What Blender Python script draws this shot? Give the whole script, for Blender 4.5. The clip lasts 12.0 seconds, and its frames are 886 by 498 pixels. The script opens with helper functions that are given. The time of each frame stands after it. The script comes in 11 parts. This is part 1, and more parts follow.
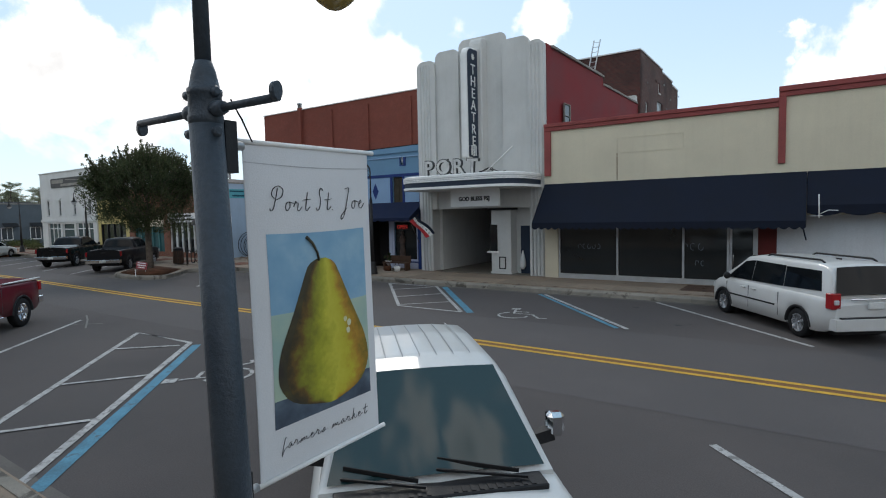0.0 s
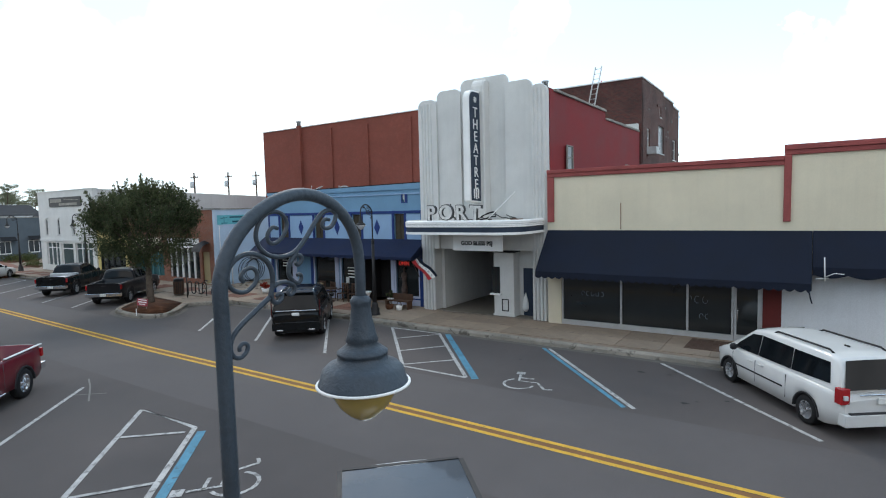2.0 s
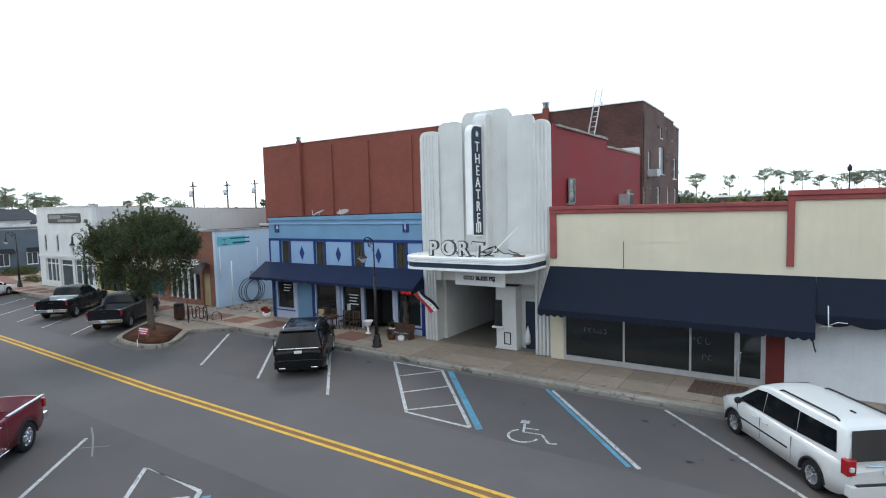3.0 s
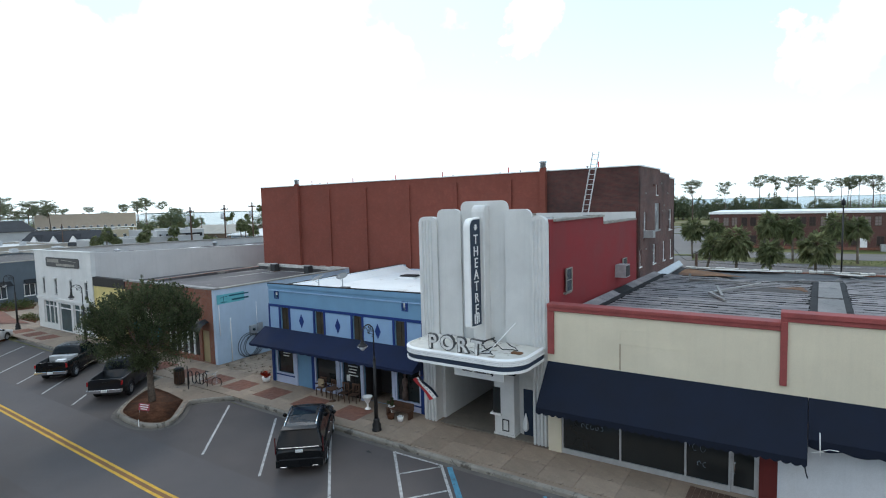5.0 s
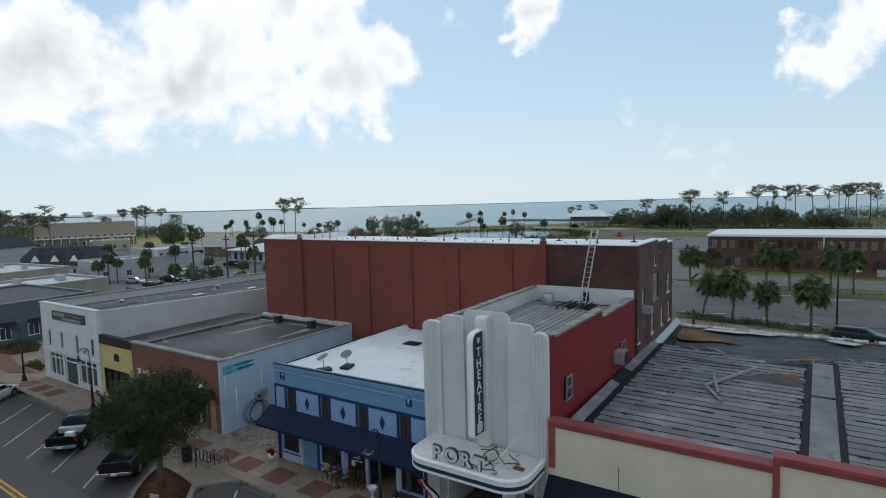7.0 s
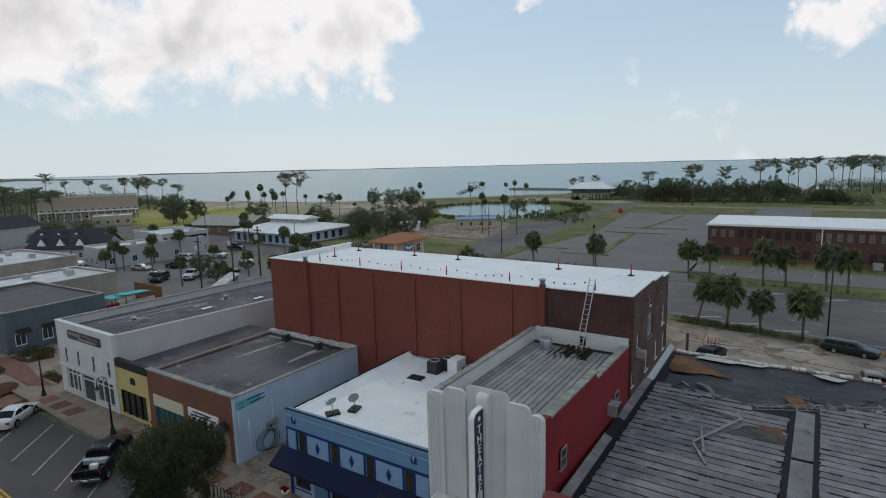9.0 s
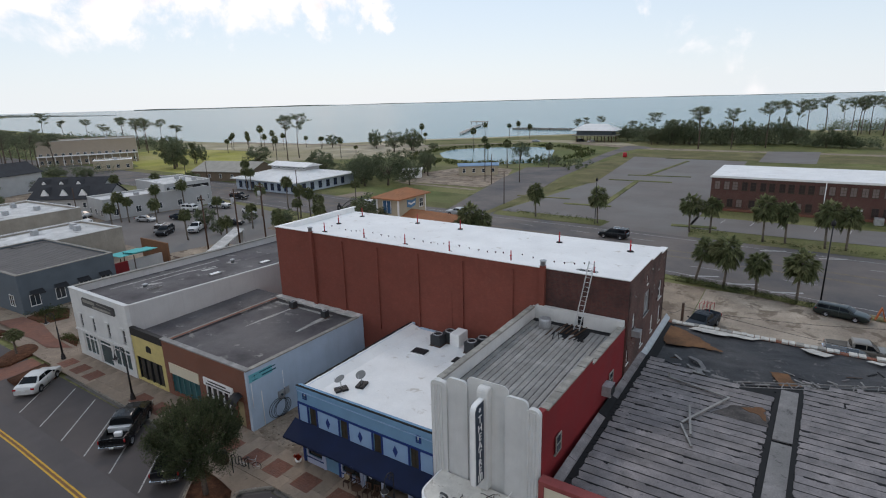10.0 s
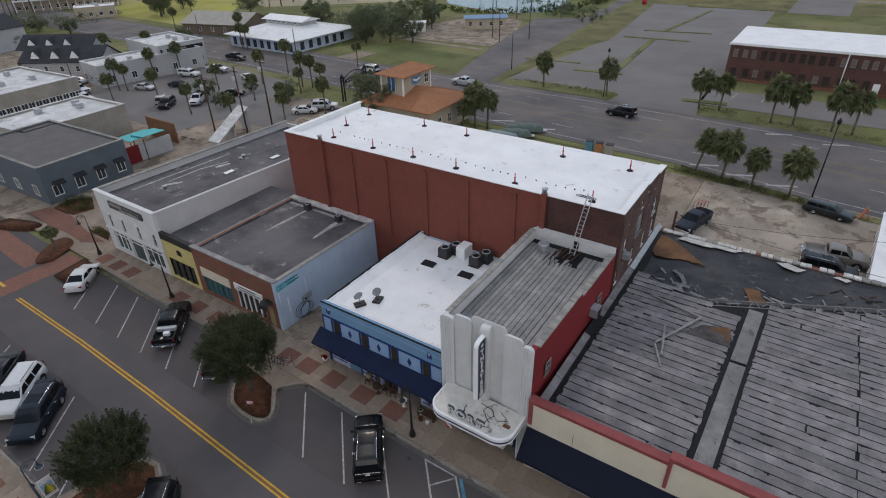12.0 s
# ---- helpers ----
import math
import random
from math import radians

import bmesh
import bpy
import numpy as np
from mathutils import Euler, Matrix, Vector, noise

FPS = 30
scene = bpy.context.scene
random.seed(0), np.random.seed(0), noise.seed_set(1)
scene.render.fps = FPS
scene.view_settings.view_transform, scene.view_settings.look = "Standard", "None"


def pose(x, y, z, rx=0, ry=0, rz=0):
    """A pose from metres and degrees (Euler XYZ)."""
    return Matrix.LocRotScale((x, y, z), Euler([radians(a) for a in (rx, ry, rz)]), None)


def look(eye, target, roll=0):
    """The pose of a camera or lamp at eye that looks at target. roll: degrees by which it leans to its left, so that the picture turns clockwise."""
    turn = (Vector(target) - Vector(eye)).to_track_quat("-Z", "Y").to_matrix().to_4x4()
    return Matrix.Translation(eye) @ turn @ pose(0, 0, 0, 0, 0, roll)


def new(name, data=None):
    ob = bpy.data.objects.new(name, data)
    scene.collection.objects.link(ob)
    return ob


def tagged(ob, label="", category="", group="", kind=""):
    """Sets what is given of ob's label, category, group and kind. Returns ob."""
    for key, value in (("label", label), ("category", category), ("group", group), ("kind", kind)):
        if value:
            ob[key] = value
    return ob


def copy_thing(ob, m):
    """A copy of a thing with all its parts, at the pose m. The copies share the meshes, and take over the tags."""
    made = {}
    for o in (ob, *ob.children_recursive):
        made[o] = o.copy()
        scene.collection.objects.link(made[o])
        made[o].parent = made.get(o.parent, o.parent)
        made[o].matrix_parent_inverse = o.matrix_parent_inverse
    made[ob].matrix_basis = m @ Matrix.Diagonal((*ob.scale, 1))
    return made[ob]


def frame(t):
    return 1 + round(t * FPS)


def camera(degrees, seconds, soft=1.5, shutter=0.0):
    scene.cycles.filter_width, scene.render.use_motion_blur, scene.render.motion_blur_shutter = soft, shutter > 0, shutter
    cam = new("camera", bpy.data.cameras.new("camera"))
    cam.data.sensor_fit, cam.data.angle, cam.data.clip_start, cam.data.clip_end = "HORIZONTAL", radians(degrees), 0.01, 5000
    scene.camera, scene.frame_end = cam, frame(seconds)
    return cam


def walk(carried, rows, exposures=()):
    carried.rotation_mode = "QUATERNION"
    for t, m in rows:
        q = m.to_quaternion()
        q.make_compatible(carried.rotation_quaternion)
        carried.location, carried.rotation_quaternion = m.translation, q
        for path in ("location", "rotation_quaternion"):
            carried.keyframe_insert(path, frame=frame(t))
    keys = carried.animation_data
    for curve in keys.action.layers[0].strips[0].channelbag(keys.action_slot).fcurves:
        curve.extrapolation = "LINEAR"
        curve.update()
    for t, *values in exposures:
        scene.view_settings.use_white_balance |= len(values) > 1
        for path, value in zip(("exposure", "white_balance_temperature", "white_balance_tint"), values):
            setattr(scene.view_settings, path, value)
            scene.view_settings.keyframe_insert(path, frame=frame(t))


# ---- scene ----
cam = camera(78.3, 12.0, 1.1)
ROWS = [
    (0.0, 0.187, 0.127, 3.018, 86.224, 1.228, 33.664),
    (0.5, 0.16, 0.156, 3.355, 86.124, 1.248, 33.605),
    (1.0, 0.108, 0.19, 3.813, 85.993, 1.269, 33.57),
    (1.5, 0.033, 0.231, 4.435, 85.851, 1.345, 33.525),
    (2.0, -0.06, 0.259, 5.147, 85.683, 1.402, 33.484),
    (2.5, -0.141, 0.312, 5.879, 85.609, 1.445, 33.414),
    (3.0, -0.249, 0.311, 6.683, 85.567, 1.463, 33.301),
    (5.0, -0.268, 0.343, 10.788, 85.369, 1.516, 32.932),
    (5.5, -0.285, 0.336, 12.017, 85.332, 1.518, 32.87),
    (6.0, -0.292, 0.345, 13.268, 85.246, 1.539, 32.822),
    (6.5, -0.244, 0.234, 14.579, 85.202, 1.529, 32.777),
    (7.0, -0.201, 0.079, 15.966, 85.186, 1.536, 32.798),
    (9.0, 0.13, -0.347, 21.88, 81.173, 1.433, 32.938),
    (9.5, 0.164, -0.366, 23.514, 78.451, 1.437, 32.997),
    (10.0, 0.202, -0.414, 25.174, 74.608, 1.436, 33.165),
    (10.5, 0.204, -0.473, 26.862, 70.566, 1.389, 33.334),
    (11.0, 0.194, -0.534, 28.584, 66.44, 1.371, 33.48),
    (11.5, 0.192, -0.577, 30.289, 62.325, 1.391, 33.53),
    (12.0, 0.179, -0.662, 32.052, 58.25, 1.376, 33.574),
]
# seconds, stops, kelvin, tint
EXPOSURES = [(0.0, -0.2, 6650, 10), (0.8, -0.10, 6600, 10), (1.5, 0.10, 6600, 10), (2.5, 0.58, 6600, 10), (3.5, 0.68, 6550, 10), (5.0, 0.28, 6400, 9), (6.5, -0.48, 6300, 8), (7.5, -0.62, 6380, 9), (9.0, -0.74, 6640, 11), (9.5, -0.56, 6800, 14), (10.0, -0.40, 6900, 17), (11.0, -0.30, 6950, 18), (12.0, -0.33, 6980, 20)]
walk(cam, [(t, pose(x, y, z, rx, ry, rz)) for t, x, y, z, rx, ry, rz in ROWS], EXPOSURES)

# ---- sky and sun ----
SUN_AZ, SUN_EL = radians(-43.0), radians(44.0)
world = bpy.data.worlds.new("world")
scene.world = world
world.use_nodes = True
wt = world.node_tree
wt.nodes.clear()


def wnode(kind, **inputs):
    n = wt.nodes.new(kind)
    for k, v in inputs.items():
        n.inputs[int(k[1:])].default_value = v
    return n


def wmath(op, a, b=None, c=None, clamp=False):
    n = wt.nodes.new("ShaderNodeMath")
    n.operation, n.use_clamp = op, clamp
    for i, v in enumerate((a, b, c)):
        if v is None:
            continue
        if isinstance(v, (int, float)):
            n.inputs[i].default_value = v
        else:
            wt.links.new(v, n.inputs[i])
    return n.outputs[0]


sky = wt.nodes.new("ShaderNodeTexSky")
sky.sky_type, sky.sun_disc = "NISHITA", False
sky.sun_elevation, sky.sun_rotation = SUN_EL, SUN_AZ % (2 * math.pi)
sky.air_density, sky.dust_density, sky.ozone_density = 1.0, 0.6, 1.0
way = wt.nodes.new("ShaderNodeTexCoord").outputs["Generated"]
# the horizon's haze carries on under the far edge of the water
level_way = wt.nodes.new("ShaderNodeVectorMath")
level_way.operation = "MAXIMUM"
level_way.inputs[1].default_value = (-1.0, -1.0, 0.002)
wt.links.new(way, level_way.inputs[0])
wt.links.new(level_way.outputs[0], sky.inputs["Vector"])
fluff = wnode("ShaderNodeTexNoise", _2=7.0, _3=9.0, _4=0.58, _8=0.25)
wt.links.new(way, fluff.inputs[0])
broad = wnode("ShaderNodeTexNoise", _2=1.7, _3=3.0, _4=0.5)
wt.links.new(way, broad.inputs[0])
# the banks' outlines wander
wisp = wnode("ShaderNodeTexNoise", _2=9.0, _3=6.0, _4=0.6)
wt.links.new(way, wisp.inputs[0])
drift = wt.nodes.new("ShaderNodeVectorMath")
drift.operation = "MULTIPLY_ADD"
drift.inputs[1].default_value, drift.inputs[2].default_value = (0.16, 0.16, 0.10), (-0.08, -0.08, -0.05)
wt.links.new(wisp.outputs["Color"], drift.inputs[0])
bent = wt.nodes.new("ShaderNodeVectorMath")
bent.operation = "ADD"
wt.links.new(way, bent.inputs[0])
wt.links.new(drift.outputs[0], bent.inputs[1])
# banks of cloud: direction, reach, and how thick
BANKS = [
    ((-0.766, 0.571, 0.296), 0.13, 1), ((-0.854, 0.489, 0.176), 0.083, 1), ((-0.825, 0.524, 0.213), 0.083, 1),
    ((-0.66, 0.716, 0.229), 0.096, 1), ((-0.589, 0.773, 0.236), 0.057, 0.9), ((-0.911, 0.341, 0.229), 0.078, 1),
    ((-0.892, 0.413, 0.186), 0.029, 0.8), ((-0.702, 0.698, 0.142), 0.039, 0.8), ((-0.629, 0.766, 0.134), 0.035, 0.8),
    ((-0.748, 0.626, 0.22), 0.109, 1), ((-0.693, 0.643, 0.327), 0.135, 1), ((-0.889, 0.351, 0.295), 0.047, 0.8),
    ((-0.381, 0.872, 0.307), 0.05, 0.9), ((-0.413, 0.87, 0.27), 0.027, 0.8), ((-0.015, 0.964, 0.265), 0.023, 0.7),
    ((0.018, 0.98, 0.199), 0.042, 0.8), ((0.069, 0.973, 0.22), 0.062, 0.9), ((0.092, 0.966, 0.243), 0.052, 0.8),
    # after the first: unseen banks behind and overhead, added to whiten the fronts' light
    ((-0.028, 0.973, 0.23), 0.017, 0.6), ((0.45, -0.7, 0.55), 0.28, 1.0), ((-0.5, -0.6, 0.6), 0.28, 1.0),
    ((0.9, -0.2, 0.35), 0.35, 0.9), ((-0.95, -0.25, 0.3), 0.4, 0.9), ((0.1, -0.45, 0.88), 0.22, 0.9),
    # the two small overhead banks are added for the truck windscreen to mirror
    ((0.0, -0.98, 0.12), 0.25, 0.9), ((0.55, 0.25, 0.8), 0.16, 0.8), ((0.17, -0.06, 0.98), 0.085, 1.0), ((0.33, 0.03, 0.94), 0.075, 1.0), ((-0.6, 0.3, 0.74), 0.2, 0.9),
]
bank = None
for centre, reach, thick in BANKS:
    v = Vector(centre).normalized()
    d = wt.nodes.new("ShaderNodeVectorMath")
    d.operation = "DISTANCE"
    d.inputs[1].default_value = v
    wt.links.new(bent.outputs[0], d.inputs[0])
    lump = wmath("MULTIPLY", wmath("SUBTRACT", 1.0, wmath("DIVIDE", d.outputs["Value"], reach * 1.5), clamp=True), thick)
    bank = lump if bank is None else wmath("MAXIMUM", bank, lump)
dense = wmath("ADD", wmath("MULTIPLY", bank, 0.62), wmath("MULTIPLY", wmath("SUBTRACT", fluff.outputs[0], 0.5), 1.25))
dense = wmath("ADD", dense, wmath("MULTIPLY", wmath("SUBTRACT", broad.outputs[0], 0.55), 0.5))
cover = wt.nodes.new("ShaderNodeMapRange")
cover.interpolation_type = "SMOOTHSTEP"
cover.inputs[1].default_value, cover.inputs[2].default_value = 0.12, 0.34
wt.links.new(dense, cover.inputs[0])
# undersides are grey where more cloud stands above them
raised = wt.nodes.new("ShaderNodeVectorMath")
raised.operation = "ADD"
raised.inputs[1].default_value = (0.0, 0.0, 0.035)
wt.links.new(way, raised.inputs[0])
above = wnode("ShaderNodeTexNoise", _2=7.0, _3=4.0, _4=0.5, _8=0.25)
wt.links.new(raised.outputs[0], above.inputs[0])
shaded = wmath("ADD", wmath("MULTIPLY", wmath("SUBTRACT", above.outputs[0], fluff.outputs[0]), 1.5), wmath("MULTIPLY", dense, 0.9))
core = wt.nodes.new("ShaderNodeMapRange")
core.inputs[1].default_value, core.inputs[2].default_value = 0.32, 0.85
core.inputs[3].default_value, core.inputs[4].default_value = 1.0, 0.50
wt.links.new(shaded, core.inputs[0])
SKY_GAIN, CLOUD_GAIN = 0.15, 1.5
blue = wt.nodes.new("ShaderNodeMixRGB")
blue.blend_type = "MULTIPLY"
blue.inputs[0].default_value = 1.0
blue.inputs[2].default_value = (SKY_GAIN,) * 3 + (1,)
wt.links.new(sky.outputs[0], blue.inputs[1])
# a thin bright veil, thicker towards the horizon
height = wt.nodes.new("ShaderNodeSeparateXYZ")
wt.links.new(way, height.inputs[0])
haze = wmath("POWER", wmath("SUBTRACT", 1.0, wmath("ABSOLUTE", height.outputs[2]), clamp=True), 5.0)
haze = wmath("MULTIPLY_ADD", haze, 0.30, 0.62)
tone = wt.nodes.new("ShaderNodeMixRGB")
tone.inputs[1].default_value, tone.inputs[2].default_value = (0.67, 0.99, 1.27, 1), (1.03, 1.20, 1.30, 1)
wt.links.new(wmath("POWER", wmath("SUBTRACT", 1.0, wmath("ABSOLUTE", height.outputs[2]), clamp=True), 4.0), tone.inputs[0])
veiled = wt.nodes.new("ShaderNodeMixRGB")
wt.links.new(tone.outputs[0], veiled.inputs[2])
wt.links.new(haze, veiled.inputs[0])
wt.links.new(blue.outputs[0], veiled.inputs[1])
white = wt.nodes.new("ShaderNodeMixRGB")
white.blend_type = "MULTIPLY"
white.inputs[0].default_value = 1.0
white.inputs[1].default_value = (CLOUD_GAIN, CLOUD_GAIN * 1.005, CLOUD_GAIN * 1.02, 1)
wt.links.new(core.outputs[0], white.inputs[2])
mixed = wt.nodes.new("ShaderNodeMixRGB")
wt.links.new(cover.outputs[0], mixed.inputs[0])
wt.links.new(veiled.outputs[0], mixed.inputs[1])
wt.links.new(white.outputs[0], mixed.inputs[2])
back = wt.nodes.new("ShaderNodeBackground")
back.inputs[1].default_value = 1.0
wt.links.new(mixed.outputs[0], back.inputs[0])
wt.links.new(back.outputs[0], wt.nodes.new("ShaderNodeOutputWorld").inputs[0])

# the sun stands behind thin cloud: weak and wide
lamp = bpy.data.lights.new("sun", "SUN")
lamp.energy, lamp.angle, lamp.color = 0.7, radians(12), (1.0, 0.95, 0.87)
sun = new("sun", lamp)
to_sun = Vector((math.sin(SUN_AZ) * math.cos(SUN_EL), math.cos(SUN_AZ) * math.cos(SUN_EL), math.sin(SUN_EL)))
sun.matrix_world = look(to_sun * 300, (0, 0, 0))

# ---- builders ----
class Mesh:
    """Collects faces for one mesh."""

    def __init__(self):
        self.v, self.f, self.m, self.s, self.weld = [], [], [], [], False

    def poly(self, pts, mat=0, smooth=False):
        i = len(self.v)
        self.v += [tuple(p) for p in pts]
        self.f.append(tuple(range(i, i + len(pts))))
        self.m.append(mat)
        self.s.append(smooth)

    def box(self, x0, x1, y0, y1, z0, z1, mat=0):
        i = len(self.v)
        self.v += [(x, y, z) for x in (x0, x1) for y in (y0, y1) for z in (z0, z1)]
        for f in ((0, 1, 3, 2), (4, 6, 7, 5), (0, 4, 5, 1), (2, 3, 7, 6), (0, 2, 6, 4), (1, 5, 7, 3)):
            self.f.append(tuple(i + k for k in f))
            self.m.append(mat)
            self.s.append(False)
        return self

    def prism(self, outline, a, b, axis="z", mat=0):
        """An outline of (p, q) pairs drawn out from a to b along an axis."""
        def at(p, q, r):
            return {"z": (p, q, r), "y": (p, r, q), "x": (r, p, q)}[axis]
        n, i = len(outline), len(self.v)
        self.v += [at(p, q, a) for p, q in outline] + [at(p, q, b) for p, q in outline]
        faces = [tuple(range(i, i + n)), tuple(range(i + 2 * n - 1, i + n - 1, -1))]
        faces += [(i + k, i + (k + 1) % n, i + n + (k + 1) % n, i + n + k) for k in range(n)]
        for f in faces:
            self.f.append(f)
            self.m.append(mat)
            self.s.append(False)
        return self

    def rings(self, rings, close=True, cap=True, mat=0, smooth=True):
        """Joins rings of points of one length."""
        n, i = len(rings[0]), len(self.v)
        for r in rings:
            self.v += [tuple(p) for p in r]
        for k in range(len(rings) - 1):
            for j in range(n if close else n - 1):
                a, b = i + k * n + j, i + k * n + (j + 1) % n
                self.f.append((a, b, b + n, a + n))
                self.m.append(mat)
                self.s.append(smooth)
        if cap and close:
            for f in (tuple(range(i + n - 1, i - 1, -1)), tuple(range(i + (len(rings) - 1) * n, i + len(rings) * n))):
                self.f.append(f)
                self.m.append(mat)
                self.s.append(False)
        return self

    def lathe(self, profile, centre=(0, 0, 0), sides=16, axis="z", mat=0, cap=True, smooth=True):
        """Turns (radius, height) pairs round an axis."""
        out = []
        for r, h in profile:
            ring = []
            for k in range(sides):
                a = 2 * math.pi * k / sides
                c, s = r * math.cos(a), r * math.sin(a)
                p = {"z": (c, s, h), "y": (c, h, -s), "x": (h, c, s)}[axis]
                ring.append((p[0] + centre[0], p[1] + centre[1], p[2] + centre[2]))
            out.append(ring)
        return self.rings(out, cap=cap, mat=mat, smooth=smooth)

    def tube(self, path, radius, sides=8, mat=0, cap=True):
        """A round bar along a path; radius may be one number or one for each point."""
        pts = [Vector(p) for p in path]
        rad = radius if isinstance(radius, (list, tuple)) else [radius] * len(pts)
        rings, up = [], None
        for k, p in enumerate(pts):
            d = (pts[min(k + 1, len(pts) - 1)] - pts[max(k - 1, 0)]).normalized()
            if up is None:
                up = d.orthogonal().normalized()
            up = (up - d * up.dot(d)).normalized()
            side = d.cross(up)
            rings.append([p + rad[k] * (math.cos(2 * math.pi * j / sides) * up + math.sin(2 * math.pi * j / sides) * side) for j in range(sides)])
        return self.rings(rings, cap=cap, mat=mat)

    def bar(self, a, b, w, h, mat=0):
        """A rectangular bar from a to b; w is its level width, h its height."""
        a, b = Vector(a), Vector(b)
        d = (b - a).normalized()
        side = d.cross(Vector((0, 0, 1)))
        side = side.normalized() if side.length > 1e-4 else Vector((1, 0, 0))
        up = side.cross(d)
        ring = [(-w / 2, -h / 2), (w / 2, -h / 2), (w / 2, h / 2), (-w / 2, h / 2)]
        return self.rings([[p + side * u + up * v for u, v in ring] for p in (a, b)], mat=mat, smooth=False)

    def data(self, name, mats, bevel=0.0, weld=False):
        me = bpy.data.meshes.new(name)
        me.from_pydata(self.v, [], self.f)
        me.polygons.foreach_set("material_index", self.m)
        me.polygons.foreach_set("use_smooth", self.s)
        for m in mats if isinstance(mats, (list, tuple)) else [mats]:
            me.materials.append(m)
        bm = bmesh.new()
        bm.from_mesh(me)
        if weld or self.weld:
            bmesh.ops.remove_doubles(bm, verts=bm.verts, dist=1e-4)
        bmesh.ops.recalc_face_normals(bm, faces=bm.faces)
        if bevel:
            bmesh.ops.bevel(bm, geom=[e for e in bm.edges if len(e.link_faces) == 2 and e.calc_face_angle() > 0.6], offset=bevel, segments=1, affect="EDGES", clamp_overlap=True)
        bm.to_mesh(me)
        bm.free()
        me.update()
        return me


def part(name, mesh, mat, parent=None, label="", bevel=0.0, at=None):
    ob = new(name, mesh.data(name, mat, bevel) if isinstance(mesh, Mesh) else mesh)
    if parent is not None:
        ob.parent = parent
    if at is not None:
        ob.matrix_basis = at
    if label:
        ob["label"] = label
    return ob


def thing(name, label, category, at=None, group="", kind="", mesh=None, mat=None, bevel=0.0):
    """A top-level thing: one mesh, or an Empty that holds its parts."""
    ob = part(name, mesh, mat, bevel=bevel) if mesh is not None else new(name)
    if at is not None:
        ob.matrix_basis = at
    return tagged(ob, label, category, group, kind)


def structure(name, mesh, mat, label, bevel=0.0):
    return tagged(part(name, mesh, mat, bevel=bevel), label, name.split("_")[0], "", "structure")


def writing(name, text, size, mat, parent, m, depth=0.004, spacing=1.0, shear=0.0, align="CENTER", bold=0.0):
    """Raised letters as a mesh; the text stands upright in its x-y plane before m."""
    cu = bpy.data.curves.new(name, "FONT")
    cu.body, cu.size, cu.extrude, cu.space_character, cu.shear = text, size, depth, spacing, shear
    cu.offset = bold
    cu.align_x, cu.align_y, cu.resolution_u = align, "CENTER", 3
    tmp = new(name + "_tmp", cu)
    me = bpy.data.meshes.new_from_object(tmp.evaluated_get(bpy.context.evaluated_depsgraph_get()))
    bpy.data.objects.remove(tmp)
    bpy.data.curves.remove(cu)
    me.materials.clear()
    me.materials.append(mat)
    ob = new(name, me)
    if parent is not None:
        ob.parent = parent
    ob.matrix_basis = m
    return ob


def facing(x, y, z, rz=0.0):
    """The pose of writing on a wall whose outside looks to -y when rz is 0."""
    return pose(x, y, z, 90, 0, rz)


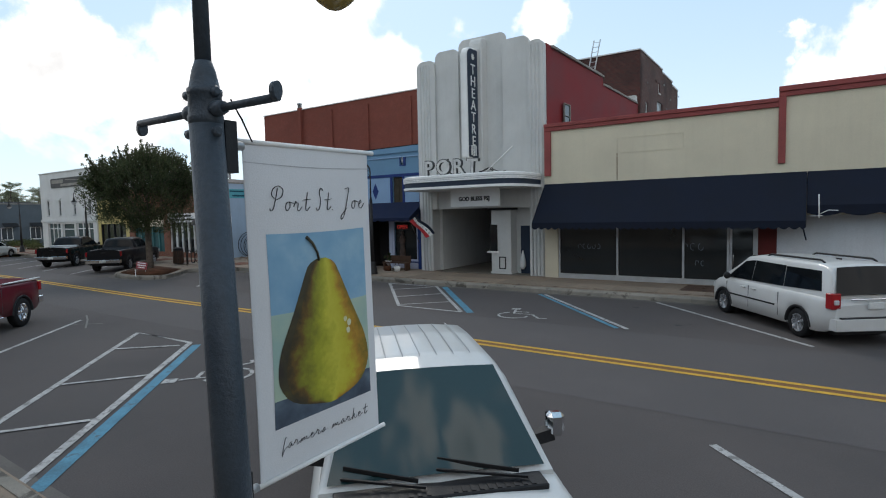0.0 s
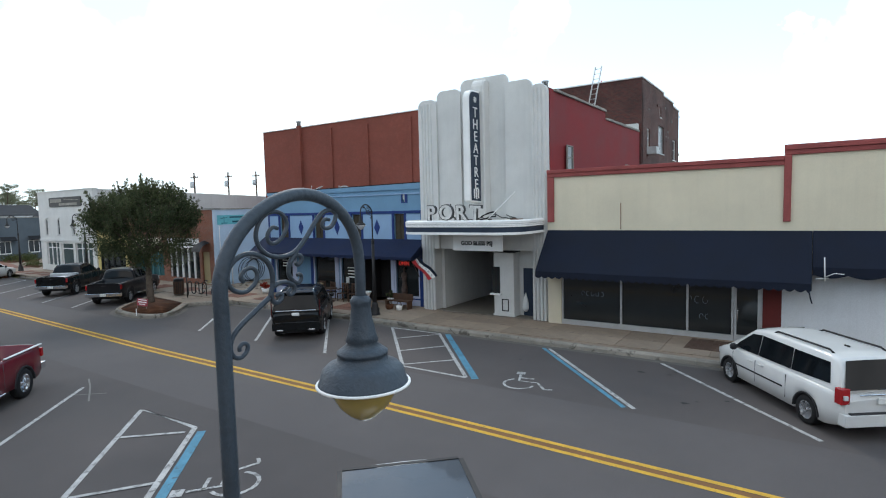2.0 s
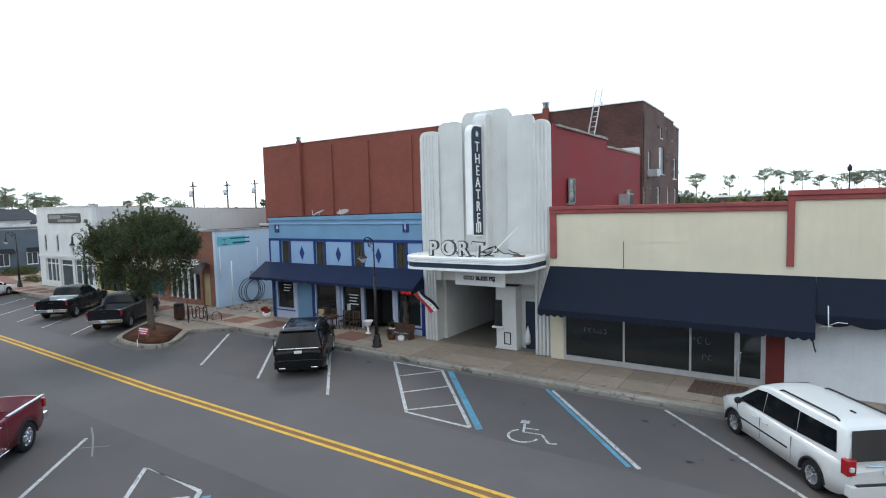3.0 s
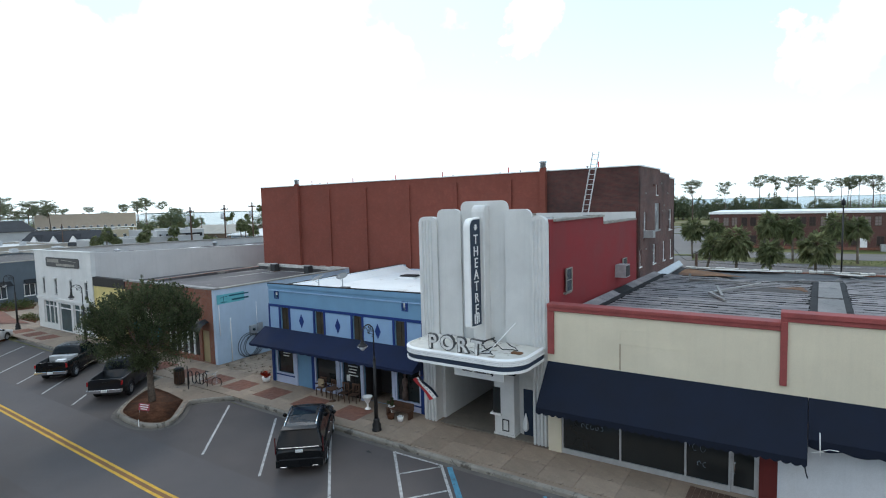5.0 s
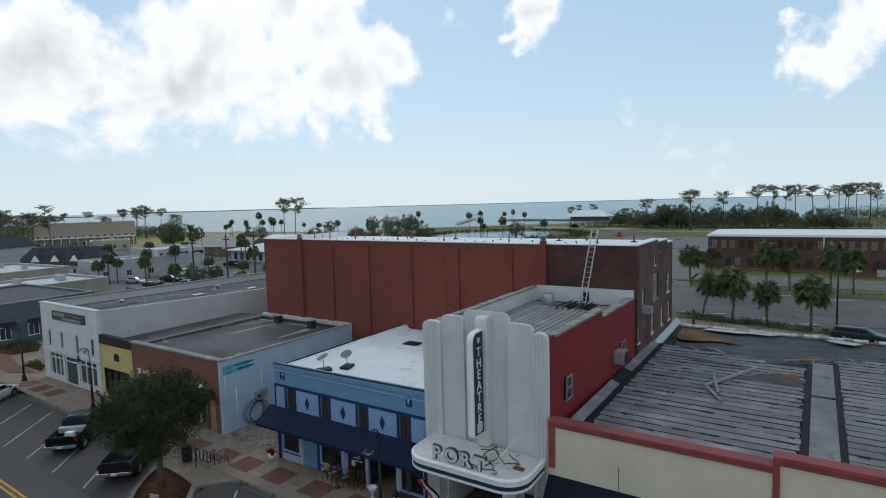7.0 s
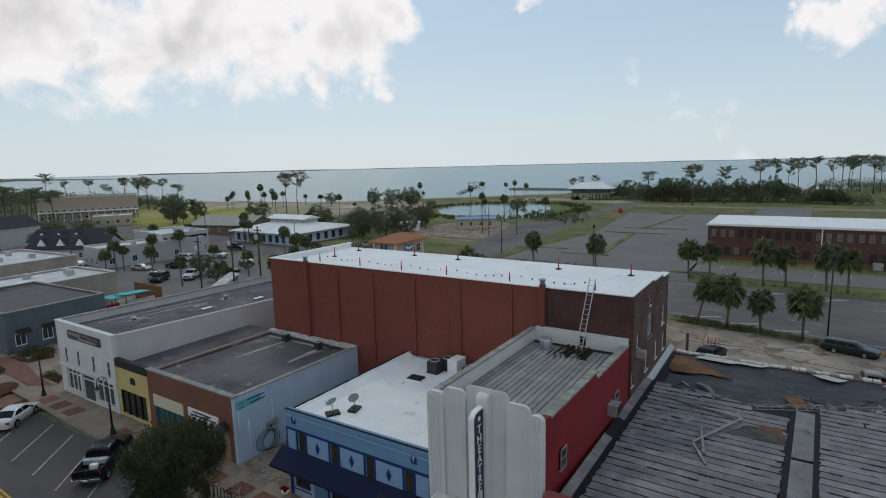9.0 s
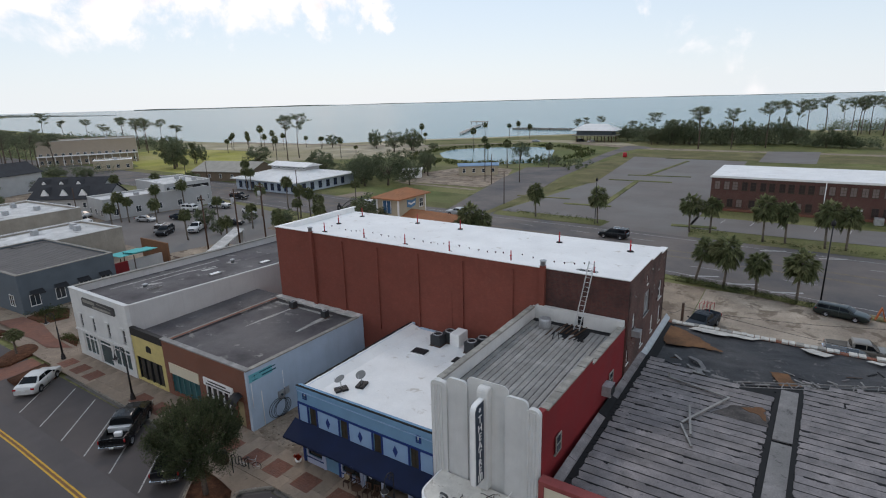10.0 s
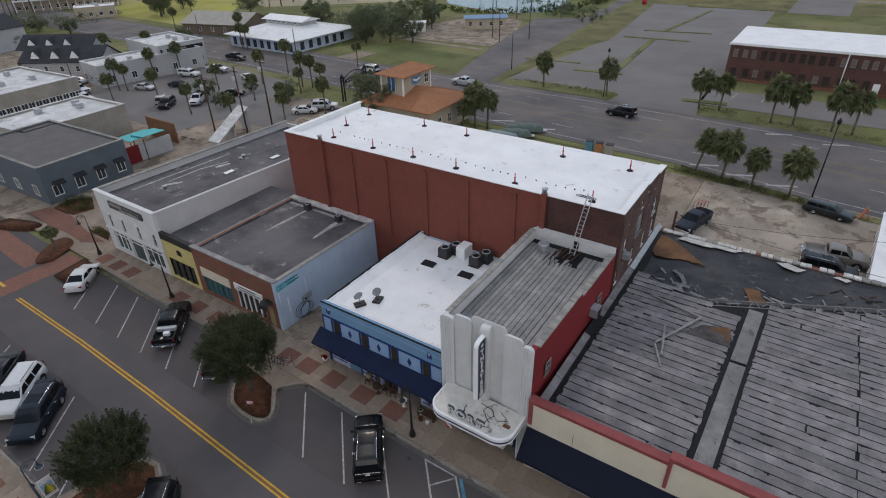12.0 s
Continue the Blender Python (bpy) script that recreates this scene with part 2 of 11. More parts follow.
# ---- materials ----
def material(name, base, rough=0.7, metal=0.0, vary=0.12, scale=1.0, fine=40.0, grain=0.08, bump=0.15, spec=0.28, tint=None, patch=None, streak=0.0, per_piece=0.0):
    """A surface with broad stains and fine grain. tint: a second colour in blotches; patch: (colour, share, scale) for wear; streak: upright runs."""
    m = bpy.data.materials.new(name)
    m.use_nodes = True
    nt = m.node_tree
    bsdf = nt.nodes["Principled BSDF"]
    bsdf.inputs["Metallic"].default_value = metal
    bsdf.inputs["Specular IOR Level"].default_value = spec

    def mk(kind, **kw):
        n = nt.nodes.new(kind)
        for k, v in kw.items():
            n.inputs[k].default_value = v
        return n

    co = mk("ShaderNodeTexCoord").outputs["Object"]
    big = mk("ShaderNodeTexNoise", Scale=scale, Detail=6.0, Roughness=0.6)
    small = mk("ShaderNodeTexNoise", Scale=fine, Detail=3.0, Roughness=0.6)
    for n in (big, small):
        nt.links.new(co, n.inputs["Vector"])

    def lerp(fac, a, b, mode="MIX"):
        n = nt.nodes.new("ShaderNodeMixRGB")
        n.blend_type = mode
        for i, v in enumerate((fac, a, b)):
            if hasattr(v, "is_linked"):
                nt.links.new(v, n.inputs[i])
            else:
                n.inputs[i].default_value = v if i == 0 or len(v) == 4 else (*v, 1)
        return n.outputs[0]

    def span(sock, a, b, c, d):
        n = nt.nodes.new("ShaderNodeMapRange")
        nt.links.new(sock, n.inputs[0])
        for i, v in enumerate((a, b, c, d)):
            n.inputs[i + 1].default_value = v
        return n.outputs[0]

    b = tuple(base)
    dark = tuple(c * (1 - vary * 1.6) for c in b)
    light = tuple(min(1, c * (1 + vary)) for c in b)
    col = lerp(span(big.outputs[0], 0.3, 0.7, 0, 1), dark, light)
    if tint:
        other = mk("ShaderNodeTexNoise", Scale=scale * 0.37, Detail=5.0, Roughness=0.65)
        nt.links.new(co, other.inputs["Vector"])
        col = lerp(span(other.outputs[0], 0.42, 0.66, 0, 0.85), col, tint)
    if patch:
        wear = mk("ShaderNodeTexNoise", Scale=patch[2], Detail=8.0, Roughness=0.7, Distortion=0.4)
        nt.links.new(co, wear.inputs["Vector"])
        col = lerp(span(wear.outputs[0], 0.62 - patch[1] * 0.3, 0.68 - patch[1] * 0.3, 0, 0.9), col, patch[0])
    if streak:
        mp = nt.nodes.new("ShaderNodeMapping")
        mp.inputs["Scale"].default_value = (2.3, 2.3, 0.12)
        nt.links.new(co, mp.inputs[0])
        run = mk("ShaderNodeTexNoise", Scale=1.6, Detail=5.0, Roughness=0.7)
        nt.links.new(mp.outputs[0], run.inputs["Vector"])
        col = lerp(span(run.outputs[0], 0.5, 0.8, 0, streak), col, tuple(c * 0.45 for c in b))
    if per_piece:
        rnd = mk("ShaderNodeObjectInfo").outputs["Random"]
        col = lerp(1.0, col, lerp(rnd, (1 - per_piece,) * 3, (1 + per_piece,) * 3), "MULTIPLY")
    speck = span(small.outputs[0], 0.3, 0.7, 1 - grain, 1 + grain)
    col = lerp(1.0, col, speck, "MULTIPLY")
    nt.links.new(col, bsdf.inputs["Base Color"])
    nt.links.new(span(big.outputs[0], 0.3, 0.7, max(0.02, rough - 0.08), min(1, rough + 0.08)), bsdf.inputs["Roughness"])
    if bump:
        bp = mk("ShaderNodeBump", Strength=bump, Distance=0.02)
        nt.links.new(small.outputs[0], bp.inputs["Height"])
        nt.links.new(bp.outputs[0], bsdf.inputs["Normal"])
    return m


def brickwork(name, a, b, mortar, size=(0.21, 0.075), rough=0.85, stain=None, along="x", amount=0.5):
    """Brick courses too far off to part; along: the wall's level axis."""
    m = material(name, a, rough, vary=0.15)
    nt = m.node_tree
    bsdf = nt.nodes["Principled BSDF"]
    tc = nt.nodes.new("ShaderNodeTexCoord")
    sep = nt.nodes.new("ShaderNodeSeparateXYZ")
    com = nt.nodes.new("ShaderNodeCombineXYZ")
    nt.links.new(tc.outputs["Object"], sep.inputs[0])
    nt.links.new(sep.outputs["XYZ".index(along.upper())], com.inputs[0])
    nt.links.new(sep.outputs[2], com.inputs[1])
    br = nt.nodes.new("ShaderNodeTexBrick")
    br.inputs["Scale"].default_value = 1.0
    br.inputs["Brick Width"].default_value, br.inputs["Row Height"].default_value = size
    br.inputs["Mortar Size"].default_value = 0.007
    br.inputs["Color1"].default_value, br.inputs["Color2"].default_value, br.inputs["Mortar"].default_value = (*a, 1), (*b, 1), (*mortar, 1)
    nt.links.new(com.outputs[0], br.inputs["Vector"])
    col = br.outputs["Color"]
    for sc, dk, lo, hi in ((0.45, stain or tuple(c * 0.5 for c in a), 0.45, 0.75), (3.5, tuple(min(1, c * 1.5) for c in b), 0.52, 0.85)):
        no = nt.nodes.new("ShaderNodeTexNoise")
        no.inputs["Scale"].default_value, no.inputs["Detail"].default_value = sc, 6
        nt.links.new(tc.outputs["Object"], no.inputs["Vector"])
        mr = nt.nodes.new("ShaderNodeMapRange")
        for i, v in enumerate((lo, hi, 0, amount)):
            mr.inputs[i + 1].default_value = v
        nt.links.new(no.outputs[0], mr.inputs[0])
        mx = nt.nodes.new("ShaderNodeMixRGB")
        mx.inputs[2].default_value = (*dk, 1)
        nt.links.new(mr.outputs[0], mx.inputs[0])
        nt.links.new(col, mx.inputs[1])
        col = mx.outputs[0]
    nt.links.new(col, bsdf.inputs["Base Color"])
    bp = nt.nodes.new("ShaderNodeBump")
    bp.inputs["Strength"].default_value, bp.inputs["Distance"].default_value = 0.4, 0.01
    nt.links.new(br.outputs["Fac"], bp.inputs["Height"])
    bp.invert = True
    nt.links.new(bp.outputs[0], bsdf.inputs["Normal"])
    return m


def glassy(name, base, rough=0.05, spec=0.6):
    return material(name, base, rough, vary=0.1, scale=0.6, grain=0.02, bump=0.0, spec=spec)


def lacquer(name, base, rough=0.4, metal=0.0, coat=0.6):
    m = material(name, base, rough, metal, vary=0.04, scale=1.5, fine=90, grain=0.03, bump=0.0, spec=0.12)
    m.node_tree.nodes["Principled BSDF"].inputs["Coat Weight"].default_value = coat
    m.node_tree.nodes["Principled BSDF"].inputs["Coat Roughness"].default_value = 0.06
    return m


def leafy(name, base, other):
    m = material(name, base, 0.75, vary=0.3, scale=0.9, fine=5, grain=0.2, bump=0, spec=0.15, tint=other)
    nt = m.node_tree
    bsdf = nt.nodes["Principled BSDF"]
    geo = nt.nodes.new("ShaderNodeNewGeometry")
    mr = nt.nodes.new("ShaderNodeMapRange")
    mr.inputs[3].default_value, mr.inputs[4].default_value = 0.6, 1.45
    nt.links.new(geo.outputs["Random Per Island"], mr.inputs[0])
    mx = nt.nodes.new("ShaderNodeMixRGB")
    mx.blend_type, mx.inputs[0].default_value = "MULTIPLY", 1
    nt.links.new(bsdf.inputs["Base Color"].links[0].from_socket, mx.inputs[1])
    nt.links.new(mr.outputs[0], mx.inputs[2])
    nt.links.new(mx.outputs[0], bsdf.inputs["Base Color"])
    # thin leaves let some light through
    tr = nt.nodes.new("ShaderNodeBsdfTranslucent")
    nt.links.new(mx.outputs[0], tr.inputs[0])
    ms = nt.nodes.new("ShaderNodeMixShader")
    ms.inputs[0].default_value = 0.5
    nt.links.new(bsdf.outputs[0], ms.inputs[1])
    nt.links.new(tr.outputs[0], ms.inputs[2])
    nt.links.new(ms.outputs[0], nt.nodes["Material Output"].inputs[0])
    return m


ASPHALT = material("asphalt", (0.093, 0.080, 0.077), 0.88, vary=0.10, scale=0.25, fine=55, grain=0.16, bump=0.25, spec=0.3, tint=(0.062, 0.056, 0.056))
HIGHWAY = material("highway_asphalt", (0.158, 0.137, 0.126), 0.9, vary=0.10, scale=0.2, fine=30, grain=0.12, tint=(0.075, 0.075, 0.08))
LOT = material("old_lot_asphalt", (0.168, 0.150, 0.140), 0.92, vary=0.12, scale=0.12, fine=20, grain=0.1, tint=(0.19, 0.185, 0.175))
CONCRETE = material("concrete", (0.285, 0.222, 0.17), 0.9, vary=0.16, scale=0.8, fine=60, grain=0.14, bump=0.2, tint=(0.185, 0.142, 0.108), patch=((0.125, 0.10, 0.08), 0.12, 1.6), per_piece=0.12)
KERB = material("kerb_concrete", (0.28, 0.255, 0.22), 0.9, vary=0.15, scale=1.2, fine=60, grain=0.12, tint=(0.19, 0.175, 0.15), patch=((0.09, 0.08, 0.068), 0.25, 1.7), per_piece=0.12)
PAVER = material("red_paver", (0.21, 0.095, 0.066), 0.9, vary=0.2, scale=2.5, fine=26, grain=0.22, bump=0.3, tint=(0.16, 0.085, 0.065), per_piece=0.1)
BANK = material("rough_green_grass", (0.125, 0.145, 0.055), 0.95, vary=0.3, scale=0.06, fine=3.0, grain=0.3, bump=0.4, tint=(0.175, 0.165, 0.08), spec=0.1)
GRASS = material("grass", (0.142, 0.150, 0.057), 0.95, vary=0.3, scale=0.05, fine=3.0, grain=0.3, bump=0.4, tint=(0.215, 0.19, 0.10), patch=((0.09, 0.10, 0.038), 0.25, 0.09), spec=0.1)
LAWN = material("lawn", (0.30, 0.29, 0.065), 0.95, vary=0.25, scale=0.04, fine=3.0, grain=0.25, tint=(0.42, 0.36, 0.17), spec=0.1)
DRY = material("dry_grass", (0.17, 0.15, 0.075), 0.95, vary=0.3, scale=0.12, fine=4.0, grain=0.3, tint=(0.11, 0.112, 0.045), spec=0.1)
BEACH = material("beach_sand", (0.40, 0.35, 0.26), 0.95, vary=0.3, scale=0.05, fine=3.0, grain=0.2, bump=0.3, tint=(0.27, 0.235, 0.12), spec=0.1)
VACANT = material("packed_sandy_lot", (0.37, 0.31, 0.25), 0.95, vary=0.3, scale=0.22, fine=6.0, grain=0.2, bump=0.3, tint=(0.28, 0.23, 0.185), patch=((0.17, 0.135, 0.105), 0.3, 0.3), spec=0.1)
SAND = material("sandy_ground", (0.325, 0.262, 0.20), 0.95, vary=0.3, scale=0.22, fine=6.0, grain=0.2, bump=0.3, tint=(0.24, 0.19, 0.15), patch=((0.155, 0.118, 0.09), 0.35, 0.3), spec=0.1)
MULCH = material("mulch", (0.115, 0.052, 0.03), 0.95, vary=0.35, scale=3, fine=30, grain=0.45, bump=0.8, tint=(0.07, 0.034, 0.02), spec=0.1)
WHITE_LINE = material("road_paint_white", (0.43, 0.42, 0.41), 0.8, vary=0.18, scale=2, fine=30, grain=0.14, patch=((0.17, 0.165, 0.16), 0.33, 7.0))
BLUE_LINE = material("road_paint_blue", (0.085, 0.235, 0.33), 0.8, vary=0.2, scale=2, fine=30, grain=0.15, patch=((0.085, 0.12, 0.14), 0.16, 6.0))
YELLOW_LINE = material("road_paint_yellow", (0.58, 0.34, 0.045), 0.8, vary=0.12, scale=2, fine=30, grain=0.1, patch=((0.3, 0.2, 0.06), 0.15, 7.0))
STUCCO = material("white_stucco", (0.60, 0.60, 0.585), 0.75, vary=0.06, scale=0.8, fine=30, grain=0.05, bump=0.2, streak=0.16)
CREAM = material("cream_stucco", (0.62, 0.56, 0.43), 0.85, vary=0.05, scale=0.5, fine=50, grain=0.05, bump=0.25, streak=0.10)
COPING = material("red_coping", (0.26, 0.062, 0.058), 0.7, vary=0.14, scale=1.4, fine=30, grain=0.1, streak=0.15)
NAVY = material("navy_canvas", (0.0095, 0.0135, 0.026), 0.85, vary=0.15, scale=0.7, fine=60, grain=0.15, bump=0.25, spec=0.2)
NAVY_PAINT = material("navy_paint", (0.022, 0.035, 0.06), 0.45, vary=0.1, scale=2)
BLUE_CANVAS = material("blue_canvas", (0.011, 0.018, 0.048), 0.85, vary=0.15, scale=0.7, fine=60, grain=0.15, bump=0.25, spec=0.2)
BLUE_WALL = material("light_blue_paint", (0.145, 0.275, 0.41), 0.75, vary=0.06, scale=0.8, fine=40, grain=0.05, streak=0.12)
BLUE_PANEL = material("pale_blue_panel", (0.235, 0.36, 0.53), 0.7, vary=0.05, scale=1, fine=40, grain=0.04)
BLUE_TRIM = material("royal_blue_trim", (0.012, 0.035, 0.16), 0.6, vary=0.1, scale=2, fine=40)
BROWN_WINDOW = material("brown_shutter", (0.055, 0.045, 0.03), 0.6, vary=0.25, scale=1.5, fine=20, grain=0.2)
LAW_SIDE = material("pale_blue_wall", (0.42, 0.52, 0.63), 0.8, vary=0.06, scale=0.5, fine=40, grain=0.05, streak=0.14)
RED_PAINT = material("red_painted_brick", (0.20, 0.018, 0.021), 0.7, vary=0.12, scale=0.6, fine=18, grain=0.12, bump=0.3)
OXIDE = brickwork("oxide_red_brick", (0.205, 0.058, 0.041), (0.18, 0.052, 0.038), (0.175, 0.054, 0.036), stain=(0.135, 0.043, 0.03), amount=0.5)
OLD_BRICK = brickwork("weathered_brick", (0.112, 0.036, 0.029), (0.062, 0.028, 0.026), (0.10, 0.075, 0.065), stain=(0.03, 0.019, 0.018), amount=0.85)
OLD_BRICK_SIDE = brickwork("weathered_side_brick", (0.125, 0.052, 0.042), (0.08, 0.040, 0.035), (0.17, 0.14, 0.125), stain=(0.04, 0.027, 0.026), along="y", amount=0.85)
LAW_BRICK = brickwork("red_brick", (0.23, 0.082, 0.048), (0.17, 0.062, 0.04), (0.2, 0.15, 0.12), stain=(0.12, 0.05, 0.03), amount=0.4)
OFFICE_PANE = glassy("blind_pane", (0.21, 0.165, 0.15), 0.4, 0.3)
OFFICE_DARK = glassy("brown_pane", (0.05, 0.038, 0.036), 0.15, 0.4)
OFFICE_BRICK = brickwork("dark_red_brick", (0.118, 0.05, 0.042), (0.092, 0.04, 0.034), (0.14, 0.10, 0.085), stain=(0.07, 0.03, 0.025), amount=0.4)
WHITE_ROOF = material("white_roof_coating", (0.76, 0.76, 0.75), 0.7, vary=0.06, scale=0.35, fine=12, grain=0.04, patch=((0.5, 0.47, 0.43), 0.06, 0.8))
GREY_ROOF = material("grey_felt_roof", (0.092, 0.084, 0.088), 0.85, vary=0.3, scale=0.35, fine=10, grain=0.12, tint=(0.15, 0.14, 0.14), patch=((0.25, 0.24, 0.225), 0.12, 0.45))
TIN_ROOF = material("weathered_tin", (0.225, 0.205, 0.203), 0.75, 0.0, vary=0.3, scale=0.9, fine=18, grain=0.25, bump=0.3, tint=(0.14, 0.132, 0.137), patch=((0.08, 0.076, 0.08), 0.06, 2.6), per_piece=0.14)
TIN_PALE = material("pale_tin", (0.27, 0.262, 0.25), 0.7, 0.0, vary=0.2, scale=1.2, fine=14, grain=0.15, tint=(0.19, 0.185, 0.175), per_piece=0.15)
TAR = material("tar", (0.012, 0.012, 0.013), 0.85, vary=0.3, scale=2, fine=20, grain=0.2)
RUST = material("rusty_deck", (0.17, 0.085, 0.04), 0.9, vary=0.3, scale=0.7, fine=12, grain=0.25, tint=(0.10, 0.05, 0.028))
METAL = material("galvanised_metal", (0.42, 0.43, 0.44), 0.45, 0.6, vary=0.15, scale=3, fine=30, grain=0.08)
ALU = material("aluminium_frame", (0.55, 0.56, 0.57), 0.4, 0.5, vary=0.08, scale=3)
CHROME = material("chrome", (0.75, 0.76, 0.78), 0.08, 1.0, vary=0.03, bump=0)
POST = material("grey_blue_post", (0.036, 0.050, 0.068), 0.45, vary=0.18, scale=3, fine=45, grain=0.12, bump=0.3, spec=0.35, tint=(0.048, 0.064, 0.082))
DARK_POST = material("dark_bronze_post", (0.02, 0.019, 0.02), 0.5, vary=0.2, scale=3)
AMBER = glassy("amber_glass", (0.32, 0.235, 0.06), 0.22)
VINYL = material("banner_vinyl", (0.66, 0.67, 0.69), 0.6, vary=0.03, scale=2.5, fine=120, grain=0.02, bump=0.12)
BLACK = material("black_paint", (0.012, 0.012, 0.014), 0.5, vary=0.2, scale=3)
WHITE = material("white_paint", (0.78, 0.78, 0.77), 0.6, vary=0.04, scale=2, fine=40, grain=0.03)
SHOP_GLASS = glassy("shop_glass", (0.017, 0.020, 0.021), 0.04)
PANE = glassy("window_pane", (0.035, 0.045, 0.055), 0.06)
PALE_PANE = glassy("pale_window_pane", (0.24, 0.25, 0.26), 0.3)
RUBBER = material("tyre_rubber", (0.014, 0.014, 0.015), 0.8, vary=0.2, scale=6)
CAR_GLASS = glassy("car_glass", (0.006, 0.008, 0.010), 0.03, 0.18)
PLASTIC = material("black_plastic", (0.018, 0.018, 0.02), 0.55, vary=0.15, scale=5)
TAIL = glassy("red_lens", (0.34, 0.012, 0.016), 0.15)
LENS = glassy("clear_lens", (0.55, 0.56, 0.58), 0.1)
ALLOY = material("alloy_wheel", (0.5, 0.51, 0.53), 0.3, 0.8, vary=0.08, bump=0)
PLATE = material("number_plate", (0.62, 0.63, 0.62), 0.5, vary=0.05)
WOOD = material("dark_wood", (0.075, 0.04, 0.025), 0.65, vary=0.25, scale=3, fine=30)
BARK = material("bark", (0.13, 0.105, 0.085), 0.95, vary=0.3, scale=4, fine=30, grain=0.25, bump=0.7, spec=0.1)
PINE_BARK = material("pine_bark", (0.115, 0.085, 0.07), 0.95, vary=0.3, scale=2, fine=10, grain=0.25, spec=0.1)
PALM_BARK = material("palm_bark", (0.16, 0.135, 0.11), 0.95, vary=0.25, scale=2, fine=10, grain=0.25, spec=0.1)
OAK_LEAF = leafy("oak_leaf", (0.066, 0.084, 0.042), (0.11, 0.118, 0.058))
PINE_LEAF = leafy("pine_needles", (0.165, 0.19, 0.125), (0.22, 0.23, 0.145))
PALM_LEAF = leafy("palm_frond", (0.15, 0.175, 0.085), (0.205, 0.205, 0.105))
SHRUB_LEAF = leafy("shrub_leaf", (0.055, 0.075, 0.025), (0.10, 0.10, 0.04))
WOODS_LEAF = leafy("woods_leaf", (0.12, 0.148, 0.088), (0.17, 0.18, 0.105))

# ---- land and water ----
COAST = [(-2600, 900), (-1500, 420), (-900, 300), (-640, 262), (-463, 236), (-391, 238), (-350, 236), (-300, 240), (-262, 246), (-238, 266), (-216, 296), (-186, 318), (-158, 346), (-128, 372), (-100, 404), (-49, 440), (30, 432), (200, 600), (700, 980), (2600, 2300)]
land = Mesh()
LAND = COAST + [(4700, 2300), (4700, -4700), (-4700, -4700), (-4700, 900)]
land.poly([(x, y, -0.06) for x, y in LAND])
for (ax, ay), (bx, by) in zip(COAST, COAST[1:]):
    land.poly([(ax, ay, -0.06), (bx, by, -0.06), (bx - 3, by + 8, -2.5), (ax - 3, ay + 8, -2.5)])
land.poly([(x, y, -2.5) for x, y in ((-4700, 150), (4700, 150), (4700, 4700), (-4700, 4700))])
structure("ground", land, GRASS, "flat coastal ground of mixed grass and sand")

WATER = bpy.data.materials.new("sea_water")
WATER.use_nodes = True
_n = WATER.node_tree
_b = _n.nodes["Principled BSDF"]
_b.inputs["Base Color"].default_value = (0.06, 0.17, 0.19, 1)
_b.inputs["Roughness"].default_value = 0.24
_b.inputs["Specular IOR Level"].default_value = 0.25
_tc = _n.nodes.new("ShaderNodeTexCoord")
_heights = []
for sc, de in ((0.12, 6.0), (0.9, 4.0)):
    _no = _n.nodes.new("ShaderNodeTexNoise")
    _no.inputs["Scale"].default_value, _no.inputs["Detail"].default_value = sc, de
    _n.links.new(_tc.outputs["Object"], _no.inputs["Vector"])
    _heights.append(_no.outputs[0])
_mx = _n.nodes.new("ShaderNodeMath")
_mx.operation = "MULTIPLY_ADD"
_n.links.new(_heights[0], _mx.inputs[0])
_mx.inputs[1].default_value = 1.6
_n.links.new(_heights[1], _mx.inputs[2])
_bp = _n.nodes.new("ShaderNodeBump")
_bp.inputs["Strength"].default_value, _bp.inputs["Distance"].default_value = 0.14, 0.4
_n.links.new(_mx.outputs[0], _bp.inputs["Height"])
_n.links.new(_bp.outputs[0], _b.inputs["Normal"])
sea = Mesh()
sea.poly([(x, y, -0.6) for x, y in ((-4900, 150), (4900, 150), (4900, 4990), (-4900, 4990))])
structure("water_bay", sea, WATER, "pale rippled bay water reaching to the horizon")
far = Mesh()
for k in range(40):
    a0, a1 = radians(62 - k * 2.1), radians(62 - (k + 1) * 2.1)
    r = 4600
    h0, h1 = (5 + 6 * noise.noise((k * 0.5, 0, 3))) * (1.2 if k < 9 else 0.6), (5 + 6 * noise.noise(((k + 1) * 0.5, 0, 3))) * (1.2 if k + 1 < 9 else 0.6)
    p0, p1 = (-math.sin(a0) * r, math.cos(a0) * r), (-math.sin(a1) * r, math.cos(a1) * r)
    far.poly([(*p0, -0.6), (*p1, -0.6), (*p1, max(1.5, h1)), (*p0, max(1.5, h0))])
    far.poly([(*p0, max(1.5, h0)), (*p1, max(1.5, h1)), (p1[0] * 1.03, p1[1] * 1.03, -0.6), (p0[0] * 1.03, p0[1] * 1.03, -0.6)])
WOODLAND = material("far_woodland", (0.24, 0.26, 0.235), 0.95, vary=0.2, scale=0.01, fine=0.1, bump=0, spec=0)
structure("backdrop_far_shore", far, WOODLAND, "low wooded spit across the bay")
near_shore = Mesh()
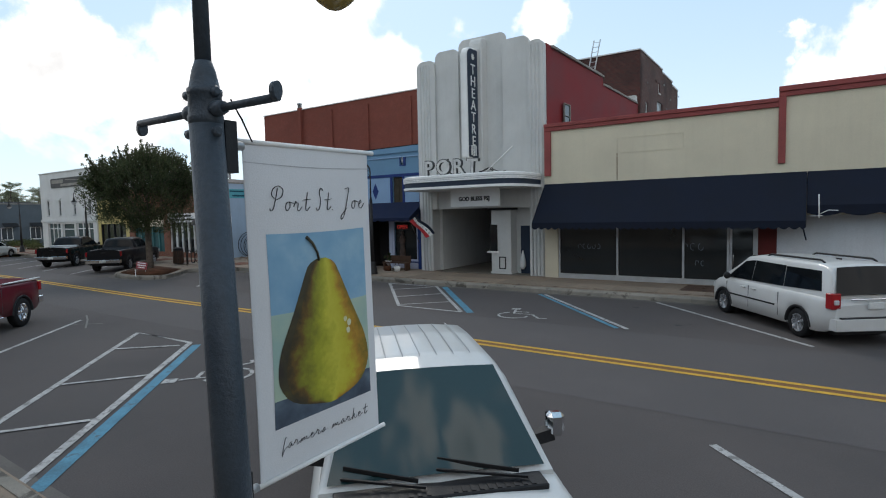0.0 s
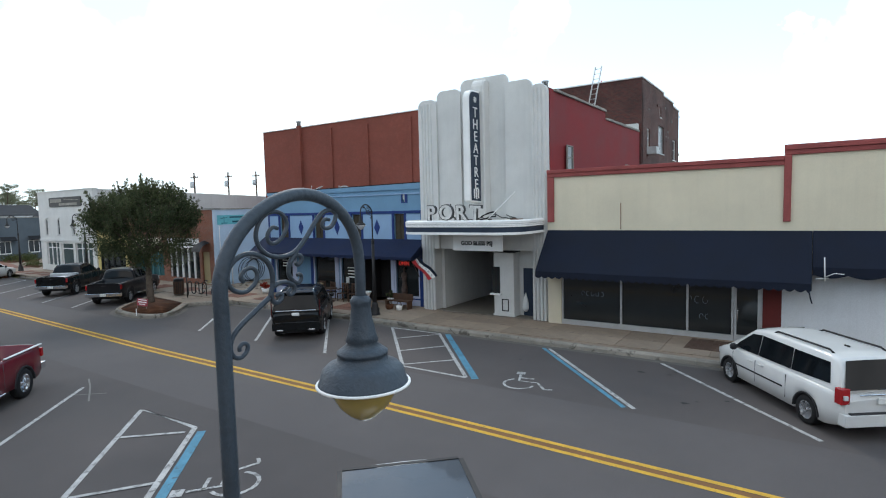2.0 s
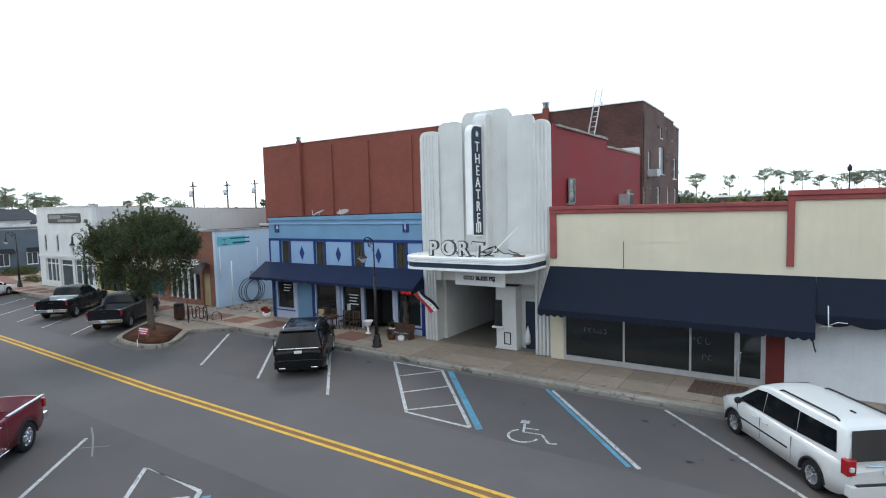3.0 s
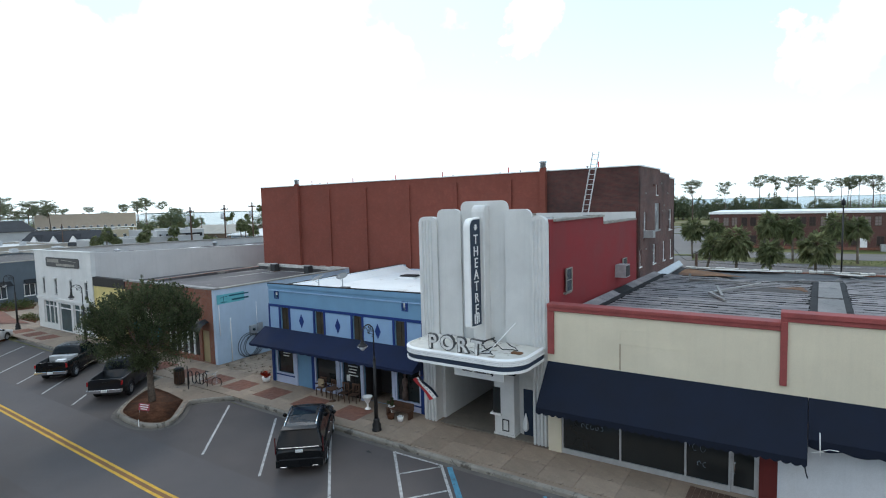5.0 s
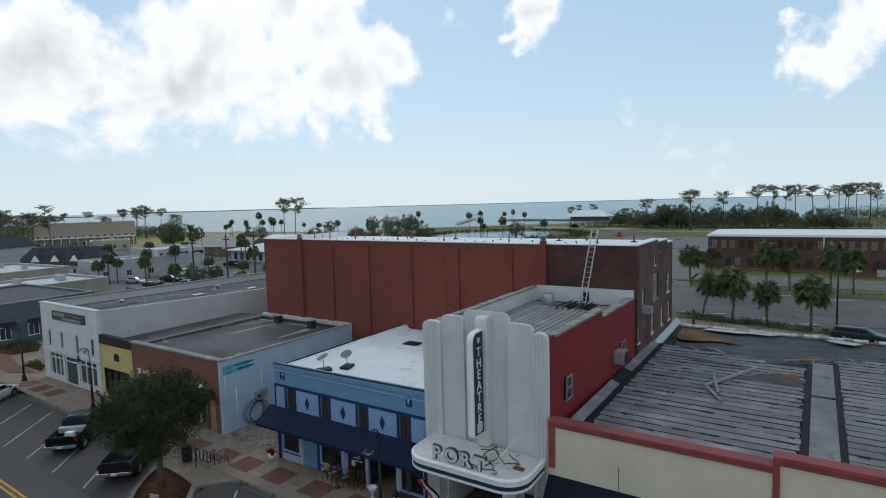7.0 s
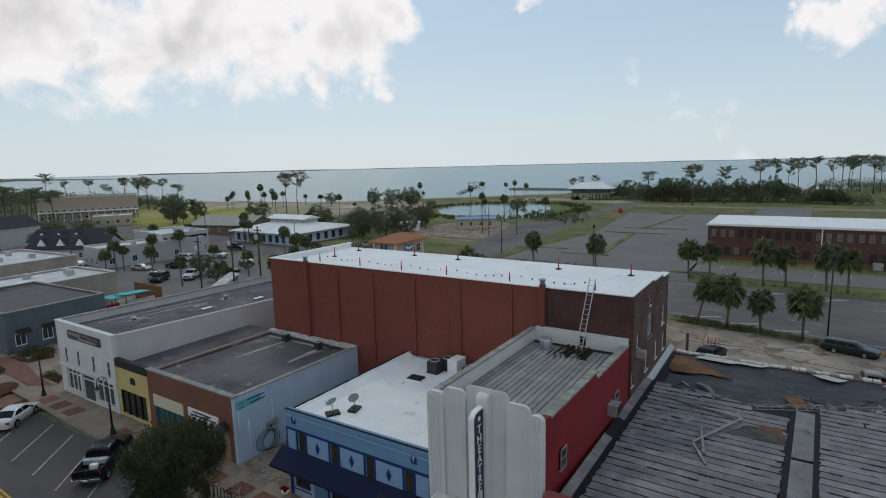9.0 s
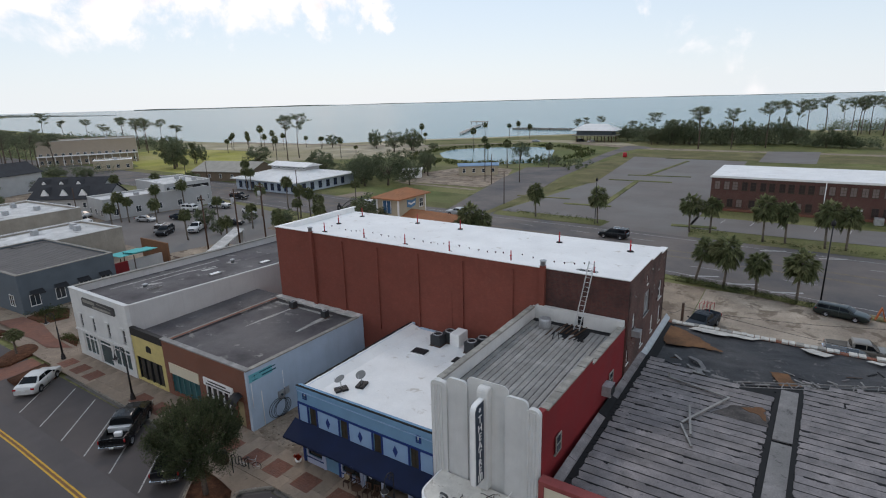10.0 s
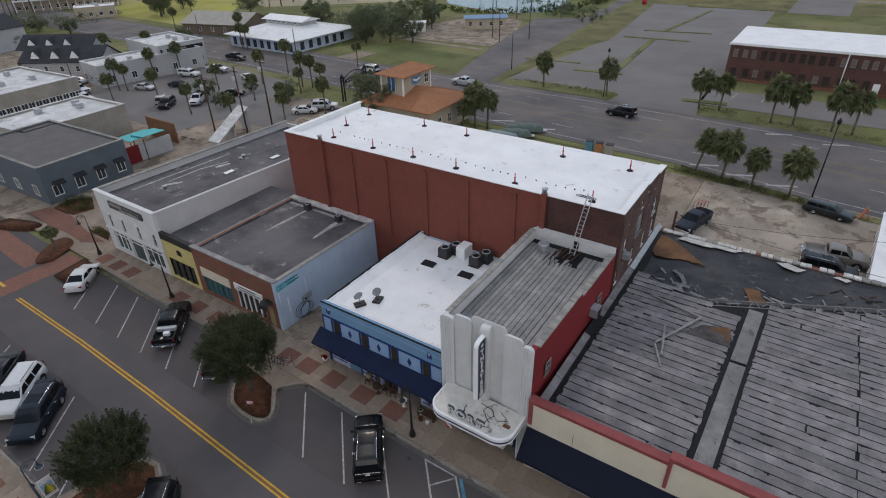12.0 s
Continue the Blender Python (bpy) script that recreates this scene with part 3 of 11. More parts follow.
for k in range(18):
    x0, x1 = -3100 + k * 62, -3100 + (k + 1) * 62
    y0, y1 = 820 + 0.11 * (x0 + 3100), 820 + 0.11 * (x1 + 3100)
    h0, h1 = (max(0.4, 13 * (1 - k / 18) + 2 * noise.noise((q * 0.7, 5, 1))) for q in (k, k + 1))
    near_shore.poly([(x0, y0, -0.6), (x1, y1, -0.6), (x1, y1, h1), (x0, y0, h0)])
    near_shore.poly([(x0, y0, h0), (x1, y1, h1), (x1, y1 + 90, -0.6), (x0, y0 + 90, -0.6)])
structure("backdrop_point", near_shore, WOODLAND, "dark wooded point running out into the bay")


def sheet(name, outline, z, mat, label):
    m = Mesh()
    m.poly([(x, y, z) for x, y in outline])
    return structure(name, m, mat, label)


def rect(x0, x1, y0, y1):
    return [(x0, y0), (x1, y0), (x1, y1), (x0, y1)]


pond = sheet("water_pond", [(-152, 240), (-140, 256), (-126, 263), (-112, 266), (-101, 252), (-94, 232), (-85, 212), (-88, 200), (-101, 191), (-118, 197), (-134, 204), (-148, 222)], -0.02, WATER, "still brown pond behind the beach park")
sheet("ground_beach", [(x, y - 14) for x, y in COAST[3:17]] + [(x, y - 1) for x, y in COAST[16:2:-1]], -0.03, BEACH, "pale sandy beach along the bay")
sheet("ground_park_lawn", [(-224, 104), (-185, 112), (-190, 135), (-222, 172), (-262, 198), (-330, 190), (-310, 150), (-245, 128)], -0.035, LAWN, "bright mown lawn of the bayside park")
sheet("ground_park_sand", [(-340, 192), (-262, 199), (-223, 173), (-200, 165), (-150, 205), (-165, 240), (-205, 285), (-232, 255), (-262, 232), (-340, 224)], -0.04, BEACH, "pale dry grass and sand behind the beach")
sheet("ground_pond_bank", [(-74.5, 192), (-76, 250), (-75.5, 276), (-100, 286), (-118, 276), (-101, 255), (-93, 232), (-84, 212), (-87, 199), (-101, 190), (-118, 196), (-120, 186), (-86, 188)], -0.045, BANK, "green bank round the pond")
sheet("ground_pavilion_lot", [(-150, 300), (-112, 296), (-76, 281), (-70, 290), (-84, 306), (-120, 314), (-146, 312)], -0.025, BEACH, "sandy parking beside the pavilion")
sheet("ground_park_path", [(-330, 235), (-190, 245), (-130, 290), (-131, 295), (-192, 251), (-331, 243)], -0.02, SAND, "sandy path through the park")
sheet("ground_town_block", [(-250, 8), (-33.4, 22.3), (-8.5, 22.3), (-8.5, 76), (-250, 78)], -0.03, SAND, "bare sandy ground between the buildings")
sheet("ground_vacant_lot", rect(-8.4, 13.5, 47.5, 75.6), -0.015, VACANT, "bare sandy lot with worn tracks")
HWY_NEAR = [(160, 52), (60, 68), (7, 75.5), (-13, 79.5), (-50, 82), (-90, 87), (-158, 92.5), (-300, 98), (-460, 100)]
HWY_MID = [(160, 66), (60, 82), (4, 89.7), (-20, 91.5), (-44, 93.2), (-80, 97.0), (-112, 100.5), (-180, 105), (-300, 110)]
HWY_FAR = [(160, 84), (60, 97), (12, 102), (-30, 105), (-54, 105.8), (-100, 108), (-152, 112), (-300, 120), (-460, 124)]
sheet("road_highway", HWY_NEAR + HWY_FAR[::-1], 0.0, HIGHWAY, "wide grey asphalt highway")
sheet("road_bank_lot", [(-134, 50), (-92, 50), (-90, 60), (-78, 60), (-78, 70), (-92, 72), (-98, 84), (-128, 88)], 0.006, LOT, "asphalt parking lot")
sheet("road_big_lot", [(-57, 110.5), (-31.5, 110), (-32, 104.5), (-15.5, 103.5), (-16.5, 111), (-17, 232), (-60, 236), (-52, 160)], 0.004, LOT, "empty pale asphalt parking lot")
sheet("road_office_lot", rect(-17, 95, 111, 123), 0.004, LOT, "pale asphalt parking in front of the office")
sheet("road_pond", [(-68.5, 104), (-56.5, 104.5), (-58.0, 112), (-60.5, 140), (-64.3, 165), (-66.2, 190.5), (-68.3, 225), (-69.3, 252.5), (-66.5, 270), (-60, 276), (-66, 284), (-75.1, 287), (-74.9, 250.4), (-71.5, 205), (-72, 193), (-85.3, 186), (-81.2, 159.4), (-75.7, 135.0), (-71.5, 117)], -0.004, HIGHWAY, "dark asphalt side road towards the pond")
sheet("road_shore", [(-110, 292), (-60, 268), (95, 262), (95, 269), (-58, 276), (-106, 300)], -0.008, SAND, "sandy track along the shore")
sheet("ground_palm_verge", [(x, y - 0.3) for x, y in HWY_NEAR[:6]] + [(x, y - 2.0) for x, y in HWY_NEAR[5::-1]], 0.03, GRASS, "grassy verge with palms beside the highway")
for line in ([(-300, 120.1), (-152, 112.1), (-100, 108.1), (-70, 106.6)], [(-53, 105.9), (-32.5, 105.3)], [(-15, 103.9), (12, 102.1), (60, 97.1), (120, 89)]):
    sheet("ground_verge", line + [(x, y + 5.5) for x, y in line[::-1]], 0.03, GRASS, "grassy verge beside the highway")
sheet("ground_lot_grass", [(-59.5, 106.5), (-57.6, 106.4), (-56, 150), (-51, 160), (-59, 236), (-66, 236)], 0.02, DRY, "dry grass strip along the lot")
sheet("ground_kiosk_yard", [(-110, 138), (-113, 158), (-107, 182), (-88, 180), (-80.5, 160), (-77, 138)], -0.012, SAND, "trampled sandy yard round a kiosk")
sheet("pavement_drive", [(-107, 108), (-105.8, 117), (-100.2, 117), (-101, 107.5)], 0.036, CONCRETE, "short concrete drive off the highway")
sheet("pavement_yard_path", [(-106, 135.2), (-77, 132.8), (-77, 134.6), (-106, 137.2)], 0.0, CONCRETE, "concrete path beside the yard")
sheet("ground_field", rect(-64, 100, 236, 262), -0.02, DRY, "dry mown field")
sheet("road_rear_lot", [(-13.4, 231), (-12.7, 274), (6.2, 277), (4.4, 231)], 0.0, LOT, "pale asphalt behind the office")
sheet("ground_yard_grass", [(-111, 126), (-84, 126.5), (-74.5, 126), (-71.5, 110), (-97, 109)], -0.002, BANK, "green grass between the highway and the yard")
LOT_ISLANDS = [(-49, 167.5, -31, 168.5, 2.2), (-46.6, 179.5, -28, 182, 2.0), (-40.7, 182, -36.4, 226, 2.0), (-40.6, 167, -38.1, 126, 2.4), (-46, 233, -20, 234, 2), (-47, 124.5, -36, 125.5, 2.2), (-20, 112, -12, 113, 3.0), (-62, 130, -48, 131, 1.6)]
for ax, ay, bx, by, w in LOT_ISLANDS:
    m = Mesh()
    m.bar((ax, ay, 0.06), (bx, by, 0.06), w * 0.6, 0.14)
    thing("planted_island", "narrow kerbed island of dry grass in the lot", "traffic island", group="islands of the lot", mesh=m, mat=GRASS)

# ---- main street ----
street = Mesh()
street.poly([(x, y, 0.0) for x, y in ((-230, 19.4), (60, 18.5), (60, 5.5), (60, 2.5), (-230, 2.5), (-230, 6.5))])
structure("road_main", street, ASPHALT, "grey asphalt main street with angled parking")
lane = Mesh()
lane.poly([(x, y, 0.003) for x, y in ((-62, 13.9), (60, 13.4), (60, 8.2), (-62, 8.7))])
structure("road_lanes", lane, material("worn_lane_asphalt", (0.100, 0.089, 0.088), 0.88, vary=0.12, scale=0.3, fine=50, grain=0.16, bump=0.25, tint=(0.080, 0.072, 0.072)), "paler worn travel lanes")


def strip(mesh, path, width, z=0.009):
    """A flat painted strip along a path on the road."""
    pts = [Vector((p[0], p[1], 0)) for p in path]
    left, right = [], []
    for k, p in enumerate(pts):
        d = (pts[min(k + 1, len(pts) - 1)] - pts[max(k - 1, 0)]).normalized()
        s = Vector((-d.y, d.x, 0)) * width / 2
        left.append((p.x + s.x, p.y + s.y, z))
        right.append((p.x - s.x, p.y - s.y, z))
    for k in range(len(pts) - 1):
        mesh.poly([left[k], left[k + 1], right[k + 1], right[k]])


markings = tagged(new("road_markings"), "white, blue and yellow paint on the asphalt", "road marking", "", "structure")


def painted(name, path, width, mat, z=0.009):
    m = Mesh()
    strip(m, path, width, z)
    return part(name, m, mat, markings)


for x in (-57.98, -53.95, -50.19, -46.5, -42.76, -38.9, -26.51, -22.65, -18.75, 0.1, 4.0, 7.9, 11.8):
    painted("stall_line", [(x, 18.45 - 0.003 * (x + 20)), (x + 4.3, 14.0)], 0.11, WHITE_LINE)
painted("stall_line", [(-3.76, 18.33), (0.36, 13.98)], 0.11, WHITE_LINE)
painted("stall_line", [(-7.60, 18.35), (-3.50, 13.92)], 0.12, WHITE_LINE)
painted("blue_line", [(-7.82, 18.35), (-3.75, 13.9)], 0.13, BLUE_LINE)
painted("hatch_line", [(-14.93, 18.5), (-10.93, 14.08), (-8.49, 14.04)], 0.12, WHITE_LINE)
painted("hatch_line", [(-8.49, 14.04), (-12.42, 18.45), (-14.85, 18.45)], 0.12, WHITE_LINE, 0.012)
for a, b in (((-13.49, 17.0), (-12.4, 18.3)), ((-12.19, 15.55), (-11.1, 16.9)), ((-11.05, 14.2), (-9.8, 15.5))):
    painted("hatch_line", [a, b], 0.10, WHITE_LINE, 0.015)
painted("blue_line", [(-12.05, 18.5), (-8.17, 14.05)], 0.22, BLUE_LINE)
painted("hatch_line", [(-9.8, 2.95), (-14.6, 7.52), (-12.22, 7.55)], 0.12, WHITE_LINE)
painted("hatch_line", [(-12.22, 7.55), (-7.2, 2.35)], 0.13, WHITE_LINE, 0.012)
painted("blue_line", [(-11.87, 7.5), (-6.93, 2.45)], 0.20, BLUE_LINE)
for a, b in (((-13.2, 6.3), (-12.15, 7.25)), ((-11.2, 4.4), (-10.35, 5.55)), ((-9.5, 2.8), (-8.7, 3.9))):
    painted("hatch_line", [a, b], 0.10, WHITE_LINE, 0.015)
for x in (-18.1, -22.0, -26.0, -37.95, -41.83, -45.6, -49.3, -53.2, -57.0, -5.2, -0.75, 3.2, 7.1):
    painted("stall_line", [(x, 7.6 + (0.6 if x < -36 else 0)), (x + 4.45, 3.0)], 0.11, WHITE_LINE)
painted("skid_mark", [(-18.9, 8.1), (-18.0, 7.75), (-16.6, 7.1)], 0.05, LOT)
painted("skid_mark", [(-17.6, 7.1), (-16.9, 7.7)], 0.04, LOT)
YL = [(30, 10.2), (0, 10.78), (-9, 11.02), (-21, 11.15), (-37, 11.7), (-48, 11.9), (-60.5, 11.87)]
for off in (-0.15, 0.15):
    painted("yellow_line", [(x, y + off) for x, y in YL], 0.125, YELLOW_LINE)
painted("line_gap", YL, 0.15, material("faded_paint", (0.20, 0.10, 0.045), 0.85), 0.006)
painted("yellow_line", [(-64, 12.1), (-200, 14)], 0.3, YELLOW_LINE)
FADED_LINE = material("faded_yellow_paint", (0.22, 0.17, 0.10), 0.85, vary=0.2, scale=1.5, fine=20, grain=0.15)
DARK_PAVER = material("brown_paver", (0.10, 0.062, 0.046), 0.9, vary=0.2, scale=2.5, fine=26, grain=0.22, bump=0.3)
painted("crossing", [(-63.9, 2.6), (-63.5, 19.2)], 3.0, PAVER, 0.006)
painted("crossing", [(-66.0, 16.0), (-90, 17)], 2.4, PAVER, 0.006)
for off in (-1.9, -1.55, 1.55, 1.9):
    painted("yellow_line", [(x, y + off) for x, y in HWY_MID], 0.13, FADED_LINE, 0.012)
painted("edge_line", [(x, y + 1.5) for x, y in HWY_NEAR[:8]], 0.16, WHITE_LINE, 0.012)
painted("edge_line", [(x, y - 2.5) for x, y in HWY_FAR[:8]], 0.16, WHITE_LINE, 0.012)
for (ax, ay), (bx, by) in zip(HWY_MID[1:], HWY_MID[2:-1]):
    n = int(abs(bx - ax) / 9)
    for k in range(n):
        for off in (6.3, -5.6):
            a, b = k / n, (k + 0.33) / n
            painted("lane_dash", [(ax + (bx - ax) * a, ay + (by - ay) * a + off), (ax + (bx - ax) * b, ay + (by - ay) * b + off)], 0.15, WHITE_LINE, 0.012)
for x, y in ((-9.5, 81.4), (-4.5, 80.2), (0.6, 79.2), (6, 99.5), (-2, 100.4), (-36, 84), (-44, 84.5)):
    painted("lane_chevron", [(x - 1.8, y - 1.1), (x + 1.8, y + 0.4)], 0.5, WHITE_LINE, 0.014)
for k in range(9):
    painted("stall_line", [(-12 + k * 5.2, 117.6), (-11.5 + k * 5.2, 121.6)], 0.15, WHITE_LINE, 0.012)


def wheelchair(x, y, turn):
    """A painted wheelchair: wheel arc, back, seat, leg and head."""
    def to(u, v):
        c, s = math.cos(turn), math.sin(turn)
        return (x + c * u - s * v, y + s * u + c * v)
    arc = [to(0.44 * math.cos(a), 0.44 * math.sin(a)) for a in [radians(120 + k * 14) for k in range(17)]]
    for path in (arc, [to(-0.12, 0.85), to(-0.05, 0.25), to(0.5, 0.2), to(0.78, -0.35)], [to(0.78, -0.35), to(1.0, -0.3)], [to(-0.1, 0.55), to(0.35, 0.52)]):
        painted("wheelchair_sign", path, 0.08, WHITE_LINE, 0.012)
    painted("wheelchair_sign", [to(-0.27, 1.0), to(0.0, 1.0)], 0.24, WHITE_LINE, 0.012)


wheelchair(-6.85, 14.3, radians(14))
wheelchair(-9.0, 6.35, radians(135))
# tyre marks and oil on the parking bays
STAIN = material("oil_stain", (0.028, 0.027, 0.028), 0.75, vary=0.3, scale=4)
for x, y, r in ((-4.1, 17.1, 0.13), (-3.3, 17.2, 0.08), (-3.2, 17.5, 0.06), (-1.6, 15.6, 0.09), (-2.5, 14.95, 0.11), (-2.25, 15.2, 0.05), (-15.9, 17.9, 0.16), (-7.9, 16.6, 0.07)):
    m = Mesh()
    m.poly([(x + r * (0.35 + 1.1 * abs(noise.noise((x * 3, k * 0.9, 1)))) * 1.6 * math.cos(k * 0.3142), y + r * (0.35 + 1.1 * abs(noise.noise((x * 3, k * 0.9, 1)))) * math.sin(k * 0.3142), 0.011) for k in range(20)])
    part("oil_stain", m, STAIN, markings)

# far kerb: straight runs, with the bend round the tree island
GUTTER = material("gutter_concrete", (0.125, 0.112, 0.102), 0.9, vary=0.15, scale=1.5, fine=50, grain=0.12)
def round_off(pts, times=2):
    """Cut the corners of an open line."""
    for _ in range(times):
        out = [pts[0]]
        for (ax, ay), (bx, by) in zip(pts, pts[1:]):
            out += [(ax * 0.75 + bx * 0.25, ay * 0.75 + by * 0.25), (ax * 0.25 + bx * 0.75, ay * 0.25 + by * 0.75)]
        pts = out + [pts[-1]]
    return pts


ISLAND = round_off([(-34.4, 18.7), (-33.5, 17.75), (-30.95, 14.45), (-29.4, 14.2), (-27.55, 14.15), (-26.5, 14.95), (-27.4, 16.2), (-28.75, 17.3), (-28.3, 17.95), (-26.95, 19.1)])
KERB_LINE = [(-57.5, 19.35), (-34.2, 19.0)] + ISLAND + [(-22.8, 18.97), (-14.0, 18.75), (0, 18.6), (40, 18.45)]
kerb = tagged(new("kerb_far"), "worn concrete kerb with a gutter", "kerb", "", "structure")


def kerb_run(line, parent, inward):
    pts = [Vector((x, y, 0)) for x, y in line]
    for k in range(len(pts) - 1):
        a, b = pts[k], pts[k + 1]
        n = max(1, round((b - a).length / 3.0))
        for j in range(n):
            p, q = a.lerp(b, j / n), a.lerp(b, (j + 1) / n)
            d = (q - p).normalized()
            s = Vector((-d.y, d.x, 0)) * inward
            m = Mesh()
            q2 = q - d * 0.008
            m.rings([[p, p + s * 0.17, p + s * 0.17 + Vector((0, 0, 0.2)), p + s * 0.04 + Vector((0, 0, 0.2)), p + Vector((0, 0, 0.13))],
                     [q2, q2 + s * 0.17, q2 + s * 0.17 + Vector((0, 0, 0.2)), q2 + s * 0.04 + Vector((0, 0, 0.2)), q2 + Vector((0, 0, 0.13))]], smooth=False)
            part("kerb_stone", m, KERB, parent)
        g = Mesh()
        s = (b - a).normalized()
        s = Vector((s.y, -s.x, 0)) * inward
        g.poly([a + Vector((0, 0, 0.005)), b + Vector((0, 0, 0.005)), b + s * 0.27 + Vector((0, 0, 0.005)), a + s * 0.27 + Vector((0, 0, 0.005))])
        part("gutter", g, GUTTER, parent)


kerb_run(KERB_LINE, kerb, 1)
near_kerb = tagged(new("kerb_near"), "worn concrete kerb with a gutter", "kerb", "", "structure")
kerb_run([(-62, 2.75), (-33.5, 2.75), (-32.85, 5.2), (-32.35, 7.1), (-31.4, 8.05), (-30.2, 8.25), (-29.0, 7.75), (-28.5, 6.4), (-27.6, 2.6), (-7.4, 2.35), (30, 2.3)], near_kerb, -1)

# pavements
walk_far = Mesh()
walk_far.poly([(x, y, 0.19) for x, y in [(-75, 30), (-75, 19.6)] + [(x, y + 0.1) for x, y in KERB_LINE] + [(40, 23), (-33.3, 23), (-33.3, 30)]])
walk_far = structure("pavement_far", walk_far, CONCRETE, "concrete pavement with red paver squares")
PAVERS = [-59.9, -57.3, -54.7, -46.2, -43.3, -40.2, -36.9, -33.6, -30.6, -28.3, -25.4, -22.3, -19.3, -2.5, 5.0]
x, k = -61.0, 0
slab_meshes = {}
while x < 30:
    w = 1.5
    for row, (y0, y1) in enumerate(((19.28 if x < -33 else 19.08, 20.25), (20.25, 21.6 if x > -16 else 22.4))):
        key = (row, x < -33, x > -16)
        if key not in slab_meshes:
            m = Mesh()
            m.box(0.006, w - 0.006, 0.006, y1 - y0 - 0.006, 0, 0.04)
            slab_meshes[key] = m.data("slab", CONCRETE, 0.006)
        part("slab", slab_meshes[key], None, walk_far, at=pose(x, y0, 0.185 + 0.001 * noise.noise((x, row, 0))))
    x += w
pav = None
for px in PAVERS:
    if pav is None:
        m = Mesh()
        for i in range(9):
            for j in range(8):
                m.box(-0.85 + i * 0.19, -0.85 + i * 0.19 + 0.18, -0.75 + j * 0.19, -0.75 + j * 0.19 + 0.18, 0, 0.008 + 0.003 * ((i * 7 + j * 5) % 3))
        pav = m.data("paver_square", PAVER)
        brown = m.data("paver_square", DARK_PAVER)
    part("paver_square", brown if px > -5 else pav, None, walk_far, at=pose(px, 20.55, 0.224, 0, 0, 4 * noise.noise((px, 0, 0))))
walk_near = Mesh()
walk_near.poly([(x, y, 0.19) for x, y in ((-75, 2.6), (-33.4, 2.6), (-32.7, 5.2), (-32.2, 7.0), (-31.3, 7.9), (-30.2, 8.1), (-29.1, 7.6), (-28.6, 6.4), (-27.7, 2.45), (30, 2.15), (30, -6), (-75, -6))])
walk_near = structure("pavement_near", walk_near, CONCRETE, "concrete pavement with red paver squares")
m = Mesh()
m.box(0.006, 1.494, 0.006, 2.0, 0, 0.04)
near_slab = m.data("slab", CONCRETE, 0.006)
for k in range(40):
    for y in (-3.9, -1.9, 0.1):
        part("slab", near_slab, None, walk_near, at=pose(-47 + k * 1.5 if k < 18 else -14 + (k - 18) * 1.5, y, 0.185))
for px in (-45, -41.6, -38.2, -34.8, -9, -5.5):
    part("paver_square", pav, None, walk_near, at=pose(px, 0.9, 0.224))
sheet("pavement_corner_pavers", [(-80, 21.2), (-75.5, 21.2), (-74, 20.9), (-70, 21.2), (-66, 21.0), (-63.5, 22.5), (-68, 22.7), (-74, 23.8), (-79, 23.6)], 0.236, PAVER, "red-brown pavers at the street corner")
# unseen plain wall, added behind the camera to keep low sky light off the fronts
m = Mesh()
m.box(-75, 45, -6.5, -6.1, 0.0, 7.0)
structure("wall_south", m, material("sky_block_plaster", (0.26, 0.22, 0.19), 0.85, vary=0.15, scale=0.4, fine=20, streak=0.2), "plain plastered row of fronts across the street")
# planting beds
for name, outline in (("planting_bed", round_off([(-29.1, 17.35), (-28.1, 16.4), (-26.75, 15.1), (-27.7, 14.42), (-29.4, 14.45), (-30.8, 14.75), (-33.3, 17.75), (-31.2, 17.7), (-29.1, 17.35)])[:-1]),
                      ("planting_bed", [(-32.45, 5.2), (-31.95, 6.9), (-31.2, 7.65), (-30.2, 7.85), (-29.3, 7.4), (-28.9, 6.3), (-29.4, 3.4), (-32.6, 3.4)]),
                      ("planting_bed", [(-61.4, 15.8), (-58.4, 15.7), (-57.7, 18.5), (-59.5, 19.3), (-62.1, 19.3)]),
                      ("planting_bed", round_off([(-64.9, 17.2), (-65.6, 15.8), (-67.1, 16.5), (-68.9, 18.7), (-69.4, 20.5), (-67.6, 20.9), (-65.9, 20.1), (-64.9, 17.2)])[:-1]), ("planting_bed", round_off([(-80.5, 19.2), (-75.6, 20.9), (-74.0, 20.4), (-75.0, 18.6), (-80.5, 16.6), (-80.5, 19.2)])[:-1]), ("planting_bed", [(-78.6, 23.8), (-79.2, 26.3), (-77.3, 28.1), (-73.4, 26.4), (-74.0, 24.0)]), ("planting_bed", [(-68.0, 22.9), (-67.4, 24.2), (-65.5, 24.1), (-63.5, 22.9)])):
    m = Mesh()
    m.prism([(x, y) for x, y in outline], 0.0, 0.2)
    cx, cy = sum(p[0] for p in outline) / len(outline), sum(p[1] for p in outline) / len(outline)
    top = len(m.v)
    m.v.append((cx, cy, 0.34))
    n = len(outline)
    for k in range(n):
        m.f.append((top - n + k, top - n + (k + 1) % n, top))
        m.m.append(0)
        m.s.append(True)
    thing(name, "kerbed island bed of red-brown mulch", "planting bed", group="mulch beds", mesh=m, mat=MULCH)
sheet("ground_rubble", [(-33.3, 22.2), (-27.5, 22.2), (-27.5, 35.5), (-33.3, 35.5)], 0.2, SAND, "gap of bare earth and rubble between the shops")
rub = Mesh()
random.seed(4)
for k in range(220):
    x, y, s = random.uniform(-33, -27.7), random.uniform(22.6, 30), random.uniform(0.03, 0.12)
    rub.box(x, x + s * random.uniform(0.8, 2), y, y + s, 0.18, 0.2 + s * 0.7)
thing("rubble", "loose broken masonry and weeds on bare earth", "rubble", kind="stuff", mesh=rub, mat=SAND)

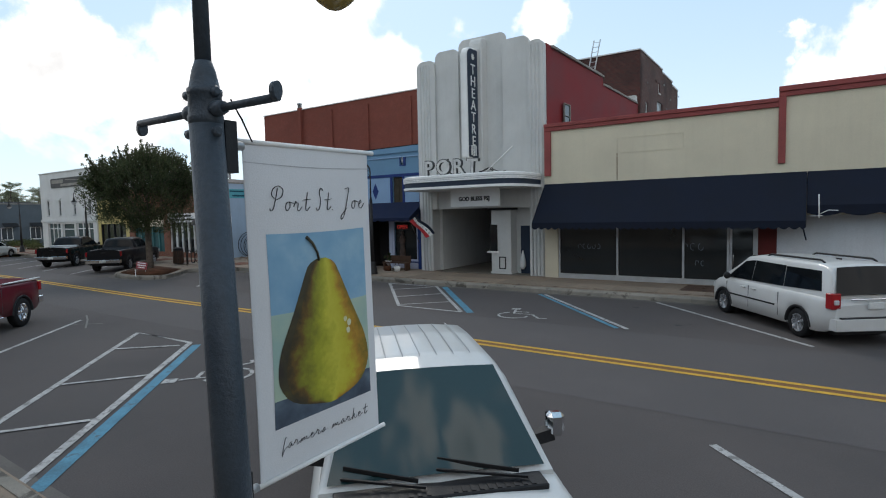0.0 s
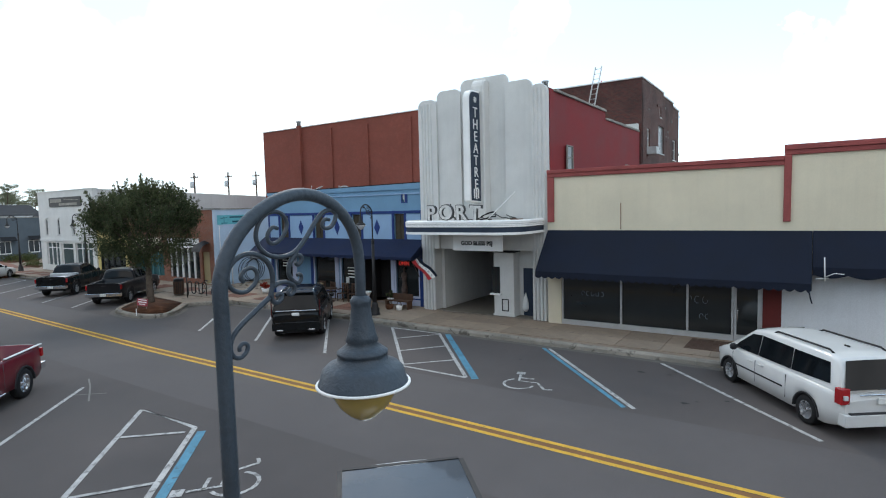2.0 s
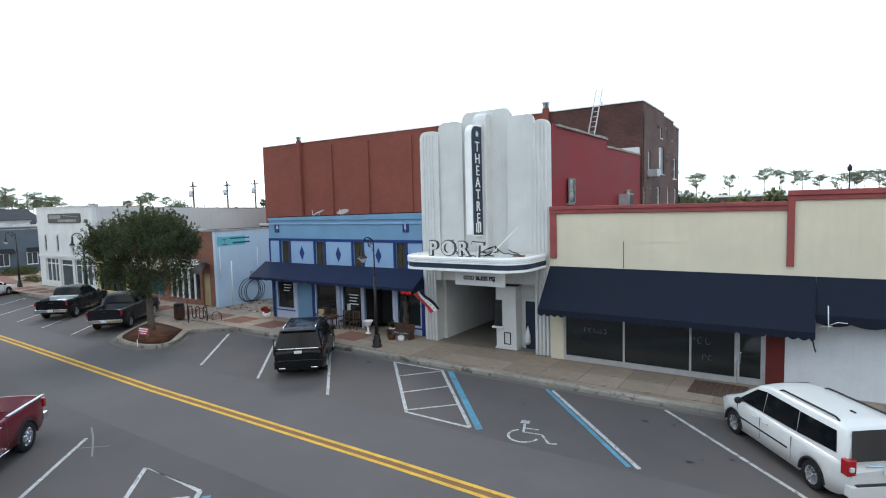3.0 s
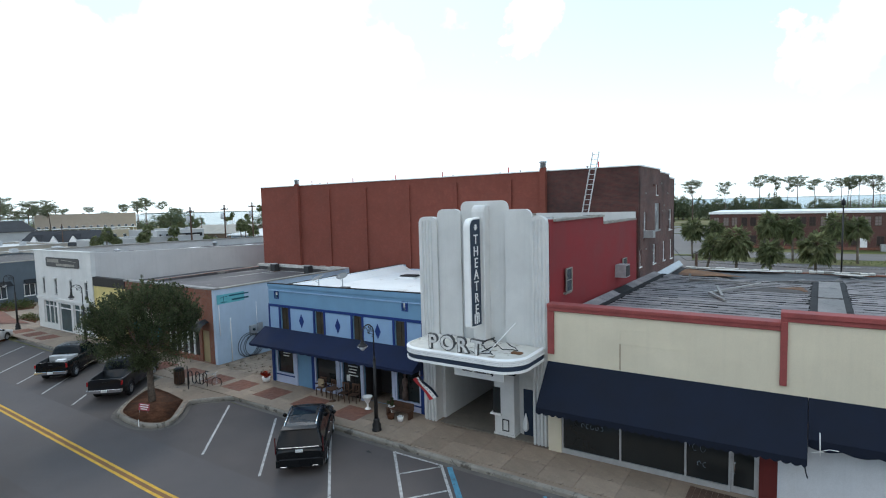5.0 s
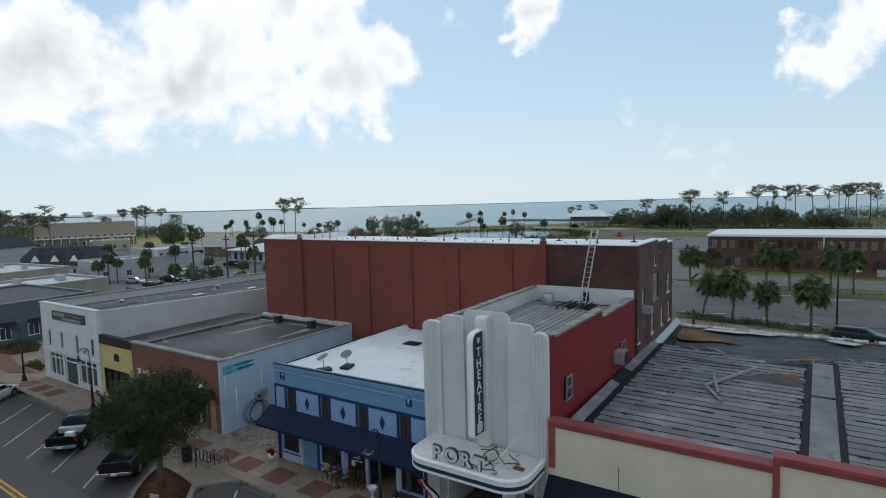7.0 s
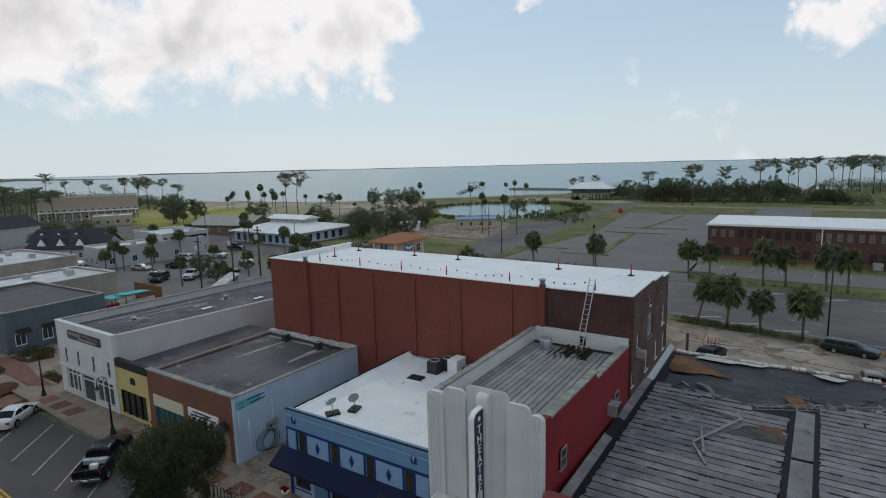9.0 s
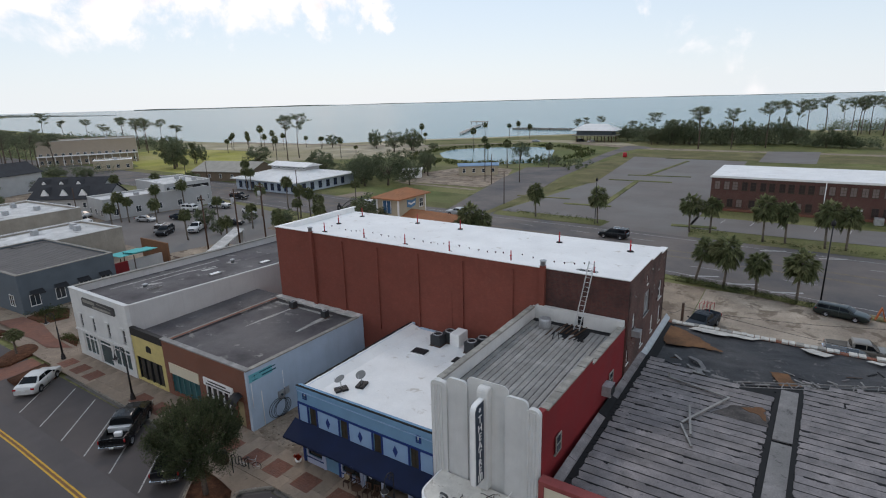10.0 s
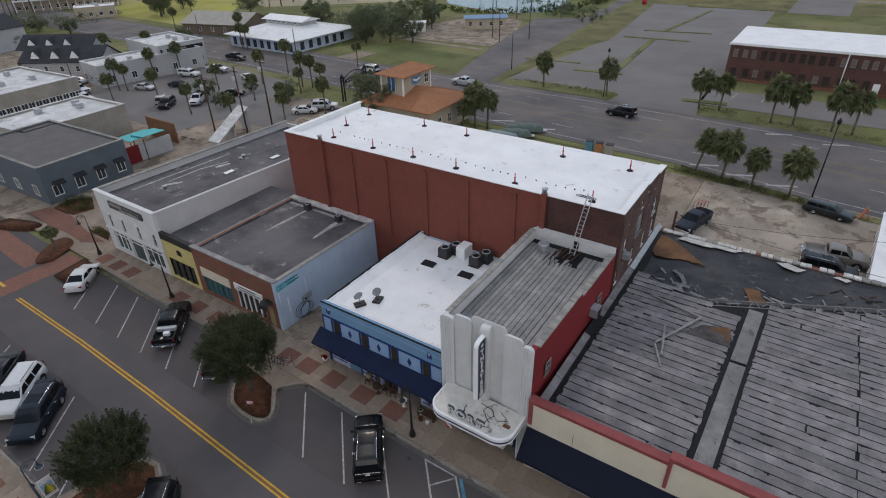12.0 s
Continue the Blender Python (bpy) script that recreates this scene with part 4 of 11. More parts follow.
# ---- the theatre block ----
def holed(mesh, axis, a, b, u0, u1, z0, z1, holes=(), mat=0):
    """A wall from a to b thick, with real openings (u0, u1, z0, z1); axis: the level axis along which it runs."""
    us = sorted({u0, u1, *[h[0] for h in holes], *[h[1] for h in holes]})
    zs = sorted({z0, z1, *[h[2] for h in holes], *[h[3] for h in holes]})
    nu, nz = len(us) - 1, len(zs) - 1
    mesh.weld = True

    def solid(i, j):
        if not (0 <= i < nu and 0 <= j < nz):
            return False
        mu, mz = (us[i] + us[i + 1]) / 2, (zs[j] + zs[j + 1]) / 2
        return not any(h[0] < mu < h[1] and h[2] < mz < h[3] for h in holes)

    def at(u, t, z):
        return (u, t, z) if axis == "x" else (t, u, z)

    for i in range(nu):
        for j in range(nz):
            if not solid(i, j):
                continue
            ua, ub, za, zb = us[i], us[i + 1], zs[j], zs[j + 1]
            for t in (a, b):
                mesh.poly([at(ua, t, za), at(ub, t, za), at(ub, t, zb), at(ua, t, zb)], mat)
            for ok, p, q in ((solid(i - 1, j), (ua, za), (ua, zb)), (solid(i + 1, j), (ub, za), (ub, zb)), (solid(i, j - 1), (ua, za), (ub, za)), (solid(i, j + 1), (ua, zb), (ub, zb))):
                if not ok:
                    mesh.poly([at(p[0], a, p[1]), at(q[0], a, q[1]), at(q[0], b, q[1]), at(p[0], b, p[1])], mat)
    return mesh


def window(parent, axis, plane, out, u0, u1, z0, z1, frame_mat, pane_mat=None, rows=2, cols=1, frame_w=0.06, sill=True, name="window", depth=0.10):
    """A sash window in an opening: frame, panes and sill. out: +1 or -1, the way its outside looks."""
    w = part(name, Mesh(), frame_mat, parent)
    fr = Mesh()
    p0, p1 = sorted((plane - out * depth, plane - out * (depth - 0.06)))
    def bx(a, b, c, d, q0=p0, q1=p1, tgt=fr):
        if axis == "x":
            tgt.box(a, b, q0, q1, c, d)
        else:
            tgt.box(q0, q1, a, b, c, d)
    bx(u0, u0 + frame_w, z0, z1)
    bx(u1 - frame_w, u1, z0, z1)
    bx(u0 + frame_w, u1 - frame_w, z0, z0 + frame_w)
    bx(u0 + frame_w, u1 - frame_w, z1 - frame_w, z1)
    for k in range(1, rows):
        z = z0 + (z1 - z0) * k / rows
        bx(u0 + frame_w, u1 - frame_w, z - frame_w * 0.35, z + frame_w * 0.35)
    for k in range(1, cols):
        u = u0 + (u1 - u0) * k / cols
        bx(u - frame_w * 0.35, u + frame_w * 0.35, z0 + frame_w, z1 - frame_w)
    part("window_frame", fr, frame_mat, w)
    pn = Mesh()
    q = plane - out * (depth - 0.02)
    bx(u0 + frame_w * 0.5, u1 - frame_w * 0.5, z0 + frame_w * 0.5, z1 - frame_w * 0.5, min(q, q - out * 0.012), max(q, q - out * 0.012), pn)
    part("pane", pn, pane_mat or PANE, w)
    if sill:
        sm = Mesh()
        q0, q1 = sorted((plane - out * 0.09, plane + out * 0.05))
        bx(u0 - 0.04, u1 + 0.04, z0 - 0.07, z0, q0, q1, sm)
        part("window_sill", sm, frame_mat, w)
    return w


PAV = 0.22
theatre = thing("theatre", "white art deco theatre with fluted pylons and red flank", "theatre")


def lobed(x0, x1, top, r=0.32, foot=3.2):
    """An upright slab's outline with rounded shoulders."""
    pts = [(x0, foot), (x1, foot)]
    for k in range(7):
        a = radians(k * 15)
        pts.append((x1 - r + r * math.cos(a), top - r + r * math.sin(a)))
    for k in range(7):
        a = radians(90 + k * 15)
        pts.append((x0 + r + r * math.cos(a), top - r + r * math.sin(a)))
    return pts


for name, x0, x1, top, y in (("outer_slab", -15.6, -14.55, 10.24, 21.78), ("outer_slab", -9.80, -9.05, 10.22, 21.78), ("shoulder_slab", -14.6, -13.3, 10.58, 21.90), ("shoulder_slab", -11.05, -9.76, 10.52, 21.90), ("centre_slab", -13.35, -10.9, 10.92, 22.02)):
    m = Mesh()
    m.prism(lobed(x0, x1, top), y, 22.08, "y")
    part(name, m, STUCCO, theatre, bevel=0.012)
for base in (-15.5, -9.76):
    for k in range(4):
        m = Mesh()
        x = base + 0.09 + k * 0.17
        ring = [[(x + 0.065 * math.cos(a), 21.78 - 0.05 * math.sin(a), z) for a in [math.pi * j / 6 for j in range(7)]] for z in (PAV, 10.02 + (0.05 if k in (1, 2) else 0))]
        m.rings(ring, close=False)
        m.poly(ring[1])
        part("flute", m, STUCCO, theatre)
for xa, xb in ((-15.6, -14.86), (-9.62, -8.97)):
    part("front_pier", Mesh().box(xa, xb, 21.83, 22.42, PAV, 3.2), STUCCO, theatre, bevel=0.01)
m = Mesh()
m.box(-14.86, -9.62, 21.95, 22.4, 3.2, 3.95)
part("lintel", m, STUCCO, theatre)
# the open lobby
m = Mesh()
m.box(-15.1, -14.7, 22.42, 28.2, PAV, 3.25)
m.box(-14.7, -9.3, 28.0, 28.3, PAV, 3.25)
m.box(-9.62, -9.3, 22.42, 28.0, PAV, 3.25)
part("lobby_wall", m, STUCCO, theatre)
m = Mesh()
m.box(-15.1, -9.3, 22.42, 28.3, 3.25, 3.4)
part("lobby_ceiling", m, STUCCO, theatre)
m = Mesh()
m.box(-14.7, -9.62, 21.85, 28.0, 0.05, PAV + 0.012)
part("lobby_floor", m, material("lobby_terrazzo", (0.17, 0.15, 0.125), 0.6, vary=0.15, scale=2, fine=40, grain=0.15), theatre)
for x0, x1 in ((-13.9, -12.9), (-12.8, -11.8)):
    m = Mesh()
    m.box(x0, x1, 27.93, 28.0, PAV, 2.4)
    part("lobby_door", m, NAVY_PAINT, theatre)
booth = part("ticket_booth", Mesh().box(-11.72, -10.72, 21.92, 23.6, PAV + 0.1, 3.1), STUCCO, theatre, bevel=0.02)
m = Mesh().box(-11.75, -10.69, 21.89, 23.6, PAV, PAV + 0.1)
part("plinth", m, STUCCO, booth)
m = Mesh()
m.box(-11.76, -11.40, 21.86, 22.9, 1.25, 2.45)
part("booth_window", m, SHOP_GLASS, booth)
m = Mesh()
m.box(-11.86, -11.34, 21.78, 22.95, 1.17, 1.25)
part("counter", m, WHITE, booth)
m = Mesh()
m.box(-11.80, -10.66, 21.84, 23.6, 3.1, 3.19)
part("cap", m, PLASTIC, booth)
m = Mesh()
holed(m, "x", 21.893, 21.92, -11.32, -10.98, 0.45, 1.0, [(-11.28, -11.02, 0.49, 0.96)])
part("grille_frame", m, PLASTIC, booth)
m = Mesh()
m.box(-10.72, -9.62, 22.5, 22.6, PAV, 3.2)
part("door_wall", m, STUCCO, theatre)
door = part("side_door", Mesh().box(-10.50, -9.80, 22.455, 22.5, PAV, 2.38), NAVY_PAINT, theatre, "navy side door with a white bag hung on it")
m = Mesh()
holed(m, "x", 22.44, 22.5, -10.57, -9.73, PAV, 2.45, [(-10.50, -9.80, PAV, 2.38)])
part("door_frame", m, STUCCO, door)
m = Mesh()
m.lathe([(0.02, 0.95), (0.13, 0.5), (0.15, 0.25), (0.06, 0.1)], (-10.38, 22.40, PAV + 0.1), 9)
part("bag", m, WHITE, door)
# body of the house behind the front
m = Mesh()
m.prism([(22.08, 4.0), (35.7, 4.0), (35.7, 9.55), (29.2, 9.55), (29.2, 9.95), (22.08, 10.05)], -9.35, -9.01, "x")
m.v = [(x + 0.30 * (y - 22.42) / 13.0, y, z) for x, y, z in m.v]
part("red_wall", m, RED_PAINT, theatre)
m = Mesh()
m.prism([(22.08, 4.0), (35.7, 4.0), (35.7, 9.9), (22.08, 10.02)], -15.58, -15.3, "x")
part("left_wall", m, STUCCO, theatre)
m = Mesh()
m.box(-15.3, -8.74, 35.3, 35.69, 8.6, 10.05)
part("rear_parapet", m, STUCCO, theatre, "white painted rear parapet")
m = Mesh()
m.box(-11.95, -11.55, 35.28, 35.3, 9.2, 9.85)
part("hatch_opening", m, BLACK, theatre)
roof = part("roof", Mesh().box(-15.3, -9.35, 22.08, 35.3, 8.75, 9.05), TAR, theatre)
random.seed(11)
for k in range(16):
    x = -15.22 + k * 0.37
    m = Mesh()
    y1 = 34.6 if not 6 < k < 12 else 33.6 - 0.4 * (k % 3)
    m.prism([(x, 9.06), (x + 0.335, 9.06), (x + 0.335, 9.09), (x + 0.3, 9.12), (x + 0.05, 9.12), (x, 9.09)], 22.5, y1, "y")
    part("roof_sheet", m, TIN_PALE, roof)
for k in range(5):
    x = -12.9 + k * 0.36
    m = Mesh().bar((x, 33.5, 9.13), (x + 0.25, 35.1, 9.2), 0.09, 0.06)
    part("rafter", m, WOOD, roof)
cond = part("roof_condenser", Mesh().lathe([(0.02, 9.12), (0.42, 9.12), (0.44, 9.2), (0.44, 9.72), (0.40, 9.8), (0.34, 9.8)], (-13.9, 33.9, 0), 18), METAL, theatre, "round grey air conditioner on the roof")
part("fan_grille", Mesh().lathe([(0.02, 9.79), (0.34, 9.77), (0.34, 9.74), (0.02, 9.74)], (-13.9, 33.9, 0), 18), PLASTIC, cond)
for k in range(9):
    x, y = -13.3 + 0.33 * k, 32.6 + 1.1 * noise.noise((k * 1.3, 2, 0))
    part("loose_batten", Mesh().bar((x, y, 9.15), (x + random.uniform(-0.5, 0.7), y + random.uniform(0.6, 1.6), 9.17), 0.06, 0.05), random.choice((TAR, WOOD)), roof)
COPE = material("stone_coping", (0.30, 0.285, 0.255), 0.9, vary=0.2, scale=2, fine=30, grain=0.15, tint=(0.2, 0.19, 0.17), per_piece=0.15)
for side, x0, x1 in (("r", -9.36, -8.90), ("l", -15.64, -15.24)):
    y = 22.5
    while y < 35.2:
        z = (9.95 if y < 29.2 else 9.55) if side == "r" else 9.93
        w = random.uniform(0.5, 0.75)
        if side == "r" and abs(y + w - 29.4) < 0.5:
            w = 29.2 - y if 29.2 - y > 0.2 else w
        m = Mesh().box(x0 + random.uniform(-0.02, 0.02), x1, y, y + w - 0.02, z + 0.0, z + 0.11 + random.uniform(-0.02, 0.02))
        if side == "r":
            m.v = [(px + 0.24 * (py - 22.42) / 13.0, py, pz) for px, py, pz in m.v]
        part("coping_stone", m, COPE, theatre)
        y += w
window(theatre, "y", -8.92, 1, 23.6, 24.35, 6.7, 7.8, COPE, rows=2, depth=-0.03, frame_w=0.05)
window(theatre, "y", -8.76, 1, 32.5, 33.35, 6.35, 7.4, COPE, rows=2, depth=-0.03, frame_w=0.05)
m = Mesh()
m.box(-8.80, -8.2, 31.2, 32.1, 6.45, 7.15)
ac = part("window_air_conditioner", m, METAL, theatre)
part("grille", Mesh().box(-8.2, -8.18, 31.25, 32.05, 6.5, 7.1), PLASTIC, ac)
# blade sign
blade = part("blade_sign", Mesh(), WHITE, theatre, "white-edged navy upright sign lettered THEATRE")
prof = [(21.52, 5.32), (20.62, 5.38), (20.55, 5.45), (20.55, 9.75)] + [(20.95 - 0.4 * math.cos(radians(a)), 9.75 + 0.42 * math.sin(radians(a))) for a in range(15, 91, 15)] + [(21.52, 10.2)]
part("sign_case", Mesh().prism(prof, -12.36, -12.06, "x"), WHITE, blade, bevel=0.02)
face = [(21.47, 5.40), (20.66, 5.45), (20.62, 9.73)] + [(20.97 - 0.35 * math.cos(radians(a)), 9.75 + 0.36 * math.sin(radians(a))) for a in range(15, 91, 15)] + [(21.47, 10.12)]
part("sign_face", Mesh().prism(face, -12.06, -12.045, "x"), NAVY_PAINT, blade)
part("sign_face", Mesh().prism(face, -12.375, -12.36, "x"), NAVY_PAINT, blade)
fin = [(21.5, 4.62), (22.1, 4.62), (22.1, 10.62), (21.95, 10.74), (21.7, 10.74), (21.55, 10.62), (21.5, 10.45)]
part("fin", Mesh().prism(fin, -12.5, -11.86, "x"), STUCCO, blade, bevel=0.05)
for k, ch in enumerate("THEATRE"):
    writing("letter", ch, 0.62, WHITE, blade, facing(-12.04, 21.06, 9.22 - k * 0.515, 90), 0.02)
for k, dz in enumerate((0.0, 0.0, 0.0)):
    part("bar", Mesh().box(-12.045, -12.02, 20.84 + k * 0.17, 20.92 + k * 0.17, 5.50 + (k != 1) * 0.03, 5.95 + (k == 1) * 0.05), WHITE, blade)
em = Mesh()
for a in range(0, 180, 45):
    c, s = 0.13 * math.cos(radians(a)), 0.13 * math.sin(radians(a))
    em.bar((-12.03, 21.06 - c, 9.78 - s), (-12.03, 21.06 + c, 9.78 + s), 0.02, 0.035)
part("emblem", em, WHITE, blade)
for z in (9.6, 7.4):
    part("stay", Mesh().tube([(-12.4, 20.6, z), (-12.75, 21.3, z + 0.05), (-12.9, 22.0, z + 0.02)], 0.018, 6), METAL, blade)
# marquee
def marquee_plan(grow):
    grow -= 0.13
    pts = [(-15.22 - grow, 21.8)]
    for k in range(9):
        a = radians(180 + k * 11.25)
        pts.append((-13.95 + (1.27 + grow) * math.cos(a), 20.25 + (1.27 + grow) * math.sin(a)))
    for k in range(9):
        a = radians(270 + k * 11.25)
        pts.append((-10.3 + (1.27 + grow) * math.cos(a), 20.25 + (1.27 + grow) * math.sin(a)))
    pts.append((-9.03 + grow, 21.8))
    return pts


marquee = part("marquee", Mesh(), WHITE, theatre, "rounded white marquee with a navy band")
for name, g, z0, z1, mat in (("soffit_band", -0.01, 4.03, 4.13, WHITE), ("navy_band", -0.05, 4.13, 4.34, NAVY_PAINT), ("white_band", 0.0, 4.34, 4.40, WHITE), ("white_band", -0.03, 4.40, 4.415, METAL), ("white_band", 0.0, 4.415, 4.46, WHITE), ("white_band", -0.03, 4.46, 4.48, METAL), ("white_band", 0.0, 4.48, 4.56, WHITE)):
    part(name, Mesh().prism(marquee_plan(g), z0, z1), mat, marquee)
part("deck", Mesh().prism(marquee_plan(-0.12), 4.56, 4.585), material("stained_deck", (0.62, 0.60, 0.55), 0.8, vary=0.1, scale=1.5, fine=20, patch=((0.22, 0.19, 0.14), 0.18, 1.3)), marquee)
m = Mesh()
for g0, g1 in ((-0.12, 0.0),):
    a, b = marquee_plan(g0), marquee_plan(g1)
    for k in range(len(a) - 1):
        m.poly([(*a[k], 4.585), (*a[k + 1], 4.585), (*a[k + 1], 4.62), (*a[k], 4.62)])
        m.poly([(*a[k], 4.62), (*a[k + 1], 4.62), (*b[k + 1], 4.565), (*b[k], 4.565)])
part("lip", m, WHITE, marquee)
DARK_LETTER = material("bare_letter_metal", (0.07, 0.072, 0.075), 0.5, 0.0, vary=0.3, scale=4)
LETTER = material("letter_sheet_metal", (0.60, 0.60, 0.585), 0.5, 0.0, vary=0.2, scale=3)
for ch, x, z, tilt in (("P", -13.35, 4.90, 0), ("O", -12.60, 4.92, 0), ("R", -11.86, 4.90, 2), ("T", -11.18, 4.87, -4)):
    lt = writing("letter_back", ch, 0.90, DARK_LETTER, marquee, facing(x, 19.47, z) @ pose(0, 0, 0, 0, 0, tilt), 0.07, bold=0.03)
    writing("letter_face", ch, 0.84, LETTER, lt, pose(0, 0, 0.074), 0.004, bold=0.018)
for path, r in (([(-11.2, 19.9, 4.62), (-10.9, 20.6, 4.75), (-11.3, 21.2, 4.95), (-11.7, 20.7, 4.7), (-10.9, 20.1, 4.63)], 0.025), ([(-12.1, 21.2, 4.62), (-11.2, 20.9, 4.95), (-10.5, 20.4, 4.7), (-10.0, 20.8, 4.63), (-10.7, 21.2, 4.8)], 0.02), ([(-11.0, 20.2, 4.6), (-10.6, 19.7, 4.66), (-11.4, 19.6, 4.64), (-12.3, 19.9, 4.66)], 0.018), ([(-12.9, 20.6, 4.6), (-12.6, 19.9, 4.95), (-12.45, 19.55, 5.3)], 0.03)):
    pts = [Vector(path[0]).lerp(Vector(path[1]), 0)]
    for a, b in zip(path, path[1:]):
        pts += [Vector(a).lerp(Vector(b), t / 4) + Vector((0.04 * math.sin(t * 2), 0.04 * math.cos(t), 0.03 * math.sin(t * 3))) for t in range(1, 5)]
    part("cable", Mesh().tube(pts, r, 6), BLACK, marquee)
part("leaning_rod", Mesh().tube([(-10.9, 19.9, 4.62), (-10.1, 20.9, 5.75)], 0.018, 6), WHITE, marquee)
part("debris", Mesh().box(-10.05, -9.6, 20.3, 20.55, 4.585, 4.64), RUST, marquee)
board = part("message_board", Mesh().box(-12.87, -10.45, 20.36, 20.42, 3.28, 4.03), WHITE, theatre, "white letter board hung under the marquee")
writing("message", "GOD BLESS PSJ", 0.235, BLACK, board, facing(-11.68, 20.352, 3.60), 0.003, 1.0, bold=0.011)

# ---- the cream shop ----
shop = thing("cream_shop", "cream stucco shop with red coping and torn navy awning", "shop building")
m = Mesh()
m.box(-8.95, -0.5, 21.55, 21.9, 2.7, 6.28)
m.box(-0.5, 16, 21.55, 21.9, 2.7, 6.62)
m.box(-8.95, -8.38, 21.55, 21.9, PAV - 0.1, 2.7)
part("front_wall", m, CREAM, shop)
for name, b in (("coping", (-8.92, -0.63, 21.46, 22.0, 6.28, 6.44)), ("coping_ledge", (-8.92, -0.63, 21.42, 22.02, 6.44, 6.58)), ("coping_end", (-8.92, -8.64, 21.47, 21.55, 4.45, 6.28)), ("step_post", (-0.63, -0.42, 21.45, 22.0, 4.42, 6.60)), ("coping", (-0.63, 16, 21.47, 22.0, 6.60, 6.76)), ("coping_ledge", (-0.63, 16, 21.42, 22.02, 6.76, 6.93))):
    part(name, Mesh().box(*b), COPING, shop, bevel=0.012)
m = Mesh()
holed(m, "x", 21.535, 21.55, -5.95, -3.56, 5.18, 5.76, [(-5.93, -3.59, 5.21, 5.74)])
part("panel_outline", m, CREAM, shop)
part("rust_run", Mesh().box(-5.955, -5.925, 21.543, 21.55, 4.15, 5.18), RUST, shop)
# storefront
m = Mesh()
m.box(-8.38, -2.06, 21.6, 21.85, PAV - 0.1, 0.42)
part("sill_wall", m, ALU, shop)
for x in (-8.38, -5.99, -3.59, -2.12, -1.24):
    part("mullion", Mesh().box(x, x + 0.07, 21.62, 21.74, 0.42 if x < -2.2 else PAV, 2.7), ALU, shop)
for x0, x1, z0 in ((-8.31, -5.99, 0.42), (-5.92, -3.59, 0.42), (-3.52, -2.12, 0.42)):
    part("shop_pane", Mesh().box(x0, x1, 21.67, 21.69, z0, 2.7), SHOP_GLASS, shop)
d = part("glass_door", Mesh().box(-2.0, -1.26, 21.67, 21.69, PAV + 0.02, 2.5), SHOP_GLASS, shop)
m = Mesh()
holed(m, "x", 21.64, 21.71, -2.04, -1.24, PAV, 2.6, [(-1.96, -1.32, 0.45, 2.48)])
part("door_frame", m, ALU, d)
part("door_handle", Mesh().tube([(-1.92, 21.6, 0.95), (-1.92, 21.58, 1.05), (-1.92, 21.58, 1.3), (-1.92, 21.6, 1.4)], 0.015, 6), CHROME, d)
part("red_pier", Mesh().box(-1.17, -0.62, 21.57, 21.85, PAV - 0.1, 2.7), material("dark_red_paint", (0.12, 0.02, 0.018), 0.7, vary=0.15), shop)
part("white_panel_wall", Mesh().box(-0.62, 16, 21.56, 21.85, PAV - 0.1, 2.9), material("white_panel", (0.62, 0.64, 0.67), 0.7, vary=0.06, scale=0.7, streak=0.15), shop)
random.seed(21)
CHALK = material("chalk_marks", (0.16, 0.20, 0.24), 0.9)
for cx, cz, n, s in ((-7.0, 1.55, 5, 0.16), (-3.1, 1.6, 3, 0.22), (-2.9, 1.0, 2, 0.16)):
    for k in range(n):
        x, z = cx + (k - n / 2) * s * 1.2, cz + 0.06 * noise.noise((k, cx, 0))
        part("scrawl", Mesh().tube([(x + s * 0.5 * math.cos(a) * 0.8, 21.665, z + s * 0.6 * math.sin(a)) for a in [q * 0.7 + k for q in range(7)]], 0.011, 4), CHALK, shop)


def awning(parent, name, x0, x1, yw, zw, yf, zf, drop, mat, end_left=True, end_right=True, scallop=0.28):
    """A sloping canvas awning with a scalloped valance, cheeks and bars."""
    a = part(name, Mesh(), mat, parent)
    m = Mesh()
    n = max(4, int((x1 - x0) / 0.5))
    for off in (0.0, -0.012):
        rows = []
        for i in range(5):
            t = i / 4
            rows.append([(x0 + (x1 - x0) * k / n, yw + (yf - yw) * t, zw + (zf - zw) * t - 0.03 * math.sin(math.pi * t) * (1 + 0.4 * math.sin(k * 1.7)) + off) for k in range(n + 1)])
        m.rings(rows, close=False)
    part("slope", m, mat, a)
    v = Mesh()
    k = 0
    x = x0
    while x < x1 - 0.01:
        w = min(scallop, x1 - x)
        pts = [(x, zf)] + [(x + w * q / 6, zf - drop * (0.72 + 0.28 * math.sin(math.pi * q / 6))) for q in range(7)] + [(x + w, zf)]
        for (pa, za), (pb, zb) in zip(pts[1:-2], pts[2:-1]):
            v.poly([(q, yf - 0.004 - 0.01 * math.sin(q * 2), z) for q, z in ((pa, zf), (pb, zf), (pb, zb), (pa, za))])
        x += w
    v.weld = True
    part("valance", v, mat, a)
    for e, x in ((end_left, x0), (end_right, x1)):
        if e:
            part("cheek", Mesh().prism([(yw, zw), (yf, zf), (yf, zf - drop * 0.8), (yw, zf - drop * 0.8)], x - 0.006, x + 0.006, "x"), mat, a)
    part("front_bar", Mesh().tube([(x0, yf + 0.03, zf - 0.03), (x1, yf + 0.03, zf - 0.03)], 0.018, 6), METAL, a)
    return a


